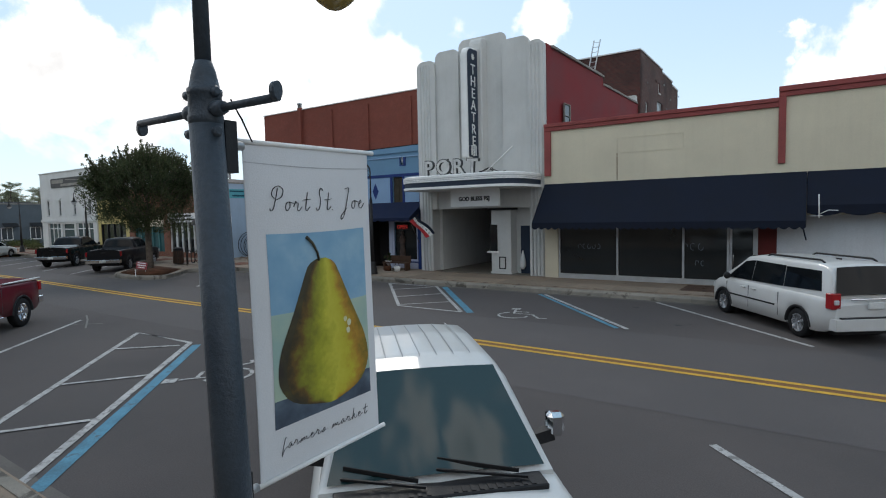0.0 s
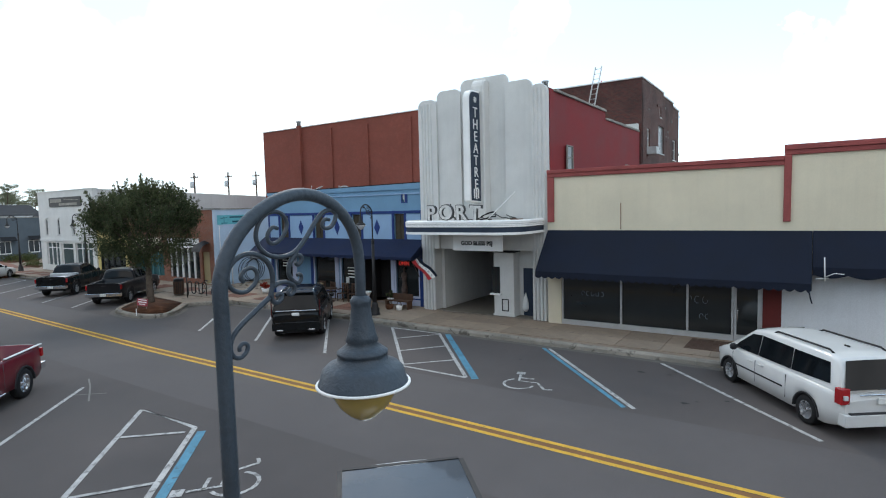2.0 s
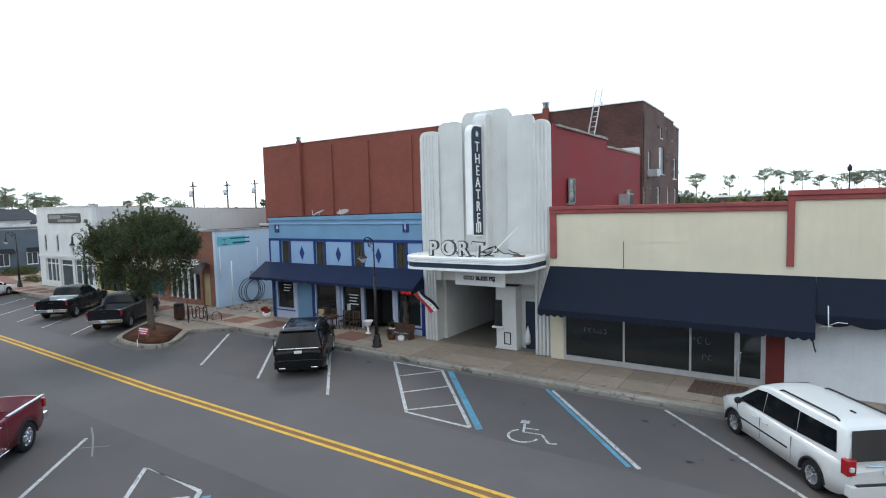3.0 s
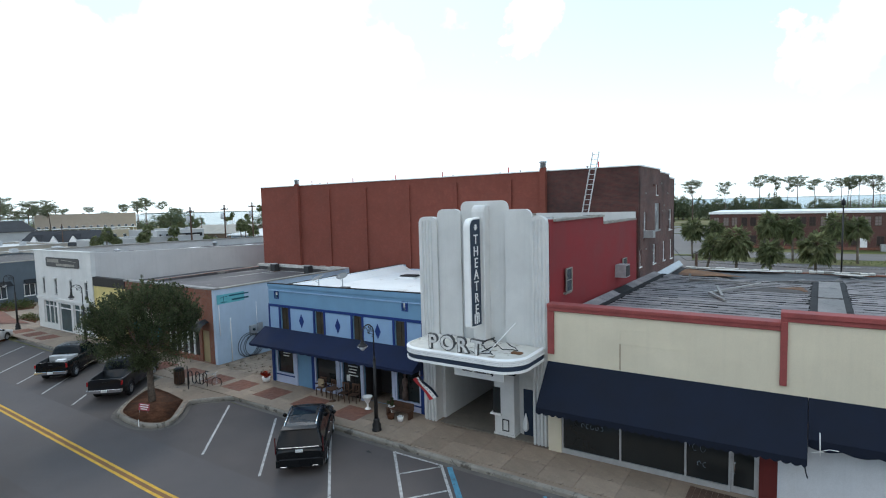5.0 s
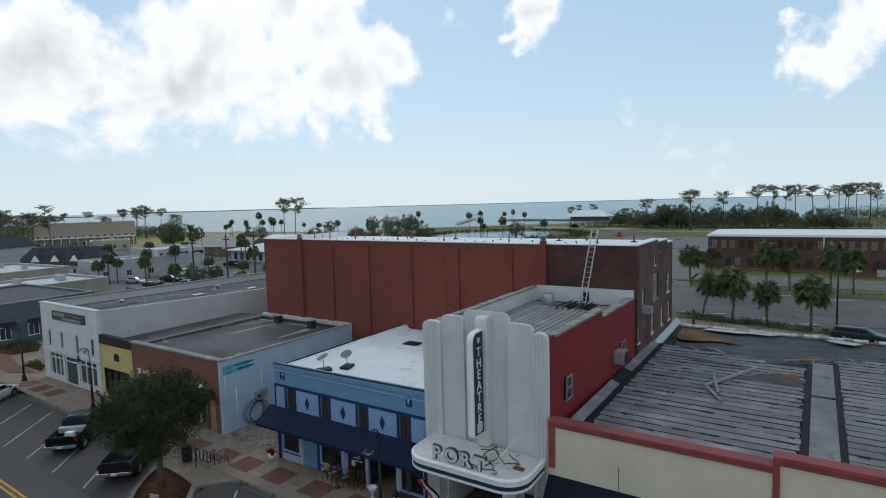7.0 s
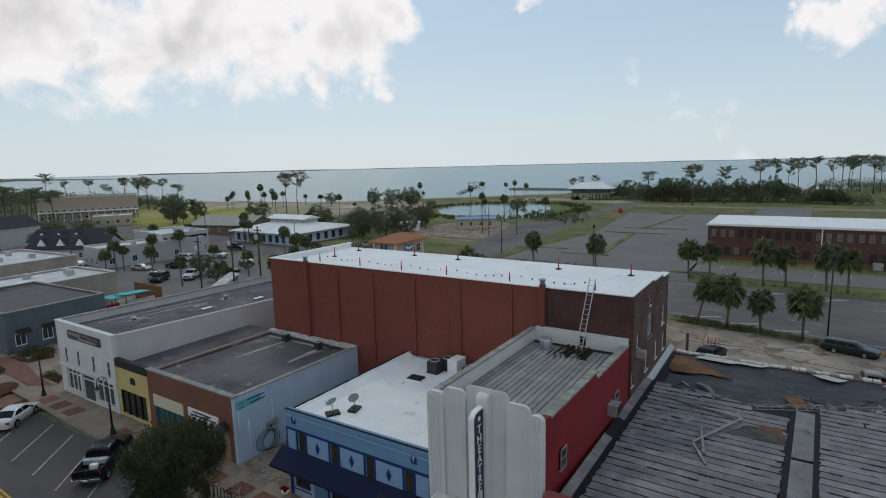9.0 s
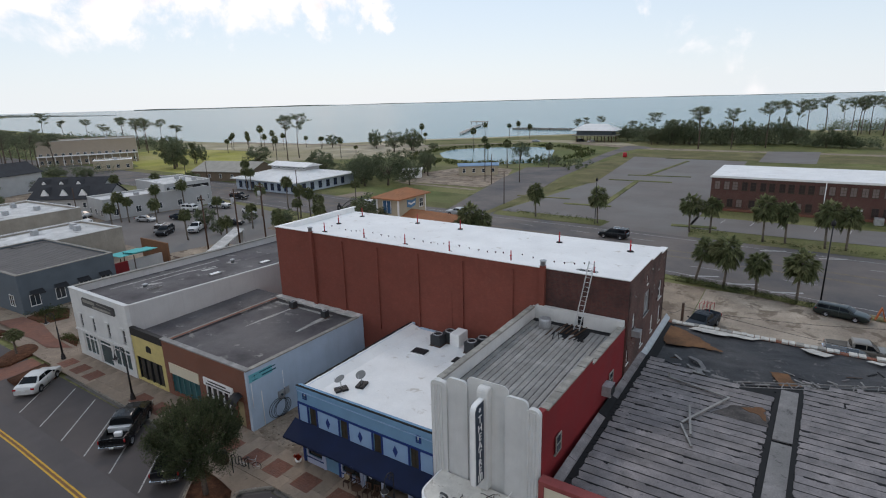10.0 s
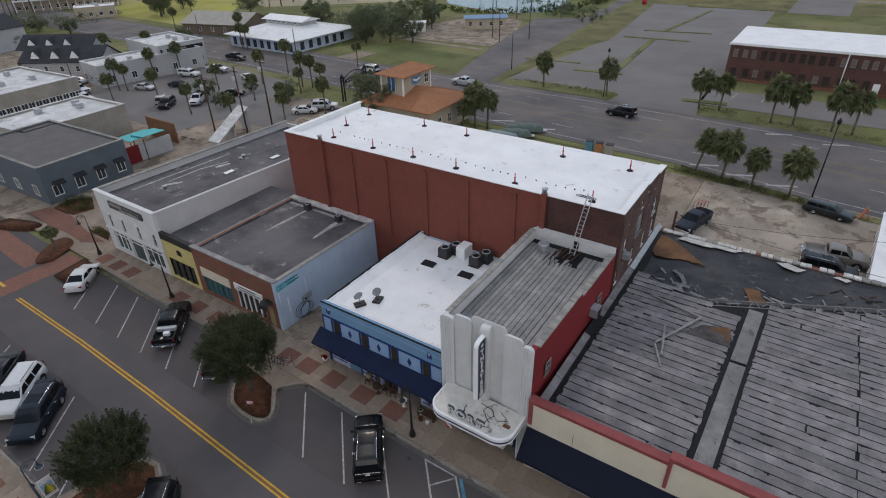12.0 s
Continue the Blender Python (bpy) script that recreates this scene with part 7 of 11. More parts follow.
# ---- street furniture ----
def lamp_post(at, detailed):
    """A shepherd's crook lamp with scrolls; the arm reaches out along +y."""
    t = thing("street_lamp", "grey-blue crook lamp post with scrollwork and an amber bowl" if detailed else "dark crook street lamp with a bell shade", "street lamp", at, group="" if detailed else "far street lamps")
    body, sides = (POST, 20) if detailed else (DARK_POST, 10)
    part("base", Mesh().lathe([(0.24, 0), (0.24, 0.08), (0.2, 0.12), (0.21, 0.3), (0.15, 0.42), (0.16, 0.5), (0.115, 0.6)], sides=sides), body, t)
    shaft = Mesh().lathe([(0.080 if detailed else 0.10, 0.58), (0.076, 2.0), (0.067, 3.36)], sides=sides)
    if detailed:
        # the shaft leans a little towards its foot
        shaft.v = [(x + 0.021 * (3.36 - z), y + 0.014 * (3.36 - z), z) for x, y, z in shaft.v]
    part("lower_shaft", shaft, body, t)
    part("collar", Mesh().lathe([(0.066, 3.34), (0.071, 3.36), (0.071, 3.375), (0.067, 3.385), (0.065, 3.46), (0.069, 3.465), (0.069, 3.485), (0.061, 3.49), (0.052, 3.535), (0.047, 3.56), (0.034, 3.60)], sides=sides), body, t)
    # crook
    ARM = 0.772
    arch = round_off([(0.0, 4.70), (-0.004, 4.82), (0.026, 4.92), (0.11, 5.035), (0.244, 5.122), (0.36, 5.160), (0.475, 5.162), (0.596, 5.125), (0.705, 5.038), (0.762, 4.925), (0.776, 4.80), (ARM, 4.62)])
    path = [(0, 0, 3.56), (0, 0, 4.2)] + [(0, y, z) for y, z in arch]
    rad = [0.033, 0.031] + [0.030 - 0.004 * k / len(arch) for k in range(len(arch))]
    part("crook", Mesh().tube(path, rad, 14 if detailed else 8), body, t)
    shade = part("shade", Mesh().lathe([(0.034, 4.665), (0.040, 4.66), (0.0517, 4.645), (0.053, 4.6294), (0.0495, 4.6182), (0.0485, 4.6076), (0.055, 4.545), (0.0726, 4.471), (0.0825, 4.4392), (0.0726, 4.4286), (0.1045, 4.4021), (0.1265, 4.3862), (0.1265, 4.3703), (0.1155, 4.365), (0.1265, 4.3544), (0.1265, 4.3385), (0.176, 4.3226), (0.2035, 4.2961), (0.22, 4.2378), (0.2288, 4.2251), (0.22, 4.2219)], (0, ARM, 0), 32 if detailed else 12, cap=False), body, t)
    part("rim", Mesh().lathe([(0.2253, 4.2293), (0.2373, 4.2272), (0.2373, 4.2187), (0.2233, 4.2166)], (0, ARM, 0), 32 if detailed else 12, cap=False), WHITE, shade)
    part("bowl", Mesh().lathe([(0.1705, 4.2272), (0.166, 4.195), (0.152, 4.155), (0.124, 4.11), (0.085, 4.07), (0.045, 4.042), (0.015, 4.031), (0.0011, 4.029)], (0, ARM, 0), 28 if detailed else 10, cap=False), AMBER if detailed else LENS, shade)
    # wrought scrolls in the crook's plane: reach from the post, height
    SCROLLS = (
        [(0.221, 4.735), (0.153, 4.693), (0.089, 4.655), (0.042, 4.615), (0.028, 4.573), (0.036, 4.534), (0.07, 4.518), (0.102, 4.537), (0.11, 4.564), (0.09, 4.578), (0.067, 4.565), (0.07, 4.548)],
        [(0.228, 4.739), (0.248, 4.804), (0.234, 4.876), (0.177, 4.922), (0.105, 4.927), (0.049, 4.893), (0.027, 4.845), (0.043, 4.793), (0.106, 4.77), (0.16, 4.801), (0.173, 4.845), (0.147, 4.871), (0.107, 4.862), (0.087, 4.833), (0.104, 4.816)],
        [(0.627, 5.070), (0.594, 5.096), (0.537, 5.081), (0.495, 5.042), (0.438, 4.973), (0.372, 4.911), (0.299, 4.896), (0.231, 4.907), (0.183, 4.944), (0.167, 4.997), (0.192, 5.058), (0.242, 5.09), (0.305, 5.086), (0.336, 5.041), (0.316, 4.989), (0.268, 4.954), (0.23, 4.962), (0.225, 4.998), (0.256, 5.028), (0.282, 5.018)],
        [(0.627, 5.070), (0.613, 5.036), (0.589, 5.011), (0.547, 5.004), (0.529, 5.026), (0.552, 5.052), (0.580, 5.045)],
        [(0.377, 4.912), (0.341, 4.879), (0.326, 4.832), (0.341, 4.796), (0.377, 4.773), (0.40, 4.793), (0.395, 4.816), (0.374, 4.812)],
        [(0.335, 4.869), (0.364, 4.898), (0.401, 4.898), (0.405, 4.871), (0.379, 4.852), (0.368, 4.868)],
        [(0.242, 4.779), (0.274, 4.792), (0.321, 4.789), (0.357, 4.77), (0.358, 4.743), (0.33, 4.727), (0.319, 4.746), (0.337, 4.758)],
        [(0.233, 4.746), (0.238, 4.715), (0.27, 4.706), (0.292, 4.733), (0.277, 4.749), (0.258, 4.736)])
    for pts in SCROLLS:
        pts = round_off(pts, 2 if detailed else 1)
        part("scroll", Mesh().tube([(0, y, z) for y, z in pts], [0.0115 - 0.0035 * k / len(pts) for k in range(len(pts))] if detailed else 0.014, 7 if detailed else 4), body, t)
    return t


lamp_at = pose(-1.887, 1.487, 0.06)
near_lamp = lamp_post(lamp_at, True)
# side arms and their clamps
for sx, reach, hook in ((1, 0.44, 1), (-1, 0.50, -1)):
    a = part("flag_arm", Mesh().tube([(sx * 0.055, 0.0, 3.40), (sx * reach, 0.01 * sx, 3.40)], 0.016, 10), POST, near_lamp)
    z = 3.40
    m = Mesh()
    m.rings([[(sx * reach + 0.014 * q, 0.021 * math.cos(a_), z + 0.022 * hook + 0.034 * math.sin(a_)) for a_ in [2 * math.pi * j / 14 for j in range(14)]] for q in (-1, 1)])
    part("hook_plate", m, POST, a)
    part("clamp", Mesh().lathe([(0.03, 0.05), (0.034, 0.09), (0.026, 0.125)], (0, 0, 3.40), 10, "x") if sx > 0 else Mesh().lathe([(0.03, -0.06), (0.038, -0.1), (0.028, -0.13)], (0, 0, 3.40), 10, "x"), POST, a)
for z, yy in ((3.31, 0), (3.47, 0)):
    part("bolt_lug", Mesh().lathe([(0.02, 0.06), (0.024, 0.088), (0.014, 0.10)], (-0.01, 0, z), 8, "x"), POST, near_lamp)
    part("bolt_lug", Mesh().lathe([(0.02, -0.10), (0.02, -0.06)], (0, -0.02, z), 8, "x"), POST, near_lamp)
for z in (3.27, 1.72):
    br = part("banner_bracket", Mesh().box(-0.03, 0.03, 0.068, 0.125, z - 0.12, z + 0.10), PLASTIC, near_lamp)
    part("bracket_nut", Mesh().lathe([(0.02, 0.12), (0.02, 0.17)], (0.0, 0, z), 8, "y"), METAL, br)
part("strap", Mesh().lathe([(0.079, 1.70), (0.082, 1.705), (0.082, 1.725), (0.079, 1.73)], sides=20, cap=False), METAL, near_lamp)
part("wire", Mesh().tube([(0.03, 0.1, 3.46), (0.045, 0.14, 3.38), (0.03, 0.2, 3.29)], 0.004, 5), BLACK, near_lamp)
for x, y in ((-16.75, 19.5), (-46.85, 20.2), (-61.4, 20.75)):
    if x > -20:
        far_lamp = lamp_post(pose(x, y, PAV, 0, 0, 180), False)
    else:
        copy_thing(far_lamp, pose(x, y, PAV, 0, 0, 180))

# pale sealant runs on the two felt roofs
SEALANT = material("roof_sealant", (0.42, 0.41, 0.385), 0.8, vary=0.25, scale=1.5, fine=14, grain=0.15, tint=(0.27, 0.265, 0.25))


def LAW_TOP(x, y):
    return 5.06 - (y - 22.95) * 0.008


def CORNER_TOP(x, y):
    return 6.76 - (y - 22.85) * 0.0149 if x < -55.6 else 7.16 - (y - 22.85) * 0.0242


def sealant(parent, path, wide, lift):
    m = Mesh()
    for k, ((ax, ay), (bx, by)) in enumerate(zip(path, path[1:])):
        d = Vector((bx - ax, by - ay, 0)).normalized()
        s = Vector((-d.y, d.x, 0))
        n = 8
        rows = []
        for j in range(n + 1):
            f = j / n
            w = wide * (0.35 + 0.65 * abs(math.sin(2.1 * (k + f) + ax))) * (1.15 - 0.6 * (k + f) / len(path)) * (1 + 0.4 * noise.noise((ax, k + f * 3, 1)))
            c = Vector((ax + (bx - ax) * f, ay + (by - ay) * f, lift(ax + (bx - ax) * f, ay + (by - ay) * f)))
            rows.append([c - s * w, c + s * w])
        m.rings(rows, close=False)
    part("sealant_run", m, SEALANT, parent)


for pts, wide in (([(-41.6, 34.4), (-41.7, 32.1), (-41.8, 28.9)], 0.24), ([(-36.9, 34.2), (-36.6, 30.4)], 0.24), ([(-44.6, 34.9), (-36.5, 34.9)], 0.22)):
    sealant(lroof, pts, wide, LAW_TOP)
for pts, wide in (([(-57.1, 36.6), (-58.0, 33.3), (-57.9, 29.1)], 0.14), ([(-56.4, 36.4), (-56.9, 34.6)], 0.32), ([(-56.4, 29.9), (-57.4, 28.3)], 0.30), ([(-59.3, 25.5), (-59.2, 38.5)], 0.10)):
    sealant(croof, pts, wide, CORNER_TOP)

# banner on the near lamp
BX, BY = -1.885, 1.487
banner = thing("street_banner", "white vinyl street banner with a painted pear and script", "banner")


def banner_point(u, v, lift=0.0):
    """u from the post outward 0 to 1, v from the top down 0 to 1: a slightly billowing sheet."""
    belly = 0.05 * math.sin(math.pi * v) * math.sin(math.pi * u) + 0.02 * math.sin(u * 5 + v * 3) * v
    sag = -0.012 * math.sin(math.pi * u)
    x = BX - 0.045 + 0.055 * u + belly * 0.6 + lift
    y = BY + 0.2 + 0.775 * u + 0.02 * v
    z = 3.365 + 0.005 * u - (1.63 - 0.03 * u) * v + sag * (1 - v)
    return (x, y, z)


def banner_patch(u0, u1, v0, v1, lift, nu=8, nv=12):
    m = Mesh()
    m.rings([[banner_point(u0 + (u1 - u0) * i / nu, v0 + (v1 - v0) * j / nv, lift) for i in range(nu + 1)] for j in range(nv + 1)], close=False)
    return m


sheet_m = banner_patch(0, 1, 0, 1, 0.0, 16, 24)
sheet_m.rings([[banner_point(i / 16, j / 24, -0.004) for i in range(17)] for j in range(25)], close=False)
part("sheet", sheet_m, VINYL, banner)
for v, name in ((0.004, "top_pole"), (0.992, "bottom_pole")):
    a, b = Vector(banner_point(0, v)), Vector(banner_point(1, v))
    d = (b - a).normalized()
    part(name, Mesh().tube([a - d * 0.1 + Vector((-0.002, 0, 0)), b + d * 0.045 + Vector((-0.002, 0, 0))], 0.0125, 10), WHITE, banner)
part("hem", banner_patch(0.0, 1.0, 0.058, 0.061, 0.0015, 10, 1), material("hem_stitch", (0.45, 0.46, 0.48), 0.8), banner)


def paint(name, stops, scale=6.0, detail=5.0):
    """Brushed colours through a ramp on noise, as on the printed painting."""
    m = bpy.data.materials.new(name)
    m.use_nodes = True
    nt = m.node_tree
    no = nt.nodes.new("ShaderNodeTexNoise")
    no.inputs["Scale"].default_value, no.inputs["Detail"].default_value = scale, detail
    tc = nt.nodes.new("ShaderNodeTexCoord")
    nt.links.new(tc.outputs["Object"], no.inputs["Vector"])
    rp = nt.nodes.new("ShaderNodeValToRGB")
    while len(rp.color_ramp.elements) < len(stops):
        rp.color_ramp.elements.new(0.5)
    for e, (p, c) in zip(rp.color_ramp.elements, stops):
        e.position, e.color = p, (*c, 1)
    nt.links.new(no.outputs[0], rp.inputs[0])
    nt.links.new(rp.outputs[0], nt.nodes["Principled BSDF"].inputs["Base Color"])
    nt.nodes["Principled BSDF"].inputs["Roughness"].default_value = 0.55
    return m


PU0, PU1, PV0, PV1 = 0.115, 0.93, 0.262, 0.845
picture = part("picture", banner_patch(PU0, PU1, PV0, 0.50, 0.002), paint("painted_sky", [(0.3, (0.16, 0.33, 0.50)), (0.55, (0.22, 0.40, 0.55)), (0.75, (0.33, 0.50, 0.60))], 5), banner, "painted pear on a blue and green ground")
part("pale_ground", banner_patch(PU0, PU1, 0.50, 0.76, 0.002), paint("painted_green", [(0.3, (0.30, 0.44, 0.40)), (0.6, (0.42, 0.52, 0.40)), (0.8, (0.30, 0.46, 0.48))], 4), picture)
part("dark_ground", banner_patch(PU0, PU1, 0.76, PV1, 0.002), paint("painted_shadow", [(0.3, (0.03, 0.045, 0.07)), (0.55, (0.07, 0.10, 0.14)), (0.75, (0.16, 0.22, 0.26))], 7), picture)


def pear_outline():
    """Half-widths of the pear down its height."""
    return round_off([(0.0, 0.02), (0.03, 0.09), (0.10, 0.125), (0.22, 0.175), (0.34, 0.225), (0.46, 0.28), (0.58, 0.33), (0.70, 0.355), (0.80, 0.35), (0.90, 0.29), (0.96, 0.19), (1.0, 0.03)], 1)


def pear_patch(lift, u_mid, v0, v1, side=(-1, 1), grow=1.0, lean=0.10):
    m = Mesh()
    rows = []
    for t, w in pear_outline():
        v = v0 + (v1 - v0) * t
        mid = u_mid + lean * (t - 0.3)
        rows.append([banner_point(mid + (side[0] + (side[1] - side[0]) * k / 8) * w * grow, v, lift) for k in range(9)])
    m.rings(rows, close=False)
    return m


PEAR_C = paint("pear_shadow", [(0.3, (0.025, 0.02, 0.015)), (0.6, (0.06, 0.05, 0.02)), (0.8, (0.10, 0.09, 0.02))], 9, 6)


def pear_paint(name, u_mid, lean):
    """Brushed paint that runs from olive over yellow to russet across the pear."""
    prof = pear_outline()
    mids = [(t, u_mid + lean * (t - 0.3), w) for t, w in prof]
    lo, hi = min(m - w for t, m, w in mids), max(m + w for t, m, w in mids)
    m = bpy.data.materials.new(name)
    m.use_nodes = True
    nt = m.node_tree

    def calc(op, a, b):
        n = nt.nodes.new("ShaderNodeMath")
        n.operation = op
        for i, v in enumerate((a, b)):
            if isinstance(v, (int, float)):
                n.inputs[i].default_value = v
            else:
                nt.links.new(v, n.inputs[i])
        return n.outputs[0]

    tc = nt.nodes.new("ShaderNodeTexCoord")
    sep = nt.nodes.new("ShaderNodeSeparateXYZ")
    nt.links.new(tc.outputs["Generated"], sep.inputs[0])
    down = calc("SUBTRACT", 1.0, sep.outputs[2])
    half = nt.nodes.new("ShaderNodeValToRGB")
    while len(half.color_ramp.elements) < len(prof):
        half.color_ramp.elements.new(0.5)
    for e, (t, w) in zip(half.color_ramp.elements, prof):
        e.position, e.color = t, (max(w, 0.06),) * 3 + (1,)
    nt.links.new(down, half.inputs[0])
    u = calc("ADD", calc("MULTIPLY", sep.outputs[1], hi - lo), lo)
    mid = calc("ADD", calc("MULTIPLY", down, lean), u_mid - 0.3 * lean)
    across = calc("DIVIDE", calc("SUBTRACT", u, mid), half.outputs[0])
    value = calc("ADD", calc("MULTIPLY", across, 0.5), 0.5)
    for sc, amount in ((9.0, 0.42), (34.0, 0.20)):
        no = nt.nodes.new("ShaderNodeTexNoise")
        no.inputs["Scale"].default_value, no.inputs["Detail"].default_value = sc, 5
        nt.links.new(tc.outputs["Object"], no.inputs["Vector"])
        value = calc("ADD", value, calc("MULTIPLY", calc("SUBTRACT", no.outputs[0], 0.5), amount))
    rp = nt.nodes.new("ShaderNodeValToRGB")
    stops = [(0.0, (0.05, 0.035, 0.012)), (0.10, (0.13, 0.075, 0.012)), (0.22, (0.20, 0.20, 0.016)), (0.38, (0.34, 0.34, 0.022)), (0.56, (0.54, 0.50, 0.05)), (0.72, (0.48, 0.42, 0.03)), (0.86, (0.40, 0.21, 0.02)), (1.0, (0.17, 0.13, 0.014))]
    while len(rp.color_ramp.elements) < len(stops):
        rp.color_ramp.elements.new(0.5)
    for e, (t, c) in zip(rp.color_ramp.elements, stops):
        e.position, e.color = t, (*c, 1)
    nt.links.new(value, rp.inputs[0])
    nt.links.new(rp.outputs[0], nt.nodes["Principled BSDF"].inputs["Base Color"])
    nt.nodes["Principled BSDF"].inputs["Roughness"].default_value = 0.55
    return m


part("pear_shade", pear_patch(0.0035, 0.515, 0.345, 0.82, (-1.10, -0.2), lean=0.05), PEAR_C, picture)
part("pear_body", pear_patch(0.005, 0.54, 0.345, 0.825, lean=0.05), pear_paint("pear_skin", 0.54, 0.05), picture)
m = Mesh()
for du, dv, r in ((0.70, 0.56, 0.016), (0.735, 0.575, 0.02), (0.725, 0.60, 0.018)):
    m.poly([banner_point(du + r * math.cos(k * 0.7) * (1 + 0.3 * noise.noise((k, du, 0))), dv + r * 0.6 * math.sin(k * 0.7), 0.008) for k in range(9)])
part("pear_highlight", m, paint("pear_glint", [(0.3, (0.55, 0.55, 0.30)), (0.7, (0.75, 0.77, 0.62))], 20), picture)
m = Mesh()
m.tube([banner_point(0.485, 0.352, 0.008), banner_point(0.475, 0.325, 0.008), banner_point(0.44, 0.295, 0.008), banner_point(0.395, 0.275, 0.008)], [0.006, 0.006, 0.007, 0.009], 5)
part("pear_stalk", m, PEAR_C, picture)
INK = material("banner_ink", (0.02, 0.02, 0.028), 0.7)
# handwriting on the sheet, drawn as pen strokes in letter cells
STROKES = {
    "P": [[(0.42, 1.0), (0.34, 0.5), (0.22, 0.05), (0.02, 0.0), (0.0, 0.12)], [(0.25, 0.55), (0.0, 0.7), (0.12, 1.0), (0.5, 1.12), (0.86, 0.95), (0.78, 0.62), (0.42, 0.5)]],
    "o": [[(0.5, 0.42), (0.2, 0.35), (0.12, 0.12), (0.35, 0.0), (0.62, 0.15), (0.62, 0.36), (0.45, 0.43), (1.0, 0.35)]],
    "r": [[(0.05, 0.2), (0.28, 0.48), (0.30, 0.36), (0.58, 0.38), (0.46, 0.06), (0.62, 0.0), (1.0, 0.2)]],
    "t": [[(0.62, 0.85), (0.4, 0.1), (0.55, 0.0), (0.95, 0.2)], [(0.1, 0.5), (1.0, 0.55)]],
    "S": [[(0.85, 0.95), (0.55, 1.1), (0.35, 0.85), (0.6, 0.5), (0.45, 0.1), (0.15, 0.0), (0.0, 0.15)]],
    ".": [[(0.2, 0.02), (0.32, 0.05)]],
    "J": [[(0.3, 1.0), (0.7, 1.1), (0.62, 0.6), (0.4, -0.3), (0.1, -0.5), (0.05, -0.3), (0.6, 0.05)]],
    "e": [[(0.15, 0.2), (0.6, 0.3), (0.45, 0.45), (0.2, 0.3), (0.25, 0.05), (0.6, 0.0), (1.0, 0.25)]],
    "f": [[(0.75, 0.85), (0.55, 0.95), (0.4, 0.5), (0.2, -0.4), (0.4, -0.3), (0.5, 0.05), (1.0, 0.2)]],
    "a": [[(0.62, 0.4), (0.25, 0.4), (0.12, 0.12), (0.35, 0.0), (0.6, 0.35), (0.62, 0.05), (1.0, 0.15)]],
    "m": [[(0.05, 0.0), (0.15, 0.4), (0.2, 0.02), (0.38, 0.4), (0.45, 0.02), (0.65, 0.4), (0.7, 0.02), (1.0, 0.15)]],
    "s": [[(0.1, 0.05), (0.45, 0.45), (0.55, 0.2), (0.35, 0.0), (0.15, 0.05), (1.0, 0.2)]],
    "k": [[(0.3, 0.9), (0.15, 0.0)], [(0.2, 0.25), (0.55, 0.45), (0.35, 0.22), (0.7, 0.0), (1.0, 0.2)]],
}


def handwriting(text, u0, v0, cell_u, cell_v, rise, thick):
    u = u0
    for n, ch in enumerate(text):
        if ch == " ":
            u += cell_u * 0.7
            continue
        wide = cell_u * (1.5 if ch in "PmJ" else 0.6 if ch == "." else 1.0)
        for pts in STROKES[ch]:
            fine = []
            for a, b in zip(pts, pts[1:]):
                fine += [(a[0] + (b[0] - a[0]) * q / 3, a[1] + (b[1] - a[1]) * q / 3) for q in range(3)]
            fine.append(pts[-1])
            sm = [fine[0]] + [tuple((fine[k - 1][c] + 2 * fine[k][c] + fine[k + 1][c]) / 4 for c in (0, 1)) for k in range(1, len(fine) - 1)] + [fine[-1]]
            path = [banner_point(u + (p + 0.22 * q) * wide, v0 - q * cell_v - rise * (u - u0), 0.004) for p, q in sm]
            part("pen_stroke", Mesh().tube(path, thick, 4), INK, banner)
        u += wide


handwriting("Port St. Joe", 0.15, 0.195, 0.066, 0.068, 0.0, 0.0022)
handwriting("farmers market", 0.15, 0.918, 0.050, 0.042, 0.0, 0.0016)


# a second lamp with its banner, further along the near pavement
copy_thing(near_lamp, pose(-32.2, 2.2, 0.06))
copy_thing(banner, pose(-32.2 + 1.887, 2.2 - 1.487, 0.0) @ banner.matrix_world)
# ---- vehicles ----
def along(keys, x):
    """Straight-line interpolation through (x, value) pairs."""
    if x <= keys[0][0]:
        return keys[0][1]
    for (a, va), (b, vb) in zip(keys, keys[1:]):
        if x <= b:
            return va + (vb - va) * (x - a) / (b - a) if b > a else vb
    return keys[-1][1]


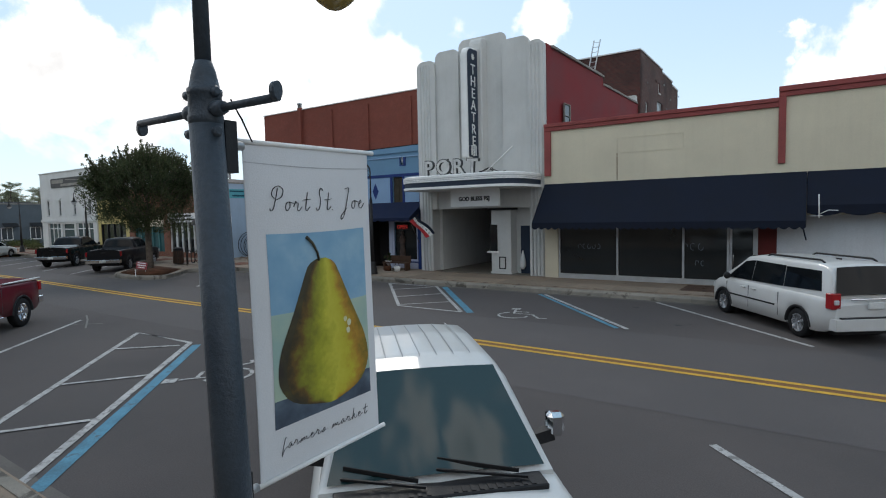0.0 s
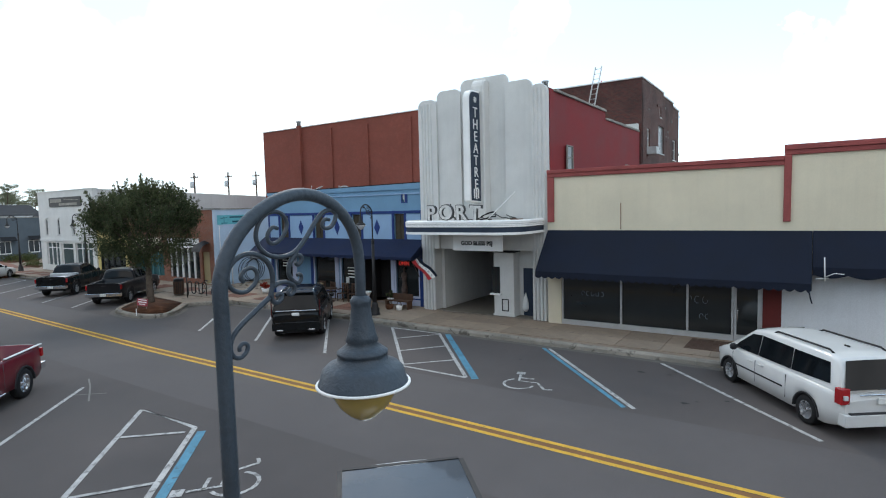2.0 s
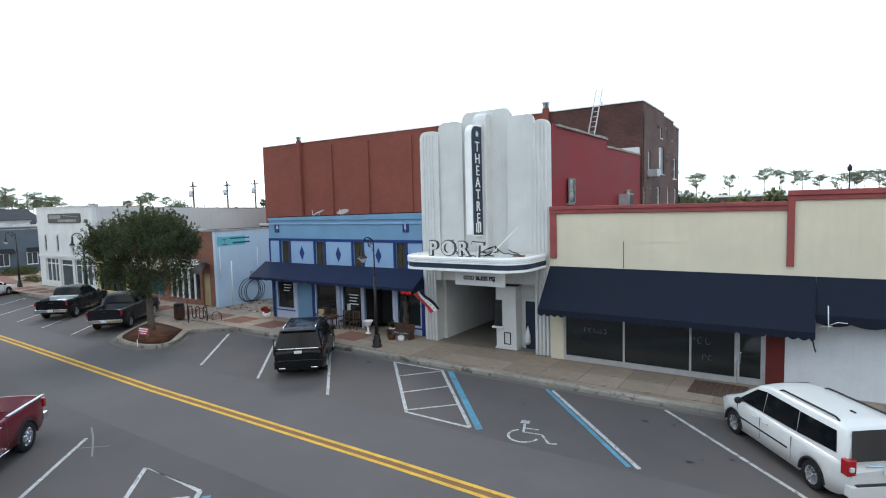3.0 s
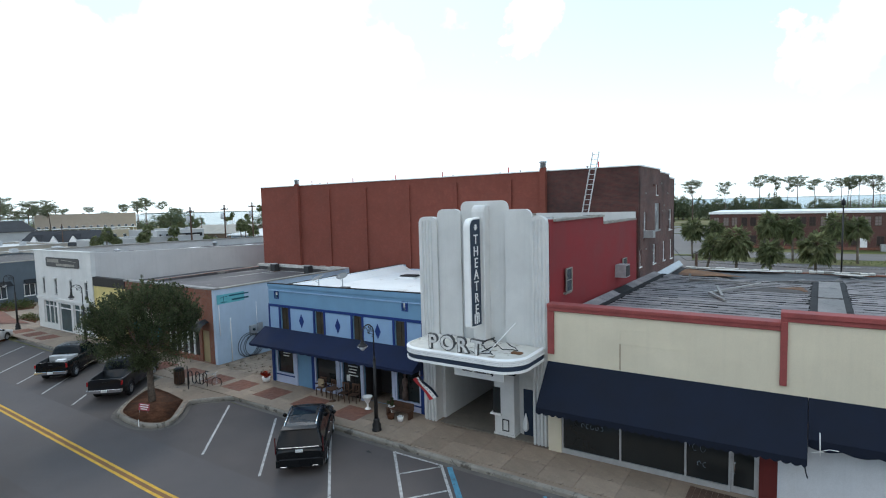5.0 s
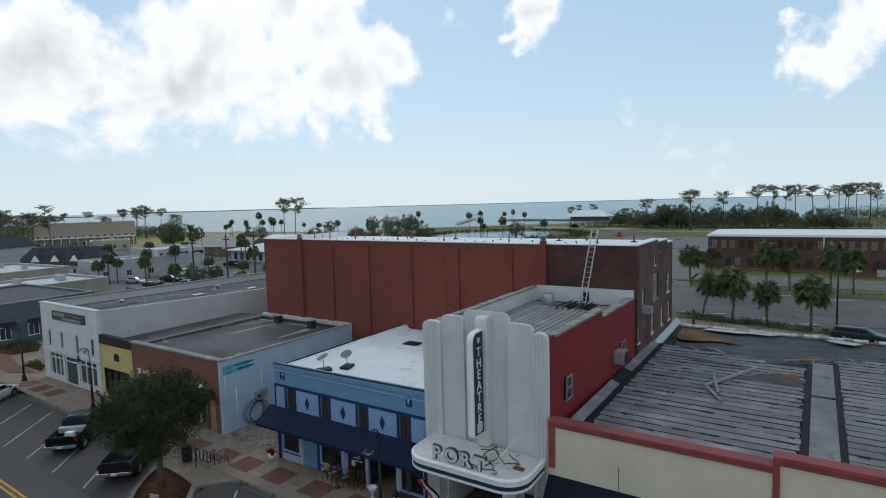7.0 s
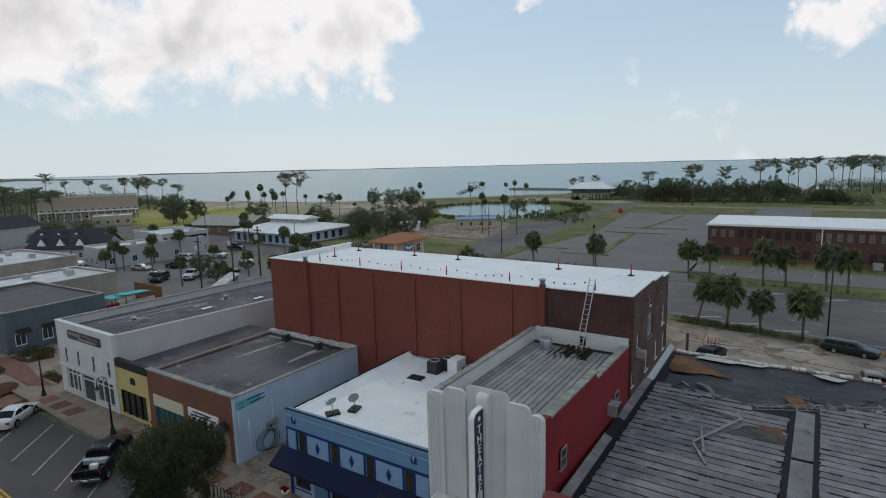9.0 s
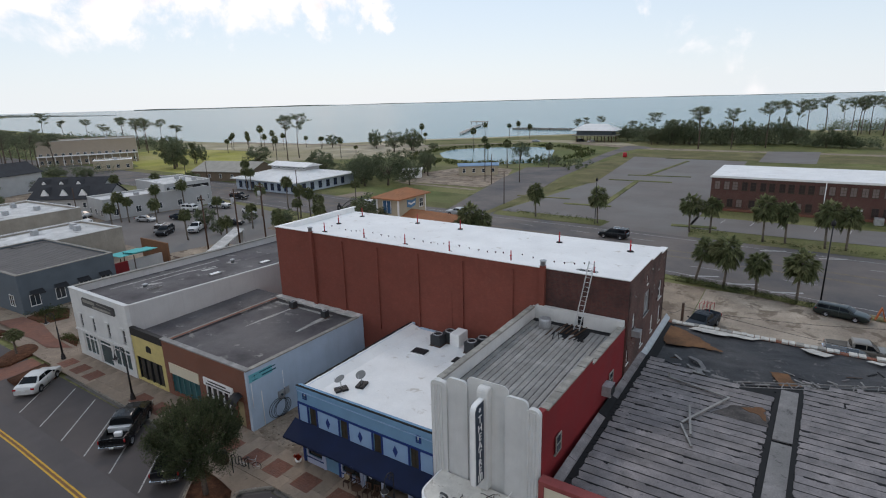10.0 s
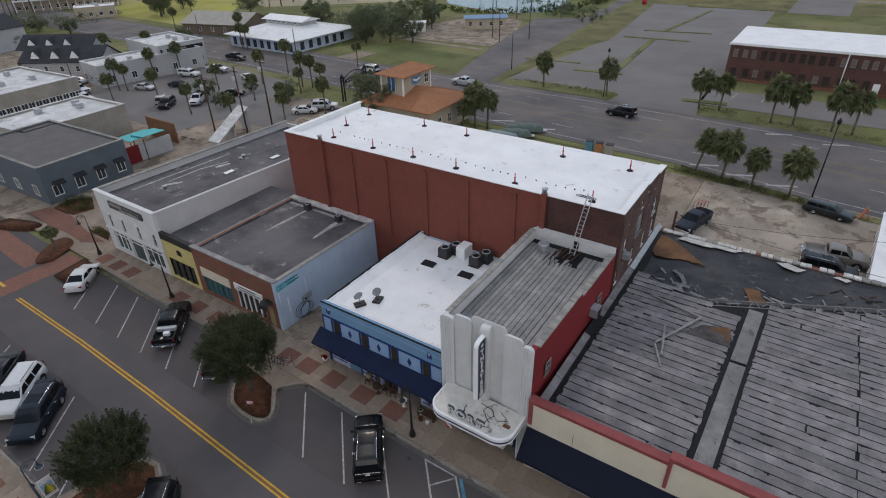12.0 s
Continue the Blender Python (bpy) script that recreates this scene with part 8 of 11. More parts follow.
def vehicle(name, label, category, at, paint_mat, s, group=""):
    """A vehicle from a few profiles. Its front looks along +x, its origin lies on the ground under its middle.
    s: L, W, deck (height of the top edge along x), roof (height of the cabin along x), belt, wheels, and details."""
    t = thing(name, label, category, at, group)
    L, W, axles, wr = s["L"], s["W"] / 2, s["axles"], s["wr"]
    base, arch = s.get("base", 0.26), s["wr"] + 0.06
    xs = {-L / 2, L / 2, -L / 2 + 0.04, L / 2 - 0.04, -L / 2 + 0.12, L / 2 - 0.12}
    xs |= {k[0] for k in s["deck"]}
    for a in axles:
        xs |= {a + arch * math.cos(math.pi * k / 10) for k in range(11)} | {a - arch - 0.001, a + arch + 0.001}
    k = -L / 2
    while k < L / 2:
        xs.add(k)
        k += 0.22
    bed = s.get("bed")
    if bed:
        xs |= {bed[0], bed[0] + 0.001, bed[1], bed[1] - 0.001}
    rings = []
    for x in sorted(x for x in xs if -L / 2 <= x <= L / 2):
        e = min(x + L / 2, L / 2 - x)
        w = W * (1 - (s.get("nose", 0.11) if x > 0 else 0.11) * max(0, 1 - e / (0.9 if x > 0 and "nose" in s else 0.55)) ** 2)
        zt = along(s["deck"], x)
        zb = base + 0.14 * max(0, 1 - e / 0.35)
        for a in axles:
            if abs(x - a) < arch:
                zb = max(zb, wr - 0.02 + math.sqrt(arch * arch - (x - a) ** 2))
        zs = zt - 0.10
        zm = zb + (zs - zb) * 0.55
        half = [(w - 0.10, zb - 0.015), (w - 0.015, zb), (w, zm), (w - 0.02, zs), (w - 0.055, zt - 0.025), (w - 0.10, zt)]
        if bed and bed[0] < x < bed[1]:
            half += [(w - 0.13, zt - 0.02), (w - 0.14, bed[2]), (0, bed[2])]
        else:
            half += [(w * 0.72, zt + 0.018), (w * 0.4, zt + 0.035), (0, zt + 0.04)]
        rings.append([(x, y, z) for y, z in half] + [(x, -y, z) for y, z in half[-2::-1]])
    body = Mesh()
    body.rings(rings, close=False)
    for r in (rings[0], rings[-1]):
        body.poly(r)
    bodyob = part("body", body, paint_mat, t)
    part("underside", Mesh().box(-L / 2 + 0.25, L / 2 - 0.25, -W + 0.3, W - 0.3, base - 0.06, base + 0.3), PLASTIC, t)
    for a in axles:
        part("wheel_well", Mesh().box(a - arch - 0.03, a + arch + 0.03, -W + 0.26, W - 0.26, base, wr * 2 + 0.03), PLASTIC, t)
        for sy in (-1, 1):
            rim = [[(a + (arch + d) * math.cos(q), sy * (W + o), max(base - 0.05, wr - 0.02 + (arch + d) * math.sin(q))) for q in [math.pi * j / 12 for j in range(13)]] for d, o in ((-0.015, -0.16), (-0.015, 0.004), (0.035, 0.006), (0.045, -0.02))]
            well = Mesh()
            well.rings(rim, close=False)
            part("wheel_arch", well, s.get("arch_mat", PLASTIC), t)
    # cabin
    roof, wb, wtop = s["roof"], s.get("wb", W - 0.09), s.get("wt", W - 0.26)
    top = max(z for _, z in roof)
    belt = s["belt"]
    def side(z):
        return wb + (wtop - wb) * (z - belt) / (top - belt)
    cab = Mesh()
    rings = []
    cx = sorted({k[0] for k in roof} | {roof[0][0] + (roof[-1][0] - roof[0][0]) * q / 24 for q in range(25)})
    for x in cx:
        z = max(along(roof, x), belt + 0.015)
        f = min(1.0, (z - belt) / 0.12)
        half = [(wb, belt - 0.04), (side(belt + (z - belt) * 0.86), belt + (z - belt) * 0.86), (side(z) - 0.045 * f, z - 0.018 * f), (side(z) - 0.16 * f, z), (side(z) * 0.45, z + 0.02 * f), (0, z + 0.028 * f)]
        rings.append([(x, y, zz) for y, zz in half] + [(x, -y, zz) for y, zz in half[-2::-1]])
    cab.rings(rings, close=False)
    cab.poly(rings[0])
    cab.poly(rings[-1])
    cabob = part("cabin", cab, paint_mat, t)
    # side glass
    for sy in (-1, 1):
        for poly in s["glass"]:
            m = Mesh()
            m.poly([(x, sy * (side(z) + 0.008), z) for x, z in poly])
            m.poly([(x, sy * (side(z) - 0.004), z) for x, z in poly])
            for (xa, za), (xb, zb2) in zip(poly, poly[1:] + poly[:1]):
                m.poly([(xa, sy * (side(za) + 0.008), za), (xb, sy * (side(zb2) + 0.008), zb2), (xb, sy * (side(zb2) - 0.004), zb2), (xa, sy * (side(za) - 0.004), za)])
            part("side_window", m, CAR_GLASS, cabob)
    for nm, (xa, za, xb, zb2) in s["screens"].items():
        m = Mesh()
        out = 1 if nm == "windscreen" else -1
        rows = []
        for q in range(5):
            f = q / 4
            x, z = xa + (xb - xa) * f, za + (zb2 - za) * f
            ww = side(z) - 0.055 - 0.03 * f
            n = Vector((zb2 - za, 0, xa - xb)).normalized() * (1 if (zb2 - za) * out > 0 else -1)
            rows.append([(x + n.x * 0.012 - out * 0.02 * (c / 3) ** 2, ww * c / 3, z + n.z * 0.012 + 0.02 * (1 - (c / 3) ** 2)) for c in range(-3, 4)])
        m.rings(rows, close=False)
        part(nm, m, s.get("screen_mat", CAR_GLASS), cabob)
    # wheels
    rim_mat = s.get("rim_mat", ALLOY)
    tyre = Mesh().lathe([(wr * 0.62, -0.11), (wr * 0.93, -0.115), (wr, -0.075), (wr, 0.075), (wr * 0.93, 0.115), (wr * 0.62, 0.11)], sides=22, axis="y", cap=False).data("tyre", RUBBER)
    rim = Mesh()
    rim.lathe([(wr * 0.64, 0.10), (wr * 0.60, 0.112), (wr * 0.56, 0.06), (wr * 0.16, 0.05)], sides=20, axis="y", cap=False)
    for q in range(s.get("spokes", 6)):
        a = 2 * math.pi * q / s.get("spokes", 6)
        rim.bar((0.1 * wr * math.cos(a), 0.085, 0.1 * wr * math.sin(a)), (0.6 * wr * math.cos(a), 0.098, 0.6 * wr * math.sin(a)), 0.075 if abs(math.sin(a)) > 0.5 else 0.03, 0.03 if abs(math.sin(a)) > 0.5 else 0.075)
    rim.lathe([(wr * 0.17, 0.05), (wr * 0.17, 0.105), (0.01, 0.11)], sides=10, axis="y", cap=False)
    hub = Mesh().lathe([(wr * 0.6, 0.04), (0.01, 0.035)], sides=14, axis="y", cap=False).data("brake_disc", PLASTIC)
    rim = rim.data("rim", rim_mat)
    for a in axles:
        for sy in (1, -1):
            w = new("wheel")
            w.parent = t
            w.matrix_basis = pose(a, sy * (W - 0.125), wr, 0, 0, 0 if sy > 0 else 180)
            part("tyre", tyre, None, w)
            part("rim", rim, None, w)
            part("brake_disc", hub, None, w)
    # lights, bumpers, mirrors, handles, plate
    for sy in (-1, 1):
        for nm, (x0, x1, y0, y1, z0, z1), mat in s.get("lights", ()):
            part(nm, Mesh().box(x0, x1, *sorted((sy * y0, sy * y1)), z0, z1), mat, t, bevel=0.012)
        mx, mz = s["mirror"] or (0, 0)
        mm = Mesh()
        mm.lathe([(0.02, -0.05), (0.085, -0.04), (0.10, 0.0), (0.085, 0.05), (0.03, 0.06)], (mx, sy * (W + 0.10), mz), 10, "x")
        mir = part("mirror", mm, s.get("mirror_mat", PLASTIC), t) if s["mirror"] else None
        if mir:
            part("mirror_arm", Mesh().bar((mx + 0.02, sy * (W - 0.08), mz - 0.03), (mx + 0.02, sy * (W + 0.06), mz - 0.02), 0.05, 0.04), PLASTIC, mir)
        for hx in s.get("handles", ()):
            part("door_handle", Mesh().box(hx - 0.1, hx + 0.1, *sorted((sy * (W - 0.01), sy * (W + 0.035))), belt - 0.16, belt - 0.12), s.get("handle_mat", paint_mat), t, bevel=0.01)
        for sx in s.get("seams", ()):
            part("door_seam", Mesh().box(sx - 0.0035, sx + 0.0035, *sorted((sy * (W - 0.03), sy * (W + 0.0015))), base + 0.12, belt - 0.08), SEAM, t)
        if "rail" in s:
            x0, x1, z = s["rail"]
            part("roof_rail", Mesh().tube([(x0, sy * (wtop - 0.12), z - 0.02), (x0 + 0.12, sy * (wtop - 0.12), z + 0.035), (x1 - 0.12, sy * (wtop - 0.12), z + 0.035), (x1, sy * (wtop - 0.12), z - 0.02)], 0.024, 6), s.get("rail_mat", PLASTIC), t)
        if "moulding" in s:
            x0, x1, z = s["moulding"]
            part("side_moulding", Mesh().box(x0, x1, *sorted((sy * (W - 0.01), sy * (W + 0.012))), z - 0.02, z + 0.02), s.get("moulding_mat", PLASTIC), t)
    for nm, b, mat in s.get("extras", ()):
        part(nm, Mesh().box(*b), mat, t, bevel=0.01)
    return t


WHITE_CAR = lacquer("white_car_paint", (0.58, 0.58, 0.57))
BLACK_CAR = lacquer("black_car_paint", (0.006, 0.007, 0.008), 0.28, 0, 0.35)
DARK_TAIL = glassy("dark_red_lens", (0.07, 0.008, 0.010), 0.1)
RED_CAR = lacquer("dark_red_car_paint", (0.13, 0.012, 0.02))
SILVER_CAR = lacquer("silver_car_paint", (0.42, 0.43, 0.44), 0.35, 0.3)
SLATE_CAR = lacquer("slate_blue_car_paint", (0.012, 0.018, 0.027), 0.5, 0, 0.25)
CHARCOAL_CAR = lacquer("charcoal_car_paint", (0.012, 0.013, 0.016), 0.35, 0, 0.35)
TRUCK_GLASS = glassy("truck_windscreen", (0.014, 0.040, 0.044), 0.02, 0.55)
TRUCK_GLASS.node_tree.nodes["Principled BSDF"].inputs["IOR"].default_value = 1.52

SEAM = material("panel_seam", (0.10, 0.10, 0.105), 0.7)
VAN = dict(L=5.15, W=1.95, nose=0.34, axles=(-1.55, 1.53), wr=0.335, spokes=7, belt=1.02,
    deck=[(-2.575, 0.86), (-2.5, 0.98), (-2.3, 1.02), (1.55, 1.02), (1.9, 0.97), (2.35, 0.83), (2.575, 0.62)],
    roof=[(-2.48, 1.02), (-2.36, 1.5), (-2.22, 1.68), (-1.9, 1.735), (0.3, 1.745), (0.75, 1.68), (1.72, 1.03)],
    glass=[[(-2.15, 1.14), (-0.93, 1.09), (-0.88, 1.57), (-2.02, 1.57)], [(-0.90, 1.09), (0.33, 1.07), (0.33, 1.60), (-0.85, 1.58)], [(0.36, 1.07), (1.42, 1.06), (1.22, 1.22), (0.76, 1.55), (0.36, 1.60)]],
    screens={"windscreen": (1.70, 1.05, 0.72, 1.69), "rear_window": (-2.535, 1.08, -2.31, 1.66)}, mirror=(1.15, 1.12), handles=(0.1, 0.55), seams=(0.34, -0.86, 1.35), rail=(-1.9, 0.1, 1.75), moulding=(-0.75, 1.25, 0.62),
    lights=[("tail_light", (-2.575, -2.38, 0.74, 0.945, 0.80, 1.14), TAIL), ("headlight", (2.12, 2.36, 0.50, 0.80, 0.64, 0.80), LENS), ("reverse_lens", (-2.61, -2.44, 0.80, 0.90, 0.90, 1.0), LENS)],
    extras=[("number_plate", (-2.62, -2.585, -0.17, 0.17, 0.80, 0.94), PLATE), ("rear_bumper", (-2.66, -2.40, -0.90, 0.90, 0.34, 0.60), WHITE_CAR), ("bumper_step", (-2.655, -2.55, -0.78, 0.78, 0.60, 0.63), PLASTIC), ("tailgate_trim", (-2.605, -2.57, -0.55, 0.55, 0.985, 1.02), CHROME), ("rear_wiper", (-2.56, -2.535, -0.28, 0.12, 1.10, 1.125), PLASTIC), ("roof_fin", (-1.62, -1.46, -0.02, 0.02, 1.755, 1.80), PLASTIC)])
SUV = dict(L=5.18, W=2.04, axles=(-1.5, 1.55), wr=0.40, belt=1.16, base=0.32, spokes=7,
    deck=[(-2.59, 1.0), (-2.5, 1.13), (-2.3, 1.16), (1.4, 1.16), (1.6, 1.13), (2.4, 1.03), (2.59, 0.85)],
    roof=[(-2.52, 1.16), (-2.36, 1.66), (-2.22, 1.86), (-1.8, 1.895), (0.1, 1.895), (0.5, 1.84), (1.32, 1.18)],
    glass=[[(-2.2, 1.25), (-1.1, 1.25), (-1.05, 1.72), (-2.08, 1.72)], [(-0.98, 1.24), (0.0, 1.23), (0.0, 1.73), (-0.95, 1.72)], [(0.08, 1.23), (1.02, 1.21), (0.55, 1.66), (0.08, 1.73)]],
    screens={"windscreen": (1.30, 1.20, 0.48, 1.84), "rear_window": (-2.545, 1.235, -2.325, 1.80)}, mirror=(0.85, 1.28), mirror_mat=BLACK_CAR, handles=(-0.75, 0.35), handle_mat=CHROME, seams=(0.04, -1.02, 1.1), rail=(-2.0, 0.2, 1.9), rail_mat=CHROME,
    lights=[("tail_light", (-2.555, -2.46, 0.93, 0.965, 0.95, 1.62), DARK_TAIL), ("headlight", (2.30, 2.52, 0.72, 0.96, 0.72, 0.98), LENS)],
    extras=[("number_plate", (-2.63, -2.6, -0.15, 0.15, 1.0, 1.12), PLATE), ("bumper_step", (-2.67, -2.5, -0.8, 0.8, 0.72, 0.745), PLASTIC), ("exhaust_trim", (-2.67, -2.55, -0.75, -0.5, 0.40, 0.46), CHROME), ("exhaust_trim", (-2.67, -2.55, 0.5, 0.75, 0.40, 0.46), CHROME), ("sunroof", (-0.9, 0.0, -0.5, 0.5, 1.915, 1.925), CAR_GLASS), ("chrome_strip", (-2.605, -2.57, -0.8, 0.8, 1.175, 1.215), CHROME), ("rear_bumper", (-2.66, -2.4, -0.93, 0.93, 0.42, 0.72), BLACK_CAR), ("roof_spoiler", (-2.50, -2.1, -0.70, 0.70, 1.87, 1.915), BLACK_CAR)])
PICKUP = dict(L=5.85, W=2.0, axles=(-1.85, 1.78), wr=0.40, belt=1.30, base=0.42, bed=(-2.86, -1.05, 0.88),
    deck=[(-2.925, 1.28), (-1.1, 1.31), (-1.04, 1.31), (-0.98, 1.30), (1.25, 1.30), (1.4, 1.27), (2.6, 1.16), (2.82, 1.08), (2.925, 0.9)],
    roof=[(-1.02, 1.31), (-0.90, 1.82), (-0.78, 1.90), (-0.3, 1.93), (0.35, 1.92), (0.62, 1.85), (1.30, 1.31)],
    glass=[[(-0.76, 1.38), (0.12, 1.38), (0.12, 1.80), (-0.70, 1.80)], [(0.2, 1.38), (1.0, 1.36), (0.62, 1.75), (0.2, 1.80)]],
    screens={"windscreen": (1.27, 1.33, 0.62, 1.86), "rear_window": (-1.02, 1.42, -0.90, 1.80)}, mirror=(1.0, 1.40), handles=(-0.55, 0.35), seams=(0.16, -0.9, 1.15),
    lights=[("tail_light", (-2.945, -2.84, 0.885, 0.965, 0.94, 1.2), TAIL), ("headlight", (2.66, 2.86, 0.66, 0.95, 0.82, 1.06), LENS)],
    extras=[("rear_bumper", (-3.08, -2.84, -0.93, 0.93, 0.55, 0.74), CHROME), ("number_plate", (-3.10, -3.07, -0.16, 0.16, 0.58, 0.72), PLATE), ("tailgate_handle", (-2.945, -2.92, -0.12, 0.12, 1.12, 1.18), PLASTIC), ("front_bumper", (2.75, 3.0, -0.92, 0.92, 0.5, 0.75), CHROME), ("grille", (2.86, 2.95, -0.6, 0.6, 0.78, 1.06), PLASTIC), ("running_board", (-0.9, 1.2, -1.02, -0.86, 0.40, 0.45), CHROME), ("running_board", (-0.9, 1.2, 0.86, 1.02, 0.40, 0.45), CHROME)])
SEDAN = dict(L=4.85, W=1.85, axles=(-1.35, 1.42), wr=0.325, belt=0.95, base=0.22,
    deck=[(-2.425, 0.75), (-2.3, 0.98), (-1.75, 1.03), (-1.2, 0.97), (1.0, 0.96), (1.3, 0.94), (2.1, 0.80), (2.425, 0.58)],
    roof=[(-1.75, 0.97), (-1.0, 1.38), (-0.5, 1.45), (0.2, 1.45), (0.5, 1.39), (1.25, 0.97)],
    glass=[[(-1.3, 1.02), (-0.2, 1.0), (-0.2, 1.34), (-0.9, 1.33)], [(-0.12, 1.0), (0.95, 1.0), (0.45, 1.3), (-0.12, 1.34)]],
    screens={"windscreen": (1.22, 0.99, 0.48, 1.40), "rear_window": (-1.72, 1.0, -0.98, 1.39)}, mirror=(0.8, 1.02), handles=(-0.75, 0.2), seams=(-0.16, -1.05, 0.9),
    lights=[("tail_light", (-2.42, -2.28, 0.60, 0.88, 0.72, 0.90), TAIL), ("headlight", (2.1, 2.36, 0.55, 0.84, 0.58, 0.74), LENS)],
    extras=[("number_plate", (-2.44, -2.41, -0.17, 0.17, 0.62, 0.76), PLATE)])


def parked(x, y, dx, dy, z=0.0, scale=1.0):
    """The pose of a vehicle whose middle is at x, y and whose front looks along dx, dy."""
    return pose(x, y, z, 0, 0, math.degrees(math.atan2(dy, dx)))


vehicle("minivan", "white minivan with dark windows parked nose to the kerb", "van", parked(-0.07, 16.76, -0.586, 0.81), WHITE_CAR, VAN)
vehicle("suv", "glossy black SUV with chrome rails parked at the kerb", "car", parked(-18.55, 16.85, -0.64, 0.77), BLACK_CAR, SUV)
pick_a = vehicle("pickup_truck", "black pickup truck with a metal toolbox in its bed", "truck", parked(-42.4, 17.5, -0.66, 0.75), BLACK_CAR, PICKUP)
part("bed_box", Mesh().box(-1.5, -1.12, -0.82, 0.82, 1.0, 1.40), ALU, pick_a, bevel=0.03)
part("bed_box", Mesh().box(-2.0, -1.65, -0.35, 0.2, 0.88, 1.22), WHITE, pick_a, bevel=0.03)
vehicle("pickup_truck", "dark grey pickup truck with a chrome bumper", "truck", parked(-35.35, 17.45, -0.66, 0.75), CHARCOAL_CAR, PICKUP)
vehicle("sedan", "white four-door saloon parked at the kerb", "car", parked(-57.7, 17.1, -0.66, 0.75), WHITE_CAR, SEDAN)
RED_PICKUP = dict(PICKUP, rim_mat=CHROME, wr=0.42, handle_mat=CHROME, spokes=6, extras=PICKUP["extras"] + [("bed_rail_cap", (-2.86, -1.05, -0.985, -0.90, 1.30, 1.335), ALU), ("bed_rail_cap", (-2.86, -1.05, 0.90, 0.985, 1.30, 1.335), ALU)])
vehicle("pickup_truck", "dark red pickup truck with an open empty bed", "truck", parked(-18.08, 4.33, 0.69, -0.72), RED_CAR, RED_PICKUP)
WAGON = dict(SUV, L=4.9, W=1.9)
# the white pickup under the banner: bare roof ribs, cowl, wipers, towing mirror and tonneau cover
WHITE_TRUCK = dict(PICKUP, L=6.3, axles=(-2.05, 1.85), bed=(-3.05, -1.34, 0.88), belt=1.07, wb=0.91, wt=0.70, mirror=None, handles=(), seams=(), screen_mat=TRUCK_GLASS,
    deck=[(-3.15, 1.28), (-1.36, 1.28), (-1.28, 1.07), (1.34, 1.05), (1.52, 1.03), (2.75, 0.96), (3.02, 0.90), (3.15, 0.80)],
    roof=[(-1.32, 1.08), (-1.22, 1.66), (-1.10, 1.765), (-0.5, 1.80), (0.30, 1.775), (0.60, 1.70), (1.37, 1.07)],
    glass=[[(-1.08, 1.24), (-0.12, 1.24), (-0.12, 1.64), (-1.02, 1.64)], [(-0.04, 1.24), (0.95, 1.22), (0.58, 1.58), (-0.04, 1.64)]],
    screens={"windscreen": (1.36, 1.115, 0.615, 1.725), "rear_window": (-1.31, 1.3, -1.22, 1.62)},
    lights=[("tail_light", (-3.18, -3.06, 0.86, 0.985, 0.90, 1.22), TAIL), ("headlight", (2.86, 3.08, 0.66, 0.95, 0.72, 0.92), LENS)],
    extras=[("rear_bumper", (-3.3, -3.06, -0.93, 0.93, 0.55, 0.74), CHROME), ("front_bumper", (3.0, 3.2, -0.92, 0.92, 0.45, 0.7), CHROME), ("grille", (3.05, 3.17, -0.6, 0.6, 0.7, 0.9), PLASTIC)])
truck = vehicle("pickup_truck", "white pickup truck with ribbed roof and chrome mirrors", "truck", parked(-3.04, 4.416, 0.69, -0.72, -0.10), WHITE_CAR, WHITE_TRUCK)
GROOVE = material("roof_groove", (0.33, 0.34, 0.35), 0.5)
for k in range(-3, 4):
    part("roof_rib", Mesh().prism([(-1.0, 1.803), (-0.5, 1.826), (0.30, 1.803), (0.36, 1.79), (0.30, 1.808), (-0.5, 1.832), (-1.0, 1.812)], k * 0.16 - 0.005, k * 0.16 + 0.005, "y"), GROOVE, truck)
part("cowl", Mesh().box(1.32, 1.58, -0.80, 0.80, 1.035, 1.085), PLASTIC, truck, bevel=0.01)
for k in range(22):
    if abs(k - 10.5) > 1.4:
        part("cowl_slot", Mesh().box(1.48, 1.565, -0.72 + k * 0.066, -0.685 + k * 0.066, 1.085, 1.092), BLACK, truck)
for sy, y0, y1 in ((1, 0.66, -0.02), (-1, -0.12, -0.74)):
    w = part("wiper", Mesh().bar((1.49, y0, 1.11), (1.34, y1, 1.165), 0.02, 0.018), BLACK, truck)
    part("wiper_blade", Mesh().bar((1.42, y0 - 0.05, 1.13), (1.27, y1 + 0.02, 1.215), 0.012, 0.03), RUBBER, w)
part("tonneau_cover", Mesh().box(-3.04, -1.36, -0.90, 0.90, 1.285, 1.315), lacquer("tonneau_vinyl", (0.03, 0.04, 0.055), 0.2, 0, 0.6), truck)
part("bed_rail", Mesh().box(-3.05, -1.34, 0.90, 0.975, 1.275, 1.325), PLASTIC, truck)
part("bed_rail", Mesh().box(-3.05, -1.34, -0.975, -0.90, 1.275, 1.325), PLASTIC, truck)
part("bed_rail", Mesh().box(-3.12, -3.05, -0.9, 0.9, 1.275, 1.325), PLASTIC, truck)
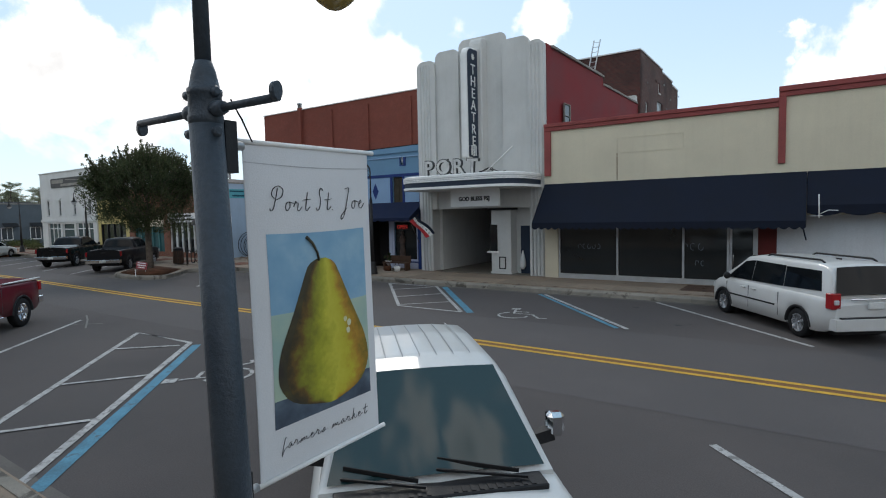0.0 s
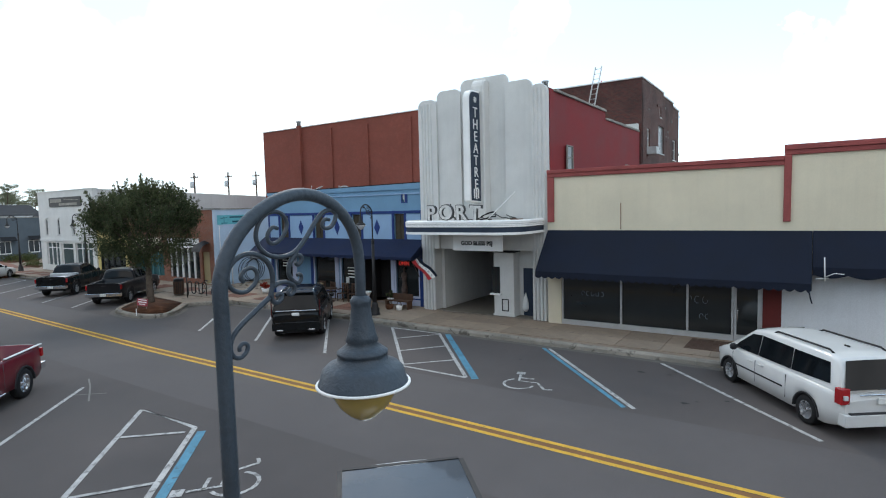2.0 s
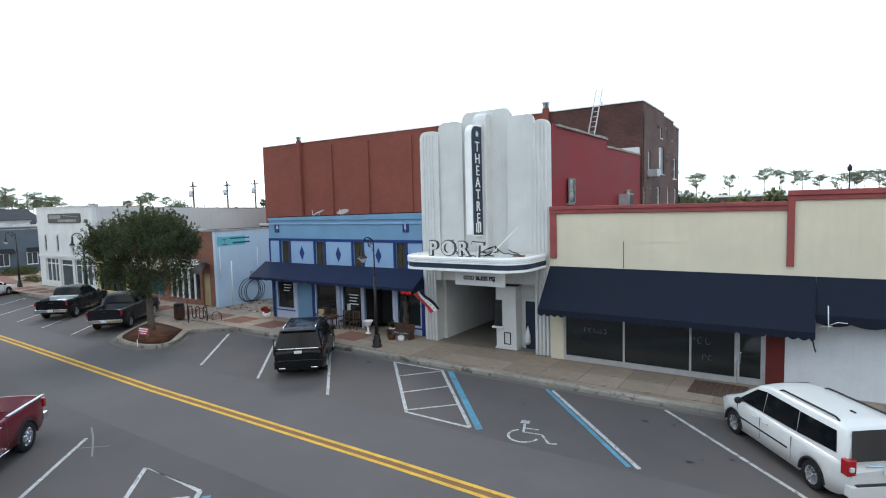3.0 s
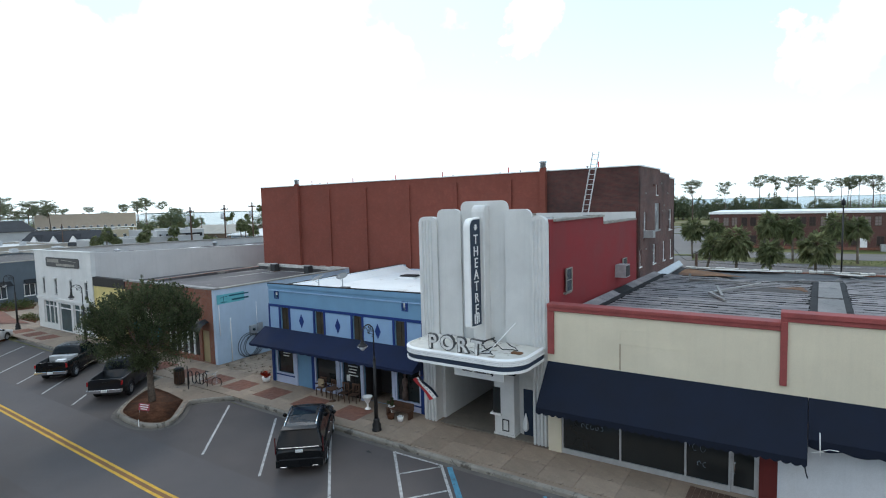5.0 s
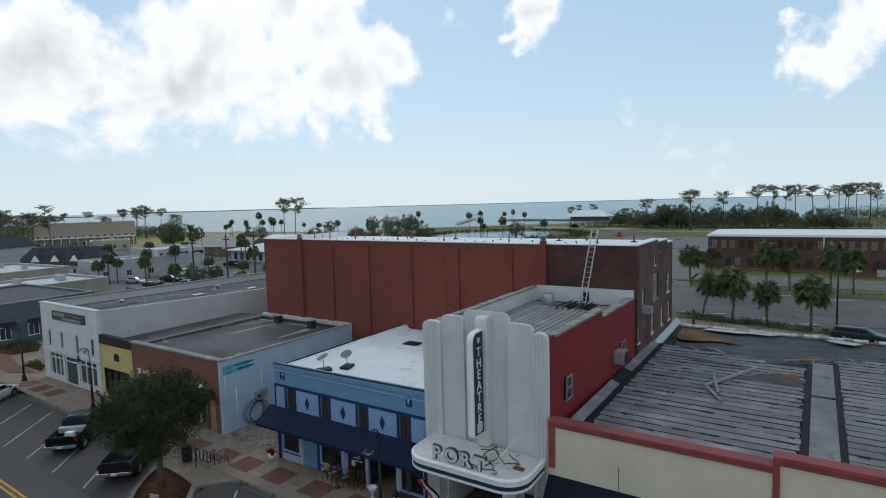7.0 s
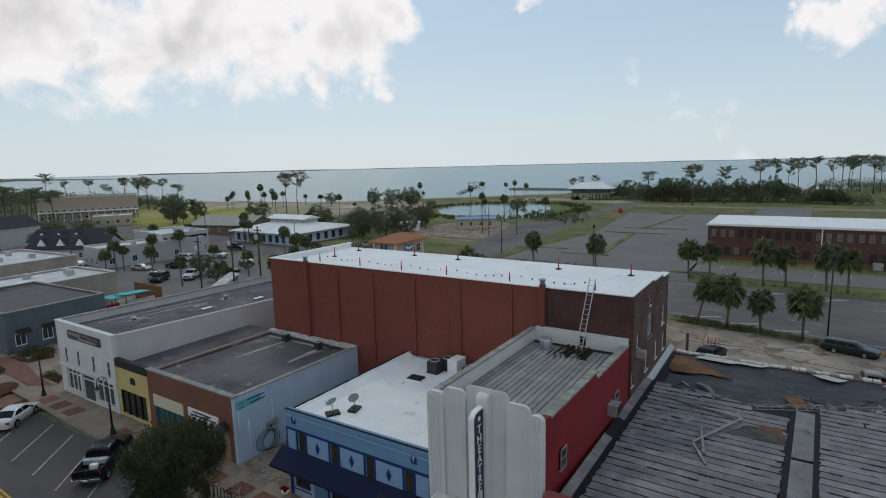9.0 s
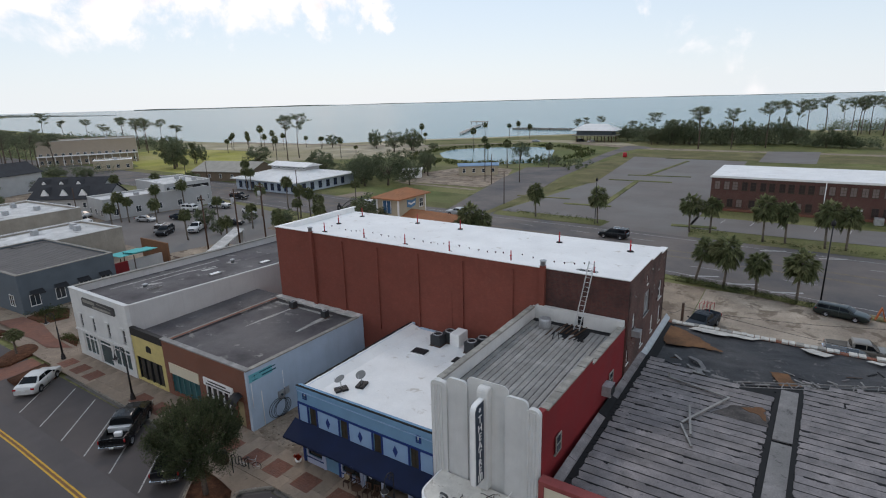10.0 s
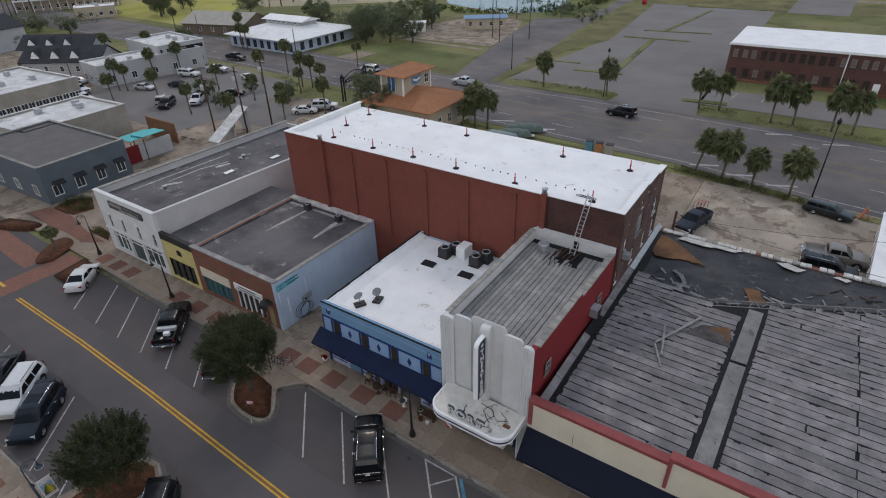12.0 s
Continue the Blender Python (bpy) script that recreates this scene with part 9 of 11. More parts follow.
for sy in (-1, 1):
    tm = part("side_mirror", Mesh().box(0.98, 1.10, *sorted((sy * 0.98, sy * 1.13)), 1.21, 1.42), CHROME, truck, bevel=0.035)
    part("mirror_glass", Mesh().box(0.965, 0.98, *sorted((sy * 0.995, sy * 1.115)), 1.23, 1.40), PLASTIC, tm)
    part("mirror_foot", Mesh().bar((1.03, sy * 0.86, 1.20), (1.04, sy * 1.03, 1.24), 0.10, 0.10), PLASTIC, tm)
part("inside_mirror", Mesh().box(0.72, 0.75, -0.12, 0.12, 1.50, 1.56), PLASTIC, truck)
# parked along the near side and beyond
vehicle("suv", "dark blue SUV parked on the near side", "car", parked(-41.5, 5.6, 0.67, -0.74), SLATE_CAR, SUV)
vehicle("suv", "white SUV parked on the near side", "car", parked(-45.2, 5.9, 0.67, -0.74), WHITE_CAR, dict(SUV, mirror_mat=WHITE_CAR, rail_mat=PLASTIC, extras=SUV["extras"][:1]))
vehicle("sedan", "black saloon parked on the near side", "car", parked(-49.0, 6.0, 0.67, -0.74), CHARCOAL_CAR, SEDAN)
vehicle("suv", "charcoal SUV parked beside the mulch island", "car", parked(-25.9, 5.3, 0.67, -0.74), CHARCOAL_CAR, SUV)
# lot behind the cream shop
wagon = vehicle("station_wagon", "long dark green old station wagon in the sandy lot", "car", parked(6.1, 72.6, 0.97, -0.22), lacquer("dark_green_paint", (0.02, 0.028, 0.026)), dict(SEDAN, L=5.3, roof=[(-2.45, 0.97), (-2.3, 1.35), (-2.0, 1.43), (0.2, 1.45), (0.5, 1.39), (1.25, 0.97)], glass=[[(-2.25, 1.0), (-1.2, 1.0), (-1.2, 1.33), (-2.2, 1.33)], [(-1.12, 1.0), (-0.2, 1.0), (-0.2, 1.34), (-1.12, 1.33)], [(-0.12, 1.0), (0.95, 1.0), (0.45, 1.3), (-0.12, 1.34)]], deck=[(-2.65, 0.75), (-2.5, 0.95), (-1.2, 0.97), (1.0, 0.96), (1.3, 0.94), (2.3, 0.80), (2.65, 0.58)], screens={"windscreen": (1.22, 0.99, 0.48, 1.40), "rear_window": (-2.48, 1.0, -2.3, 1.36)}))
old = vehicle("pickup_truck", "grey old pickup truck with a black bed", "truck", parked(7.2, 61.2, 1.0, 0.10), lacquer("grey_truck_paint", (0.19, 0.175, 0.155)), PICKUP)
vehicle("suv", "dusty black SUV behind the rear wall", "car", parked(6.7, 58.1, 1.0, 0.0), CHARCOAL_CAR, WAGON)
vehicle("pickup_truck", "dark flatbed truck loaded with red frames", "truck", parked(-6.9, 61.5, -0.25, -0.97), SLATE_CAR, PICKUP)
frames_m = Mesh()
for k in range(4):
    frames_m.tube([(-7.5 + k * 0.35, 63.2, 1.3), (-7.5 + k * 0.35, 63.2, 2.3), (-7.2 + k * 0.35, 64.6, 2.2), (-7.2 + k * 0.35, 64.6, 1.3)], 0.03, 5)
thing("load_frames", "red metal frames standing in a truck bed", "frames", mesh=frames_m, mat=RED_PLASTIC)
# cars on the highway and in the far lot
FAR = [("suv", SUV, CHARCOAL_CAR, "dark", (-27.0, 97.0, -1, 0.05)), ("suv", SUV, WHITE_CAR, "white", (-88.4, 99.9, -1, 0.1)), ("sedan", SEDAN, WHITE_CAR, "white", (-107, 66, 0.6, -0.8)), ("pickup_truck", PICKUP, WHITE_CAR, "white", (-103.5, 63.5, 0.6, -0.8)), ("suv", SUV, SILVER_CAR, "silver", (-109.5, 59.5, -0.7, 0.7)), ("sedan", SEDAN, SILVER_CAR, "silver", (-123.4, 63.8, 0.9, 0.3)), ("suv", SUV, WHITE_CAR, "white", (-124.8, 76.1, 0.9, 0.3)), ("pickup_truck", PICKUP, SILVER_CAR, "silver", (-122.0, 82.0, 0.95, 0.3)), ("sedan", SEDAN, WHITE_CAR, "white", (-109.1, 80.9, 0.9, -0.2)), ("pickup_truck", PICKUP, CHARCOAL_CAR, "dark", (-129.0, 93.2, 1, 0.1)), ("sedan", SEDAN, SILVER_CAR, "silver", (-146.0, 93.6, 1, 0.1)), ("suv", SUV, CHARCOAL_CAR, "dark", (-106.8, 58.6, 0.6, -0.8)), ("sedan", SEDAN, CHARCOAL_CAR, "dark", (-101.5, 70.6, 0.7, 0.5)), ("sedan", SEDAN, SLATE_CAR, "blue", (-118.2, 69.0, 0.9, 0.3)), ("suv", SUV, SILVER_CAR, "silver", (-77.3, 73.2, 0.8, 0.6)), ("sedan", SEDAN, WHITE_CAR, "white", (-79.1, 69.6, 0.8, 0.6)), ("pickup_truck", PICKUP, WHITE_CAR, "white", (-134, 55, 1, 0.1)), ("suv", SUV, WHITE_CAR, "white", (-126.5, 52.0, 1, 0.1)), ("sedan", SEDAN, SILVER_CAR, "silver", (-130, 296, 1, 0)), ("suv", SUV, CHARCOAL_CAR, "dark", (-106, 303, 0.3, 1)), ("sedan", SEDAN, WHITE_CAR, "white", (-100, 303, 0.3, 1)), ("sedan", SEDAN, SILVER_CAR, "silver", (-143.0, 59.2, 0.9, 0.3)), ("pickup_truck", PICKUP, WHITE_CAR, "white", (-163.3, 65.2, 0.9, 0.3)), ("pickup_truck", PICKUP, SILVER_CAR, "silver", (-62.5, 100.8, -1, 0.05))]
cache = {}
for nm, spec, mat, word, (x, y, dx, dy) in FAR:
    key = (nm, word)
    if key in cache:
        copy_thing(cache[key], parked(x, y, dx, dy))
    else:
        cache[key] = vehicle(nm, f"{word} parked {nm.replace('_', ' ')} seen far off", "truck" if "truck" in nm else "car", parked(x, y, dx, dy), mat, spec, group="far parked cars")

# ---- trees and shrubs ----
def leaf_cloud(mesh, centre, radius, count, size, rng, squash=0.8, droop=0.0):
    """Many small leaves round a twig end."""
    cx, cy, cz = centre
    for _ in range(count):
        while True:
            p = [rng.uniform(-1, 1) for _ in range(3)]
            if p[0] ** 2 + p[1] ** 2 + p[2] ** 2 <= 1:
                break
        x, y, z = cx + p[0] * radius, cy + p[1] * radius, cz + p[2] * radius * squash
        a, b = rng.uniform(0, 6.28), rng.uniform(-0.9, 0.9) - droop
        d = Vector((math.cos(a) * math.cos(b), math.sin(a) * math.cos(b), math.sin(b)))
        s = d.orthogonal().normalized()
        s.rotate(Matrix.Rotation(rng.uniform(0, 3.14), 3, d))
        L, w = size * rng.uniform(0.7, 1.3), size * rng.uniform(0.3, 0.5)
        o = Vector((x, y, z))
        mesh.poly([o - d * L * 0.5, o + s * w * 0.5, o + d * L * 0.5, o - s * w * 0.5])


def limb(mesh, a, b, r0, r1, rng, bend=0.12, n=5, sides=6):
    a, b = Vector(a), Vector(b)
    L = (b - a).length
    pts, rad = [], []
    off = Vector((rng.uniform(-1, 1), rng.uniform(-1, 1), rng.uniform(-0.3, 0.3))) * bend * L
    for k in range(n + 1):
        t = k / n
        pts.append(a.lerp(b, t) + off * math.sin(math.pi * t))
        rad.append(r0 + (r1 - r0) * t)
    mesh.tube(pts, rad, sides)


def broad_tree(name, label, at, seed, height, crown_r, trunk_h, trunk_r, leaf=0.16, clumps=110, per=60, mat=None, shoots=0, group="", flat=0.8, droop=0.2):
    """A tapered trunk with limbs, clumps of leaves and, for young growth, upright feathery shoots all over the crown."""
    rng = random.Random(seed)
    t = thing(name, label, "tree", at, group)
    trunk, limbs, crown = Mesh(), Mesh(), Mesh()
    limb(trunk, (0, 0, -0.05), (0.1 * crown_r * rng.uniform(-1, 1) * 0.5, 0, trunk_h), trunk_r * 1.25, trunk_r * 0.8, rng, 0.05)
    cz, ch = (trunk_h * 0.8 + height) / 2 + 0.2, (height - trunk_h * 0.8) / 2
    for k in range(9):
        a = 2 * math.pi * k / 9 + rng.uniform(-0.3, 0.3)
        r = crown_r * rng.uniform(0.4, 0.75)
        limb(limbs, (0, 0, trunk_h * rng.uniform(0.85, 1.0)), (r * math.cos(a), r * math.sin(a), cz + ch * rng.uniform(-0.3, 0.6)), trunk_r * 0.5, trunk_r * 0.08, rng, 0.15)
    for k in range(clumps):
        while True:
            p = Vector([rng.uniform(-1, 1) for _ in range(3)])
            if 0.25 < p.length < 1.0:
                break
        p *= rng.uniform(0.75, 1.05) / max(p.length, 0.55) if rng.random() < 0.6 else 1.0
        wob = 1 + 0.38 * noise.noise(p * 1.6 + Vector((seed, 0, 0)))
        c = (p.x * crown_r * wob, p.y * crown_r * wob, cz + p.z * ch * wob - 0.15 * crown_r * (p.x ** 2 + p.y ** 2) * 0.4)
        leaf_cloud(crown, c, crown_r * rng.uniform(0.13, 0.22), per, leaf, rng, flat, droop)
    for k in range(shoots):
        a, el = rng.uniform(0, 6.28), math.asin(rng.uniform(-0.25, 1.0))
        d = Vector((math.cos(a) * math.cos(el), math.sin(a) * math.cos(el), math.sin(el)))
        wob = 1 + 0.3 * noise.noise(d * 1.6 + Vector((seed, 0, 0)))
        foot = Vector((d.x * crown_r * wob * 0.8, d.y * crown_r * wob * 0.8, cz + d.z * ch * wob * 0.8))
        way = (d + Vector((rng.uniform(-0.3, 0.3), rng.uniform(-0.3, 0.3), 1.0))).normalized()
        L = rng.uniform(0.5, 1.15)
        tip = foot + way * L
        limb(limbs, foot - way * 0.3, tip, 0.016, 0.005, rng, 0.05, 3, 4)
        for q in range(5):
            leaf_cloud(crown, foot + way * (L * (0.15 + 0.2 * q)), 0.15 - 0.02 * q, 15, leaf, rng, 1.3, -0.6)
    part("trunk", trunk, BARK, t)
    tagged(part("branchwork", limbs, BARK, t), kind="stuff")
    part("crown", crown, mat or OAK_LEAF, t)
    return t


broad_tree("street_tree", "bushy evergreen street tree in a mulch bed", pose(-30.2, 16.2, 0.25), 7, 6.05, 2.75, 2.65, 0.17, 0.115, 240, 150, None, 420, "", 1.0, -0.5)
broad_tree("street_tree", "rounded evergreen street tree beside parked cars", pose(-30.8, 5.9, 0.25), 9, 4.7, 2.45, 1.6, 0.14, 0.115, 200, 140, None, 300, "", 1.0, -0.4)


def palm(at, seed, height, crown_r, lean=0.0):
    rng = random.Random(seed)
    t = thing("cabbage_palm", "cabbage palm with a ragged round head of fronds", "palm tree", at, "cabbage palms")
    trunk = Mesh()
    limb(trunk, (0, 0, -0.05), (lean * height, 0, height), 0.17, 0.14, rng, 0.02, 6, 8)
    part("trunk", trunk, PALM_BARK, t)
    crown = Mesh()
    for k in range(84):
        a = k * 2.4 + rng.uniform(-0.3, 0.3)
        el = math.asin(rng.uniform(-0.85, 0.97))
        L = crown_r * rng.uniform(0.75, 1.05)
        d = Vector((math.cos(a) * math.cos(el), math.sin(a) * math.cos(el), math.sin(el)))
        base = Vector((lean * height, 0, height)) + d * 0.15
        mid = base + d * L * 0.5
        crown.tube([base, mid], 0.018, 3)
        s = d.cross(Vector((0, 0, 1))).normalized()
        up = s.cross(d)
        for b in range(9):
            f = (b - 4) / 4
            tip = mid + d * L * 0.55 * (1 - 0.35 * f * f) + s * L * 0.42 * f + Vector((0, 0, -0.40 * L * (0.4 + abs(f)))) * rng.uniform(0.6, 1.2)
            kn = mid.lerp(tip, 0.5) + up * 0.04 * L
            w = s * (0.075 * crown_r)
            crown.poly([mid, kn + w, tip, kn - w])
    part("crown", crown, PALM_LEAF, t)
    return t


def pine(at, seed, height, spread, label="tall slash pine with a flat open crown"):
    rng = random.Random(seed)
    t = thing("slash_pine", label, "pine tree", at, "slash pines")
    trunk, limbs, crown = Mesh(), Mesh(), Mesh()
    top = Vector((rng.uniform(-0.8, 0.8), rng.uniform(-0.8, 0.8), height * 0.94))
    limb(trunk, (0, 0, -0.1), top, 0.26, 0.09, rng, 0.03, 6, 7)
    for k in range(22):
        f = 1 - 0.34 * rng.random() ** 1.7
        a = k * 2.4 + rng.uniform(-0.4, 0.4)
        r = spread * (0.35 + 0.65 * math.sqrt(rng.random())) * (1.0 if f > 0.86 else 0.75)
        foot = top * f - Vector((0, 0, 1.0))
        end = foot + Vector((r * math.cos(a), r * math.sin(a), 1.0 + (1 - r / spread) * 1.6 + rng.uniform(-0.3, 0.4)))
        limb(limbs, foot, end, 0.07, 0.025, rng, 0.16, 4, 4)
        for q in range(3):
            c = foot.lerp(end, 0.62 + 0.2 * q) + Vector((rng.uniform(-0.5, 0.5), rng.uniform(-0.5, 0.5), 0.2))
            leaf_cloud(crown, c, rng.uniform(0.7, 1.3), 60, 0.38, rng, 0.5, -0.1)
    leaf_cloud(crown, top + Vector((0, 0, 0.2)), spread * 0.4, 150, 0.38, rng, 0.5)
    part("trunk", trunk, PINE_BARK, t)
    tagged(part("branchwork", limbs, PINE_BARK, t), kind="stuff")
    part("crown", crown, PINE_LEAF, t)
    return t


def shrub_mesh(seed, r, h, leaf=0.2, n=900, mat=None):
    rng = random.Random(seed)
    m = Mesh()
    for k in range(max(6, n // 60)):
        a, q = rng.uniform(0, 6.28), r * math.sqrt(rng.random()) * 0.8
        leaf_cloud(m, (q * math.cos(a), q * math.sin(a), h * rng.uniform(0.25, 0.8)), r * 0.4, 60, leaf, rng, 0.8)
    return m


# palms: three shapes, set out by place and height
palm_kinds = [palm(pose(-10.2, 77.9, 0, 0, 0, 40), 1, 4.6, 1.9, 0.28), palm(pose(-6.6, 76.9, 0), 2, 5.4, 2.2, 0.02), palm(pose(-2.7, 76.2, 0), 3, 4.3, 1.7, -0.03)]
palm_kinds += [palm(pose(-262, 186, 0), 4, 6.5, 1.45, 0.02), palm(pose(-198, 165, 0), 5, 10.0, 1.8, 0.01)]
SPOTS = [(1.7, 75.4, 1, 5.0), (-16.0, 108.0, 1, 5.4), (-12.6, 108.4, 2, 5.2), (-3.9, 105.6, 1, 6.2), (-0.6, 106.2, 2, 5.6), (5.0, 105.4, 1, 6.0), (7.8, 105.2, 2, 5.6), (-33.3, 107.4, 1, 5.6), (-47.0, 107.6, 2, 5.6), (-46.6, 78.5, 1, 6.0), (-44.6, 79.3, 2, 5.2), (-48.8, 77.5, 0, 4.0), (-93.6, 83.0, 1, 6.5), (-91.0, 83.5, 2, 6.0), (-86.2, 81.5, 1, 5.4), (-127.7, 60.5, 1, 6.0), (-125.8, 61.3, 2, 5.0), (-129.2, 77.0, 1, 6.4), (-131.0, 71.0, 2, 6.0), (-105.2, 89.5, 1, 6.8), (-103.2, 80.0, 2, 6.5), (-94.5, 70.5, 1, 4.6), (-108.1, 72.0, 2, 4.8), (-83.5, 68.2, 1, 4.8), (-89.9, 79.0, 2, 4.6), (-139, 103.5, 1, 6), (-136.5, 103.2, 2, 6), (-150, 112, 1, 7), (-95, 103, 1, 5), (-66.9, 18.6, 2, 2.6), (-150, 82, 1, 6.5), (-146, 90, 2, 6), (-160, 76, 1, 6.2), (-118, 54, 2, 5.5), (-112, 60, 1, 5.8), (-98, 58, 2, 5.2), (-84, 57, 1, 5.4), (-76, 62, 2, 5.6), (-74, 70, 1, 6.4), (-70, 76, 2, 6)]
SPOTS += [(-272.8, 197.7, 1, 8.6), (-300, 228, 2, 7.3), (-279, 213, 1, 4.9), (-255.8, 203.6, 2, 12), (-239.9, 193, 1, 8.6), (-249, 206, 1, 9.6), (-246, 211, 2, 8), (-244, 226, 1, 5.8), (-226.8, 221, 2, 5.8), (-231, 226, 1, 5.5), (-180.5, 188, 1, 8.3), (-182, 200, 2, 4), (-190.7, 268, 1, 10.3), (-194, 276, 2, 5.1), (-141, 243, 1, 9.6), (-169, 306, 2, 9.3), (-160, 322, 1, 8.1), (-151.9, 318, 2, 9.5), (-145, 320, 1, 7.8), (-114, 206, 2, 8.4), (-91.6, 182.7, 1, 9.1), (-77.7, 188.5, 2, 8), (-112, 205, 1, 6), (-229.7, 145, 1, 8), (-268, 204, 2, 7.4), (-286, 206, 1, 6.5), (-184, 112, 1, 6.5)]
for x, y, kind, h in SPOTS:
    if x < -65:
        kind = 3 if h < 8 else 4
    k = h / (4.6, 5.4, 4.3, 6.5, 10.0)[kind]
    w = k ** 0.5
    c = copy_thing(palm_kinds[kind], pose(x, y, 0, 0, 0, (x * 37) % 360))
    c.scale = (w, w, k)
pines = [pine(pose(-196.3, 169.9, 0), 1, 20, 3.4), pine(pose(-200.3, 180.4, 0), 2, 20.5, 5.0), pine(pose(-309.6, 168.4, 0), 3, 19.5, 4.6)]
# x, y, height, crown width
PINE_SPOTS = [(-41, 277, 19, 8.7), (-28, 282, 18, 8.2), (-15, 292, 20.8, 9), (-9.7, 317, 20.6, 6), (-4, 318, 20, 7), (0.3, 336, 21, 9.5), (9.4, 424, 21, 9.8), (17.6, 411, 19, 7), (21, 393, 20.7, 9), (24, 385, 20, 7), (26, 394, 21.4, 9), (30, 395, 21.6, 9), (-115, 323, 11.8, 5.2), (-110, 324, 12.7, 4.6), (-104.8, 334, 13.2, 5.8), (-87, 339, 10, 5.8), (-69.6, 316, 15.4, 10), (-60, 312, 12, 7), (-452, 228, 17.8, 8.5), (-440, 222, 18, 8), (-357, 188, 18.7, 7), (-348, 184, 17, 7), (-325, 176, 18, 7), (-338.7, 194, 17.8, 7.4), (-349, 210, 13.2, 8.8), (-495, 190, 22.7, 12), (-480, 215, 17, 9), (-520, 214, 16, 7), (-470, 222, 13, 8), (-430, 205, 12, 8)]
rng1 = random.Random(5)
for k in range(26):
    f = k / 25
    PINE_SPOTS.append((34 + 90 * f + rng1.uniform(-5, 5), 350 + rng1.uniform(-40, 60), rng1.uniform(17, 22), rng1.uniform(6, 10)))
for x, y in ((-281, 103), (-262, 102), (-290, 110), (-272, 96), (-300, 98), (-255, 92), (-310, 104), (-325, 112), (-300, 120), (-262, 84), (-280, 84), (-246, 80), (-340, 126), (-352, 112)):
    PINE_SPOTS.append((x, y, rng1.uniform(13, 18), rng1.uniform(6, 9)))
for k, (x, y, h, w) in enumerate(PINE_SPOTS):
    c = copy_thing(pines[k % 3], pose(x, y, 0, 0, 0, k * 71))
    wide = w / (2.0 * (3.4, 5.0, 4.6)[k % 3])
    c.scale = (wide, wide, h / (20, 20.5, 19.5)[k % 3])
oaks = [broad_tree("live_oak", "dark spreading live oak", pose(-262, 66, 0), 21, 10.5, 6.5, 2.8, 0.4, 0.5, 95, 70, WOODS_LEAF, group="live oaks"), broad_tree("live_oak", "dark spreading live oak", pose(-236, 66, 0), 22, 8.5, 5.0, 2.4, 0.35, 0.46, 85, 66, WOODS_LEAF, group="live oaks"), broad_tree("live_oak", "dark spreading live oak", pose(-284, 70, 0), 23, 12, 6.0, 3.0, 0.4, 0.5, 95, 70, WOODS_LEAF, group="live oaks")]
OAK_SPOTS = [(-170, 60, 1), (-176, 52, 0), (-184, 44, 1), (-164, 48, 1), (-196, 58, 0), (-205, 70, 0), (-212, 50, 1), (-158, 98, 1), (-100, 74, 1), (-88, 74, 1), (-104, 66, 1), (-96, 64, 1), (-214, 92, 1), (-222, 78, 0), (-232, 90, 1), (-240, 78, 0), (-250, 70, 1), (-64, 73, 1)]
# x, y, height, crown width
OAKS_MEASURED = [(-100, 212, 6.9, 7.5), (-219, 129, 11.4, 13.5), (-224, 133, 10, 10), (-300, 176, 8.5, 11), (-230, 146, 8.6, 7.4), (-220, 143, 7.9, 4.5), (-191.6, 150, 8, 10.4), (-202, 238, 9.1, 7.6), (-196, 232, 7, 7), (-175.7, 222, 9.6, 11), (-172, 232, 9.9, 11), (-166, 226, 9, 9), (-227, 230, 7.1, 7.8), (-153, 148, 7.3, 10.6), (-146, 143, 6, 8), (-116, 129, 8.7, 7.5), (-121, 134, 8, 8), (-106, 130, 9.8, 10.3), (-100, 133, 7, 7), (-112, 126, 6, 7), (-123, 161, 7.1, 8.2), (-130, 152, 6, 8), (-107, 153, 8.4, 5.7), (-112, 158, 7, 8), (-161, 236, 3.4, 5.7), (-58, 300, 11, 10), (-66, 296, 9, 8), (-50, 305, 12, 9), (-84, 318, 8, 8), (-78, 324, 9, 8), (8, 300, 9, 9), (14, 298, 8, 8)]
for x, y, kind in OAK_SPOTS:
    c = copy_thing(oaks[kind], pose(x, y, 0, 0, 0, (x * 53) % 360))
    s = 0.62 + 0.5 * ((x * 7.3) % 1)
    if -130 < x < -84 and y < 80:
        s *= 0.5
    elif x < -150 and y < 100:
        s *= 0.62
    c.scale = (s, s, s * (0.85 + 0.3 * ((y * 3.1) % 1)))
rng4 = random.Random(71)
for k in range(28):
    f = (k + 0.5) / 28
    OAKS_MEASURED.append((-68 + 68 * f + rng4.uniform(-2.5, 2.5), 300 + 10 * f + rng4.uniform(-4, 16), rng4.uniform(6, 12), rng4.uniform(6, 10)))
for k, (x, y, h, w) in enumerate(OAKS_MEASURED):
    c = copy_thing(oaks[k % 3], pose(x, y, 0, 0, 0, k * 47))
    wide = w / (2.0 * (6.5, 5.0, 6.0)[k % 3])
    c.scale = (wide, wide, h / (10.5, 8.5, 12)[k % 3])
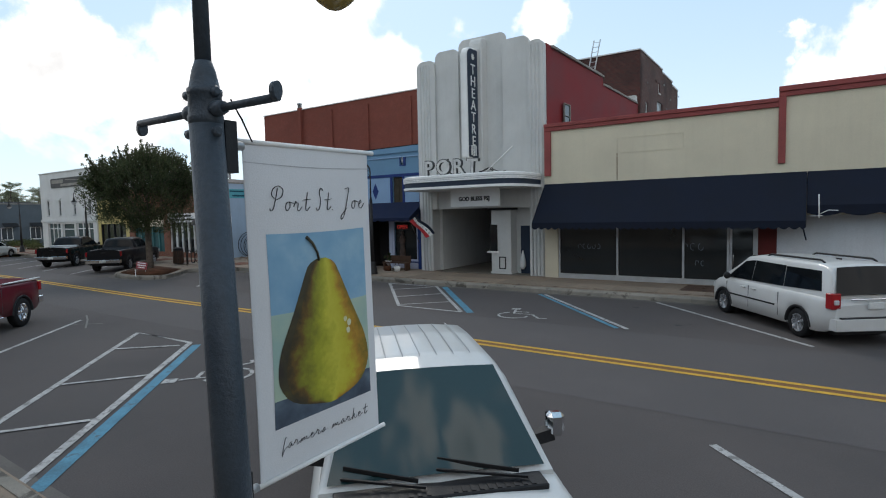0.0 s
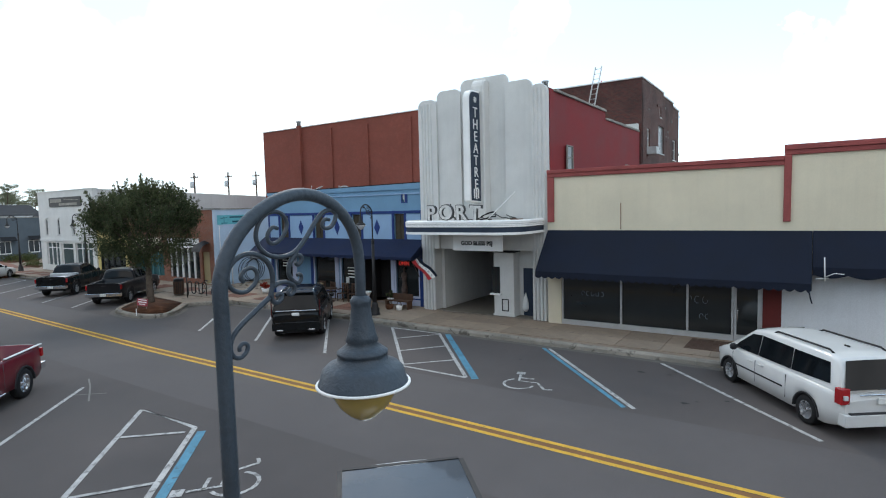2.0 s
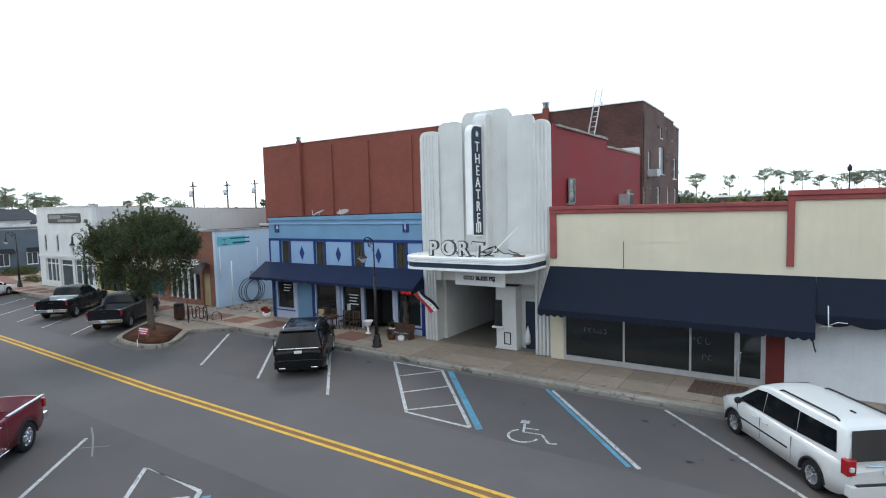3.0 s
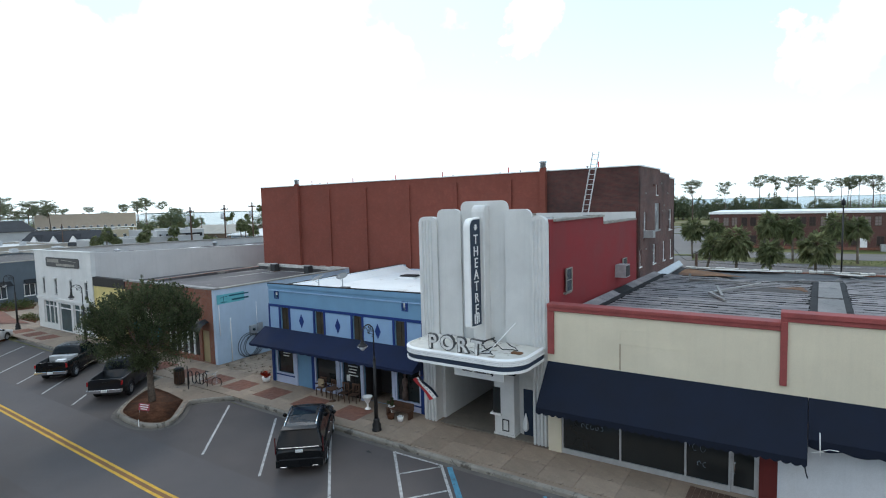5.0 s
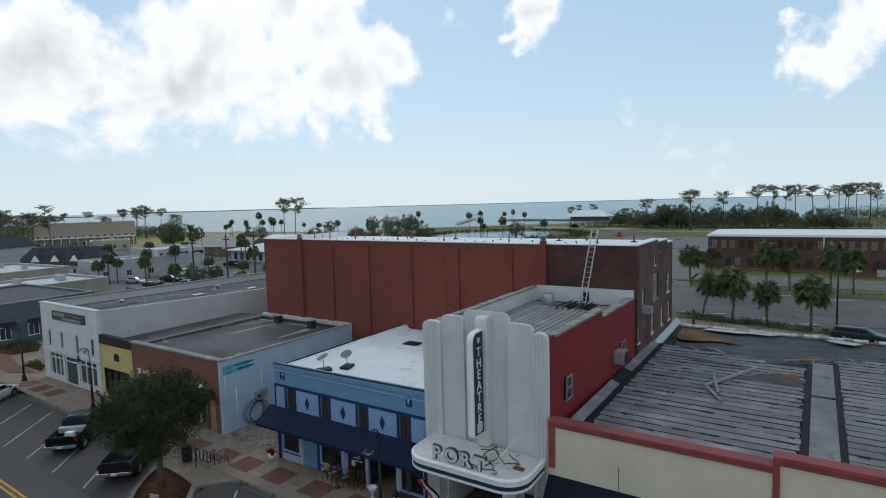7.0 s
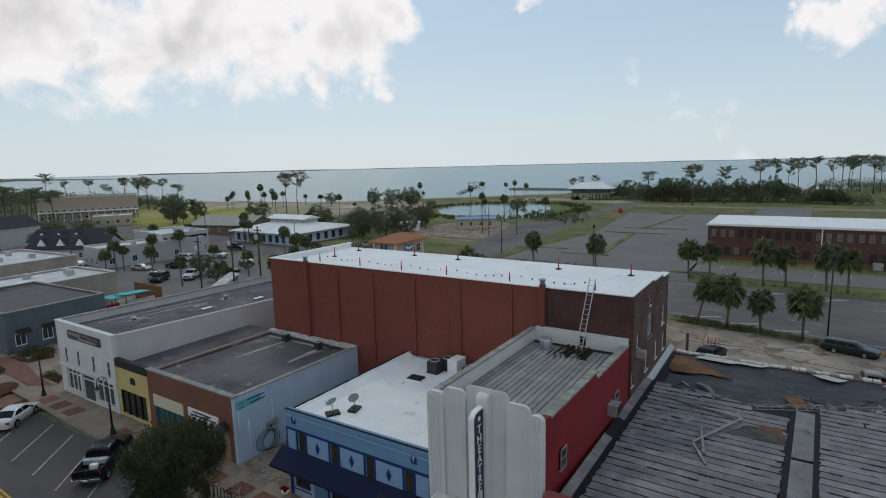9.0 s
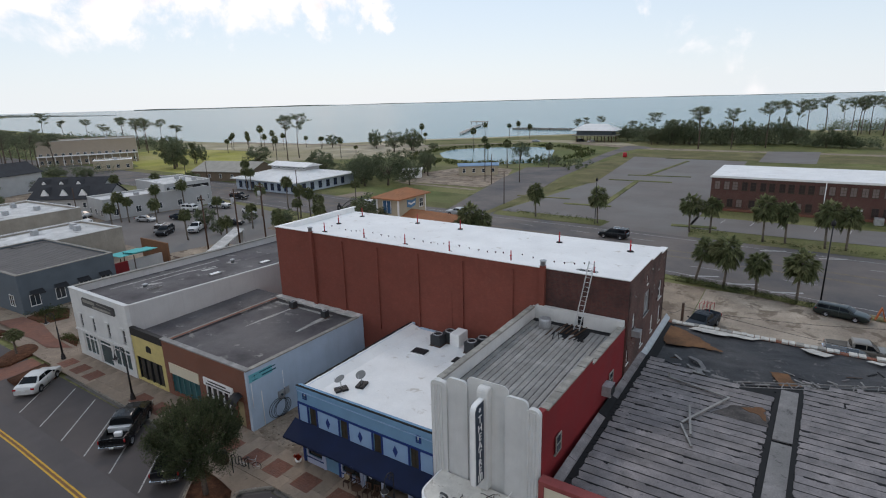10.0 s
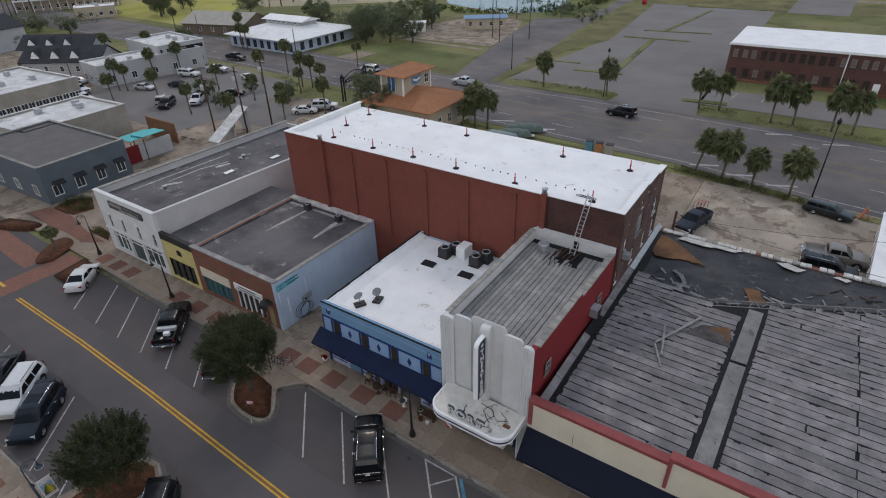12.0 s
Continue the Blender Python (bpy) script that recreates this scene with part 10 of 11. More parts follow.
# woods: uncountable undergrowth along the shore and behind the town
woods = Mesh()
rng2 = random.Random(31)
def wood_band(x0, y0, x1, y1, wide, high, n, leaf=1.1, per=40):
    for k in range(n):
        f = rng2.random()
        x, y = x0 + (x1 - x0) * f + rng2.uniform(-wide, wide), y0 + (y1 - y0) * f + rng2.uniform(-wide, wide)
        h = high * rng2.uniform(0.35, 1.0)
        leaf_cloud(woods, (x, y, h * 0.55), h * 0.5, per, leaf, rng2, 0.9)
wood_band(-66, 304, -2, 312, 11, 7.5, 260, 0.6, 80)
wood_band(-96, 324, -62, 316, 8, 10, 170, 0.6, 80)
wood_band(2, 304, 24, 300, 6, 6, 110, 0.6, 80)
wood_band(20, 420, 150, 380, 20, 9, 420, 0.8, 70)
wood_band(40, 300, 140, 310, 14, 9, 300, 0.8, 70)
wood_band(-470, 200, -350, 196, 14, 7, 260, 0.8, 70)
wood_band(-460, 90, -330, 120, 30, 10, 300, 0.8, 70)
wood_band(-262, 74, -232, 98, 9, 6, 120, 0.6, 70)
wood_band(-300, 60, -190, 30, 22, 5, 200)
wood_band(-330, 20, -200, -20, 30, 5, 160)
wood_band(-600, 120, -440, 200, 40, 9, 200, 1.6)
wood_band(-140, 160, -112, 135, 12, 5, 130, 0.6, 70)
wood_band(-95, 215, -70, 190, 8, 3, 60, 0.7)
wood_band(100, 250, 300, 330, 40, 10, 160, 1.6)
thing("woods", "dense dark mixed undergrowth and low trees", "woods", kind="stuff", mesh=woods, mat=WOODS_LEAF)
hedge = Mesh()
rng3 = random.Random(41)
def hedge_run(pts, w, h, step=0.5, leaf=0.22, per=26):
    for (ax, ay), (bx, by) in zip(pts, pts[1:]):
        n = max(1, int(math.hypot(bx - ax, by - ay) / step))
        for k in range(n):
            f = k / n
            if rng3.random() < 0.88:
                leaf_cloud(hedge, (ax + (bx - ax) * f + rng3.uniform(-w, w) * 0.5, ay + (by - ay) * f + rng3.uniform(-w, w) * 0.5, h * rng3.uniform(0.3, 0.7)), h * 0.55, per, leaf, rng3, 0.8)
hedge_run([(-12.5, 77.4), (-6, 76.4), (0.5, 75.0), (3.4, 74.2)], 0.9, 0.9, 0.16, 0.16, 60)
hedge_run([(5.2, 74.0), (7.4, 73.6)], 0.8, 1.1)
hedge_run([(-54, 109.4), (-43, 109.2), (-34, 108.6)], 0.8, 0.9, 0.6)
hedge_run([(-16, 107.8), (-9, 107.2)], 1.0, 1.2, 0.6)
hedge_run([(-6, 105), (10, 103.6), (30, 101.5)], 0.7, 0.8, 0.8)
hedge_run([(-78, 24.4), (-78.4, 26.2), (-77, 27.3), (-74.2, 26.0), (-74.5, 24.4), (-77.5, 25.2)], 1.3, 1.0, 0.22, 0.2, 44)
hedge_run([(-67.4, 23.4), (-64.4, 23.3)], 0.8, 0.8, 0.2, 0.2, 36)
thing("hedges", "low clipped evergreen hedges and border shrubs", "hedge", kind="stuff", mesh=hedge, mat=SHRUB_LEAF)
reeds = Mesh()
for k in range(500):
    a = rng3.uniform(0, 6.28)
    x, y = -118 + 38 * math.cos(a) + rng3.uniform(-4, 4), 230 + 42 * math.sin(a) + rng3.uniform(-4, 4)
    leaf_cloud(reeds, (x, y, 0.6), 1.0, 5, 1.2, rng3, 0.6, -0.8)
thing("reeds", "olive reeds round the pond", "reeds", kind="stuff", mesh=reeds, mat=SHRUB_LEAF)

# ---- small things on the pavement ----
def chair(at, group="chairs outside the shop"):
    t = thing("side_chair", "dark slatted wooden chair on the pavement", "chair", at, group)
    part("seat", Mesh().box(-0.22, 0.22, -0.21, 0.21, 0.42, 0.46), WOOD, t, bevel=0.01)
    for x in (-0.2, 0.2):
        part("leg", Mesh().box(x - 0.02, x + 0.02, -0.2, -0.16, 0, 0.42), WOOD, t)
        part("rear_post", Mesh().bar((x, 0.19, 0), (x, 0.24, 0.98), 0.04, 0.04), WOOD, t)
    for k in range(4):
        part("back_slat", Mesh().box(-0.15 + k * 0.1 - 0.02, -0.15 + k * 0.1 + 0.02, 0.21, 0.23, 0.5, 0.9), WOOD, t)
    part("top_rail", Mesh().box(-0.22, 0.22, 0.215, 0.25, 0.88, 0.97), WOOD, t)
    part("arm", Mesh().box(-0.24, -0.19, -0.2, 0.22, 0.64, 0.68), WOOD, t)
    part("arm", Mesh().box(0.19, 0.24, -0.2, 0.22, 0.64, 0.68), WOOD, t)
    return t


c0 = chair(pose(-22.7, 21.75, PAV, 0, 0, 5))
for x, y, r in ((-21.9, 21.7, -8), (-20.9, 21.65, 4), (-20.2, 21.75, 15)):
    copy_thing(c0, pose(x, y, PAV, 0, 0, r))
tbl = thing("pedestal_table", "small dark round pavement table", "table", pose(-21.4, 21.3, PAV))
part("tabletop", Mesh().lathe([(0.01, 0.74), (0.33, 0.74), (0.35, 0.72), (0.33, 0.70), (0.02, 0.7)], sides=18, cap=False), WOOD, tbl)
part("pedestal", Mesh().lathe([(0.2, 0), (0.2, 0.03), (0.04, 0.08), (0.035, 0.7)], sides=10), WOOD, tbl)
cushion = thing("cushion", "tan cushion propped on a chair", "cushion", mesh=Mesh().box(-22.95, -22.5, 21.72, 21.85, PAV + 0.47, PAV + 0.9), mat=material("tan_fabric", (0.36, 0.28, 0.18), 0.9), bevel=0.04)


def urn(x, y, s, mat, label):
    t = thing("garden_urn", label, "urn", pose(x, y, PAV))
    part("bowl", Mesh().lathe([(0.02 * s, 0.32 * s), (0.1 * s, 0.36 * s), (0.2 * s, 0.55 * s), (0.24 * s, 0.62 * s), (0.27 * s, 0.66 * s), (0.22 * s, 0.66 * s), (0.1 * s, 0.5 * s)], sides=14, cap=False), mat, t)
    part("foot", Mesh().lathe([(0.15 * s, 0), (0.15 * s, 0.05 * s), (0.05 * s, 0.12 * s), (0.05 * s, 0.3 * s), (0.1 * s, 0.36 * s)], sides=12), mat, t)
    return t


urn(-18.9, 21.35, 1.05, WHITE, "white pedestal garden urn")
urn(-17.35, 21.4, 0.7, WHITE, "small white garden urn with a plant")
thing("potted_plant", "small dark plant in the urn", "plant", pose(-17.35, 21.4, PAV + 0.42), mesh=shrub_mesh(3, 0.2, 0.5, 0.1, 260), mat=OAK_LEAF)
bench = thing("bench", "low dark wooden bench with boxes on the pavement", "bench", pose(-16.75, 21.35, PAV))
part("seat", Mesh().box(-0.8, 0.7, -0.2, 0.2, 0.36, 0.42), WOOD, bench, bevel=0.01)
part("backrest", Mesh().box(-0.8, 0.7, 0.18, 0.22, 0.42, 0.72), WOOD, bench)
for x in (-0.72, 0.62):
    part("leg", Mesh().box(x - 0.04, x + 0.04, -0.18, 0.18, 0, 0.36), WOOD, bench)
for x, w, mat, lb in ((-17.05, 0.2, MULCH, "brown wicker box beside the bench"), (-16.45, 0.17, WHITE, "pale handled basket beside the bench")):
    bs = thing("basket", lb, "basket", pose(x, 20.95, PAV), mesh=Mesh().lathe([(w * 0.8, 0), (w, 0.22), (w * 0.9, 0.24), (w * 0.75, 0.05)], sides=12), mat=mat)
    part("handle", Mesh().tube([(-w * 0.9, 0, 0.22), (-w * 0.5, 0, 0.4), (w * 0.5, 0, 0.4), (w * 0.9, 0, 0.22)], 0.015, 5), WOOD, bs)
pot = thing("flower_pot", "red flowers in a low planter", "flower pot", pose(-27.55, 21.85, PAV))
part("planter", Mesh().lathe([(0.2, 0), (0.26, 0.28), (0.22, 0.28)], sides=12), WHITE, pot)
part("flowers", shrub_mesh(5, 0.32, 0.75, 0.11, 420), leafy("red_petals", (0.36, 0.035, 0.02), (0.25, 0.05, 0.02)), pot)
thing("shop_figure", "dressed dark display form in the shop window", "display form", pose(-17.1, 22.27, 0.75), mesh=Mesh().lathe([(0.16, 0), (0.17, 0.3), (0.11, 0.62), (0.16, 0.95), (0.14, 1.1), (0.05, 1.18), (0.08, 1.32), (0.02, 1.42)], sides=10), mat=material("dark_cloth", (0.10, 0.07, 0.06), 0.9, vary=0.3, scale=6))
# flag on the pier between the shop and the theatre
flag = thing("welcome_flag", "red, white and dark flag on a slanted pole", "flag")
part("flagpole", Mesh().tube([(-15.95, 22.2, 1.5), (-15.2, 20.42, 2.70), (-14.62, 20.36, 2.97)], 0.014, 6), WOOD, flag)
A, B = Vector((-15.20, 20.40, 2.68)), Vector((-14.70, 20.34, 2.92))
def flag_pt(u, v):
    p = A.lerp(B, u)
    return p + Vector((1.02 * v - 0.12 * v * (1 - v) * 2, -0.10 * v + 0.05 * math.sin(u * 5 + v * 4), -0.80 * v + 0.28 * v * (1 - v) - 0.05 * math.sin(v * 6)))
for nm, u0, u1, mat in (("red_stripe", 0.0, 0.40, material("flag_red", (0.42, 0.03, 0.035), 0.8)), ("white_stripe", 0.40, 0.72, WHITE), ("dark_stripe", 0.72, 1.0, NAVY)):
    m = Mesh()
    m.rings([[flag_pt(u0 + (u1 - u0) * i / 3, j / 8) for i in range(4)] for j in range(9)], close=False)
    part(nm, m, mat, flag)
for k, ch in enumerate("WELCOME"):
    p, q = flag_pt(0.56, 0.06 + k * 0.135), flag_pt(0.56, 0.16 + k * 0.135)
    tilt = math.degrees(math.atan2(p.z - q.z, q.x - p.x))
    writing("letter", ch, 0.16, BLACK, flag, Matrix.Translation((p + q) / 2 + Vector((0.0, -0.03, 0))) @ pose(0, 0, 0, 90, 0, 0) @ pose(0, 0, 0, 0, 0, -tilt), 0.002)
bin_ = thing("litter_bin", "dark slatted litter bin on the pavement", "litter bin", pose(-32.0, 18.9, PAV))
part("drum", Mesh().lathe([(0.27, 0.04), (0.29, 0.1), (0.29, 0.86), (0.26, 0.9)], sides=16), PLASTIC, bin_)
for k in range(16):
    a = 2 * math.pi * k / 16
    part("slat", Mesh().box(0.285, 0.305, -0.035, 0.035, 0.08, 0.84), WOOD, bin_, at=pose(0, 0, 0, 0, 0, math.degrees(a)))
part("lid", Mesh().lathe([(0.30, 0.88), (0.28, 0.98), (0.14, 1.05), (0.1, 1.05)], sides=16), BLACK, bin_)
rack = thing("bicycle_rack", "black wave bicycle rack", "bicycle rack", pose(-30.7, 19.3, PAV, 0, 0, 10))
pts = [(-0.75, 0, 0.0), (-0.75, 0, 0.68)]
for hoop in range(5):
    x, up = -0.6 + hoop * 0.3, hoop % 2 == 0
    pts += [(x - 0.15 * math.cos(q), 0, (0.68 if up else 0.24) + (0.15 if up else -0.15) * math.sin(q)) for q in [math.pi * j / 8 for j in range(9)]]
pts += [(0.75, 0, 0.68), (0.75, 0, 0.0)]
part("wave_tube", Mesh().tube(pts, 0.03, 8), BLACK, rack)
bike = thing("bicycle", "grey bicycle leaned at the rack", "bicycle", pose(-30.0, 19.5, PAV, 0, 12, 25))
for x in (-0.52, 0.52):
    w = new("wheel")
    w.parent = bike
    w.matrix_basis = pose(x, 0, 0.33)
    part("tyre", Mesh().tube([(0.32 * math.cos(a), 0, 0.32 * math.sin(a)) for a in [2 * math.pi * k / 22 for k in range(23)]], 0.018, 5), RUBBER, w)
    sp = Mesh()
    for k in range(8):
        a = math.pi * k / 8
        sp.bar((-0.31 * math.cos(a), 0, -0.31 * math.sin(a)), (0.31 * math.cos(a), 0, 0.31 * math.sin(a)), 0.004, 0.004)
    part("spokes", sp, ALU, w)
fr = Mesh()
for a, b in (((-0.52, 0.33), (-0.12, 0.30)), ((-0.52, 0.33), (-0.2, 0.75)), ((-0.12, 0.30), (-0.22, 0.85)), ((-0.12, 0.30), (0.38, 0.72)), ((-0.2, 0.75), (0.36, 0.78)), ((0.36, 0.90), (0.52, 0.33))):
    fr.tube([(a[0], 0, a[1]), (b[0], 0, b[1])], 0.016, 6)
part("frame", fr, METAL, bike)
part("saddle", Mesh().box(-0.34, -0.1, -0.06, 0.06, 0.85, 0.9), PLASTIC, bike, bevel=0.02)
part("handlebar", Mesh().tube([(0.3, -0.28, 0.95), (0.36, -0.1, 0.92), (0.36, 0.1, 0.92), (0.3, 0.28, 0.95)], 0.013, 6), METAL, bike)
yard = thing("yard_sign", "small red and white sale sign on wire legs", "sign", pose(-28.9, 15.0, 0.22, 0, 9, 35))
part("board", Mesh().box(-0.28, 0.28, -0.006, 0.006, 0.2, 0.58), material("sale_sign_red", (0.36, 0.07, 0.09), 0.6, vary=0.1, scale=4), yard)
for z0, z1, a in ((0.49, 0.54, 0.22), (0.37, 0.43, 0.22), (0.26, 0.31, 0.16)):
    part("lettering_bar", Mesh().box(-a, a, -0.012, -0.006, z0, z1), WHITE, yard)
for x in (-0.22, 0.22):
    part("wire_leg", Mesh().tube([(x, 0, -0.05), (x, 0, 0.25)], 0.006, 5), METAL, yard)
stake = thing("marker_stake", "thin white marker stake in the mulch", "stake", mesh=Mesh().box(-27.51, -27.48, 14.0, 14.03, 0.2, 0.55), mat=WHITE)
post = thing("sign_post", "thin dark post beside the tree bed", "post", mesh=Mesh().tube([(-30.6, 18.6, PAV - 0.03), (-30.6, 18.6, 1.6)], 0.03, 6), mat=DARK_POST)

# ---- buildings beyond ----
def window_row(parent, axis, plane, out, us, z0, z1, w, frame_mat=None, pane=None, cols=2, rows=2):
    """Windows set on a far wall: frame, pane and bars, each a part."""
    for u in us:
        window(parent, axis, plane, out, u, u + w, z0, z1, frame_mat or WHITE, pane or PANE, rows=rows, cols=cols, depth=-0.04)


office = thing("office_building", "long two-storey dark red brick office with a white roof", "office building")
part("wall", Mesh().box(-16.0, 52, 131.5, 152, 0, 7.4), OFFICE_BRICK, office)
part("roof", Mesh().box(-16.1, 52.1, 131.4, 152.1, 7.4, 7.65), WHITE_ROOF, office)
part("roof_edge", Mesh().box(-16.3, 52.3, 131.2, 131.4, 7.2, 7.62), WHITE, office)
for k in range(38):
    x = -15.3 + k * 1.72 + (0.12 if k % 2 else 0)
    window(office, "x", 131.5, -1, x, x + 1.08, 4.7, 6.5, BROWN_WINDOW, OFFICE_PANE if k < 3 or 10 < k < 18 or k > 28 else OFFICE_DARK, rows=3, cols=2, depth=-0.06)
for k in range(30):
    x = -15.0 + k * 2.1 + (0.3 if k % 2 else 0)
    if not 9.0 < x < 11.6:
        window(office, "x", 131.5, -1, x, x + 1.15, 1.0, 2.7, BROWN_WINDOW, OFFICE_PANE if k % 5 == 2 else OFFICE_DARK, rows=2, cols=2, depth=-0.06)
part("door", Mesh().box(10.1, 11.2, 131.4, 131.5, 0, 2.3), WHITE, office)
part("plinth", Mesh().box(-16.1, 52, 131.35, 131.5, 0, 0.5), LAW_BRICK, office)
for x in (4.8, 31.4):
    part("downpipe", Mesh().tube([(x, 131.35, 0), (x, 131.35, 7.3)], 0.09, 6), WHITE, office)
part("roof_unit", Mesh().box(17, 18.2, 138, 139, 7.65, 8.4), PLASTIC, office)
for k in range(5):
    part("roof_unit", Mesh().box(31 + k * 2.2, 32.4 + k * 2.2, 146, 147.5, 7.65, 8.3 + 0.2 * (k % 2)), RUST if k % 2 else METAL, office)
shed = thing("dumpsters", "white bins and a low fence beside the office", "bins")
for k in range(5):
    part("bin", Mesh().box(13 + k * 2.0, 14.5 + k * 2.0, 128.5, 130.2, 0, 1.3), WHITE if k % 2 else METAL, shed, bevel=0.05)

TERRA = material("terracotta_roof", (0.36, 0.155, 0.075), 0.75, vary=0.12, scale=0.8, fine=10, grain=0.1, per_piece=0.06)
BEIGE = material("beige_stucco", (0.42, 0.365, 0.27), 0.85, vary=0.06, scale=0.5, streak=0.1)


def hip_roof(parent, name, x0, x1, y0, y1, z, rise, mat, eave=0.5, ridge=None):
    """A hipped roof with a ridge along its longer side, made of ribbed slopes."""
    x0, x1, y0, y1 = x0 - eave, x1 + eave, y0 - eave, y1 + eave
    w, d = x1 - x0, y1 - y0
    r = ridge if ridge is not None else max(0.0, abs(w - d) / 2)
    cx, cy = (x0 + x1) / 2, (y0 + y1) / 2
    a, b = ((cx - r, cy, z + rise), (cx + r, cy, z + rise)) if w >= d else ((cx, cy - r, z + rise), (cx, cy + r, z + rise))
    c = [(x0, y0, z), (x1, y0, z), (x1, y1, z), (x0, y1, z)]
    slopes = [[c[0], c[1], b, a], [c[1], c[2], b], [c[2], c[3], a, b], [c[3], c[0], a]] if w >= d else [[c[0], c[1], a], [c[1], c[2], b, a], [c[2], c[3], b], [c[3], c[0], a, b]]
    root = part(name, Mesh().box(x0, x1, y0, y1, z - 0.18, z - 0.005), mat, parent)
    for s in slopes:
        m = Mesh()
        m.poly(s)
        part("slope", m, mat, root)
        p, q, top = Vector(s[0]), Vector(s[1]), (Vector(s[2]) + Vector(s[-1])) / 2
        n = max(3, int((q - p).length / 0.6))
        nrm = (q - p).cross(top - p).normalized()
        rb = Mesh()
        mid = (p + q) / 2
        for k in range(1, n):
            f = k / n
            e = p.lerp(q, f)
            g = abs(f - 0.5) * 2
            tl, tr = Vector(s[-1]), Vector(s[2])
            if len(s) == 3:
                end = e.lerp(e + (top - mid), 1 - g)
            else:
                lo, hi = (tl - p).dot((q - p).normalized()) / (q - p).length, (tr - p).dot((q - p).normalized()) / (q - p).length
                h = min(1.0, f / max(lo, 1e-6), (1 - f) / max(1 - hi, 1e-6))
                end = e + (top - mid) * h
            if (end - e).length > 0.3:
                rb.bar(e + nrm * 0.02, end + nrm * 0.02, 0.05, 0.05)
        part("standing_seam", rb, mat, root)
    return root


vis = thing("tower_house", "cream visitor building with terracotta hipped roofs and a lookout", "house")
part("lower_wall", Mesh().box(-64.0, -50.3, 70.0, 82.3, 0, 4.5), BEIGE, vis)
hip_roof(vis, "lower_roof", -64.0, -50.3, 70.0, 82.3, 4.5, 2.0, TERRA, 0.8)
part("tower_wall", Mesh().box(-62.0, -57.2, 72.6, 80.6, 4.6, 8.8), BEIGE, vis)
hip_roof(vis, "tower_roof", -62.0, -57.2, 72.6, 80.6, 8.8, 1.15, TERRA, 0.75)
tw = part("tower_window", Mesh().box(-60.6, -58.8, 72.5, 72.6, 6.1, 8.3), material("blue_glass", (0.05, 0.12, 0.22), 0.1), vis)
for k in range(3):
    part("mullion", Mesh().box(-60.6 + k * 0.87 - 0.03, -60.6 + k * 0.87 + 0.05, 72.46, 72.5, 6.1, 8.3), WHITE, tw)
part("wave_emblem", Mesh().prism([(75.0, 7.0), (76.0, 6.7), (77.4, 7.0), (77.6, 8.2), (76.3, 8.0), (75.0, 8.3)], -57.2, -57.12, "x"), material("blue_emblem", (0.10, 0.22, 0.36), 0.6), vis)
part("wave_emblem", Mesh().prism([(75.3, 7.5), (76.2, 7.2), (77.3, 7.5), (77.3, 7.8), (76.2, 7.55), (75.3, 7.85)], -57.12, -57.09, "x"), WHITE, vis)
for x in (-61.95, -57.25):
    for y in (72.55, 80.55):
        part("corner_post", Mesh().box(x - 0.12, x + 0.12, y - 0.12, y + 0.12, 4.6, 8.8), WHITE, vis)
window_row(vis, "y", -50.3, 1, (72.5, 75.5, 78.5, 80.8), 1.2, 2.9, 1.0)
window_row(vis, "y", -57.2, 1, (78.6,), 6.4, 8.0, 1.2)
arch = thing("street_arch", "black iron street arch with a sign band", "arch")
for x, y in ((-77.5, 79.0), (-79.0, 87.5)):
    for d in (-0.35, 0.35):
        part("column", Mesh().box(x - 0.12, x + 0.12, y + d - 0.12, y + d + 0.12, 0, 4.6), BLACK, arch)
    part("capital", Mesh().lathe([(0.5, 4.6), (0.5, 4.75), (0.1, 5.2), (0.16, 5.3), (0.05, 5.45)], (x, y, 0), 8), BLACK, arch)
for dz in (0.0, -0.8):
    part("arc", Mesh().tube([(-77.5 - 1.5 * k / 12, 79.0 + 8.5 * k / 12, 4.0 + dz + 1.2 * math.sin(math.pi * k / 12)) for k in range(13)], 0.09, 6), BLACK, arch)
part("sign_band", Mesh().bar((-77.7, 80.0, 3.7), (-78.8, 86.5, 3.7), 0.08, 0.7), BLACK, arch)
for k in range(7):
    part("lettering_bar", Mesh().bar((-77.78 - k * 0.15, 80.6 + k * 0.8, 3.7), (-77.86 - k * 0.15, 81.1 + k * 0.8, 3.7), 0.12, 0.3), COPE, arch)

PALE_SIDING = material("pale_grey_siding", (0.40, 0.405, 0.405), 0.8, vary=0.06, scale=0.5)
GREY_SIDING = material("blue_grey_siding", (0.10, 0.122, 0.142), 0.8, vary=0.1, scale=0.5, streak=0.1)
SLATE_ROOF = material("dark_shingle_roof", (0.035, 0.037, 0.042), 0.9, vary=0.2, scale=0.6, fine=12, grain=0.2)
TAN_ROOF = material("tan_metal_roof", (0.33, 0.31, 0.27), 0.8, vary=0.1, scale=0.5)


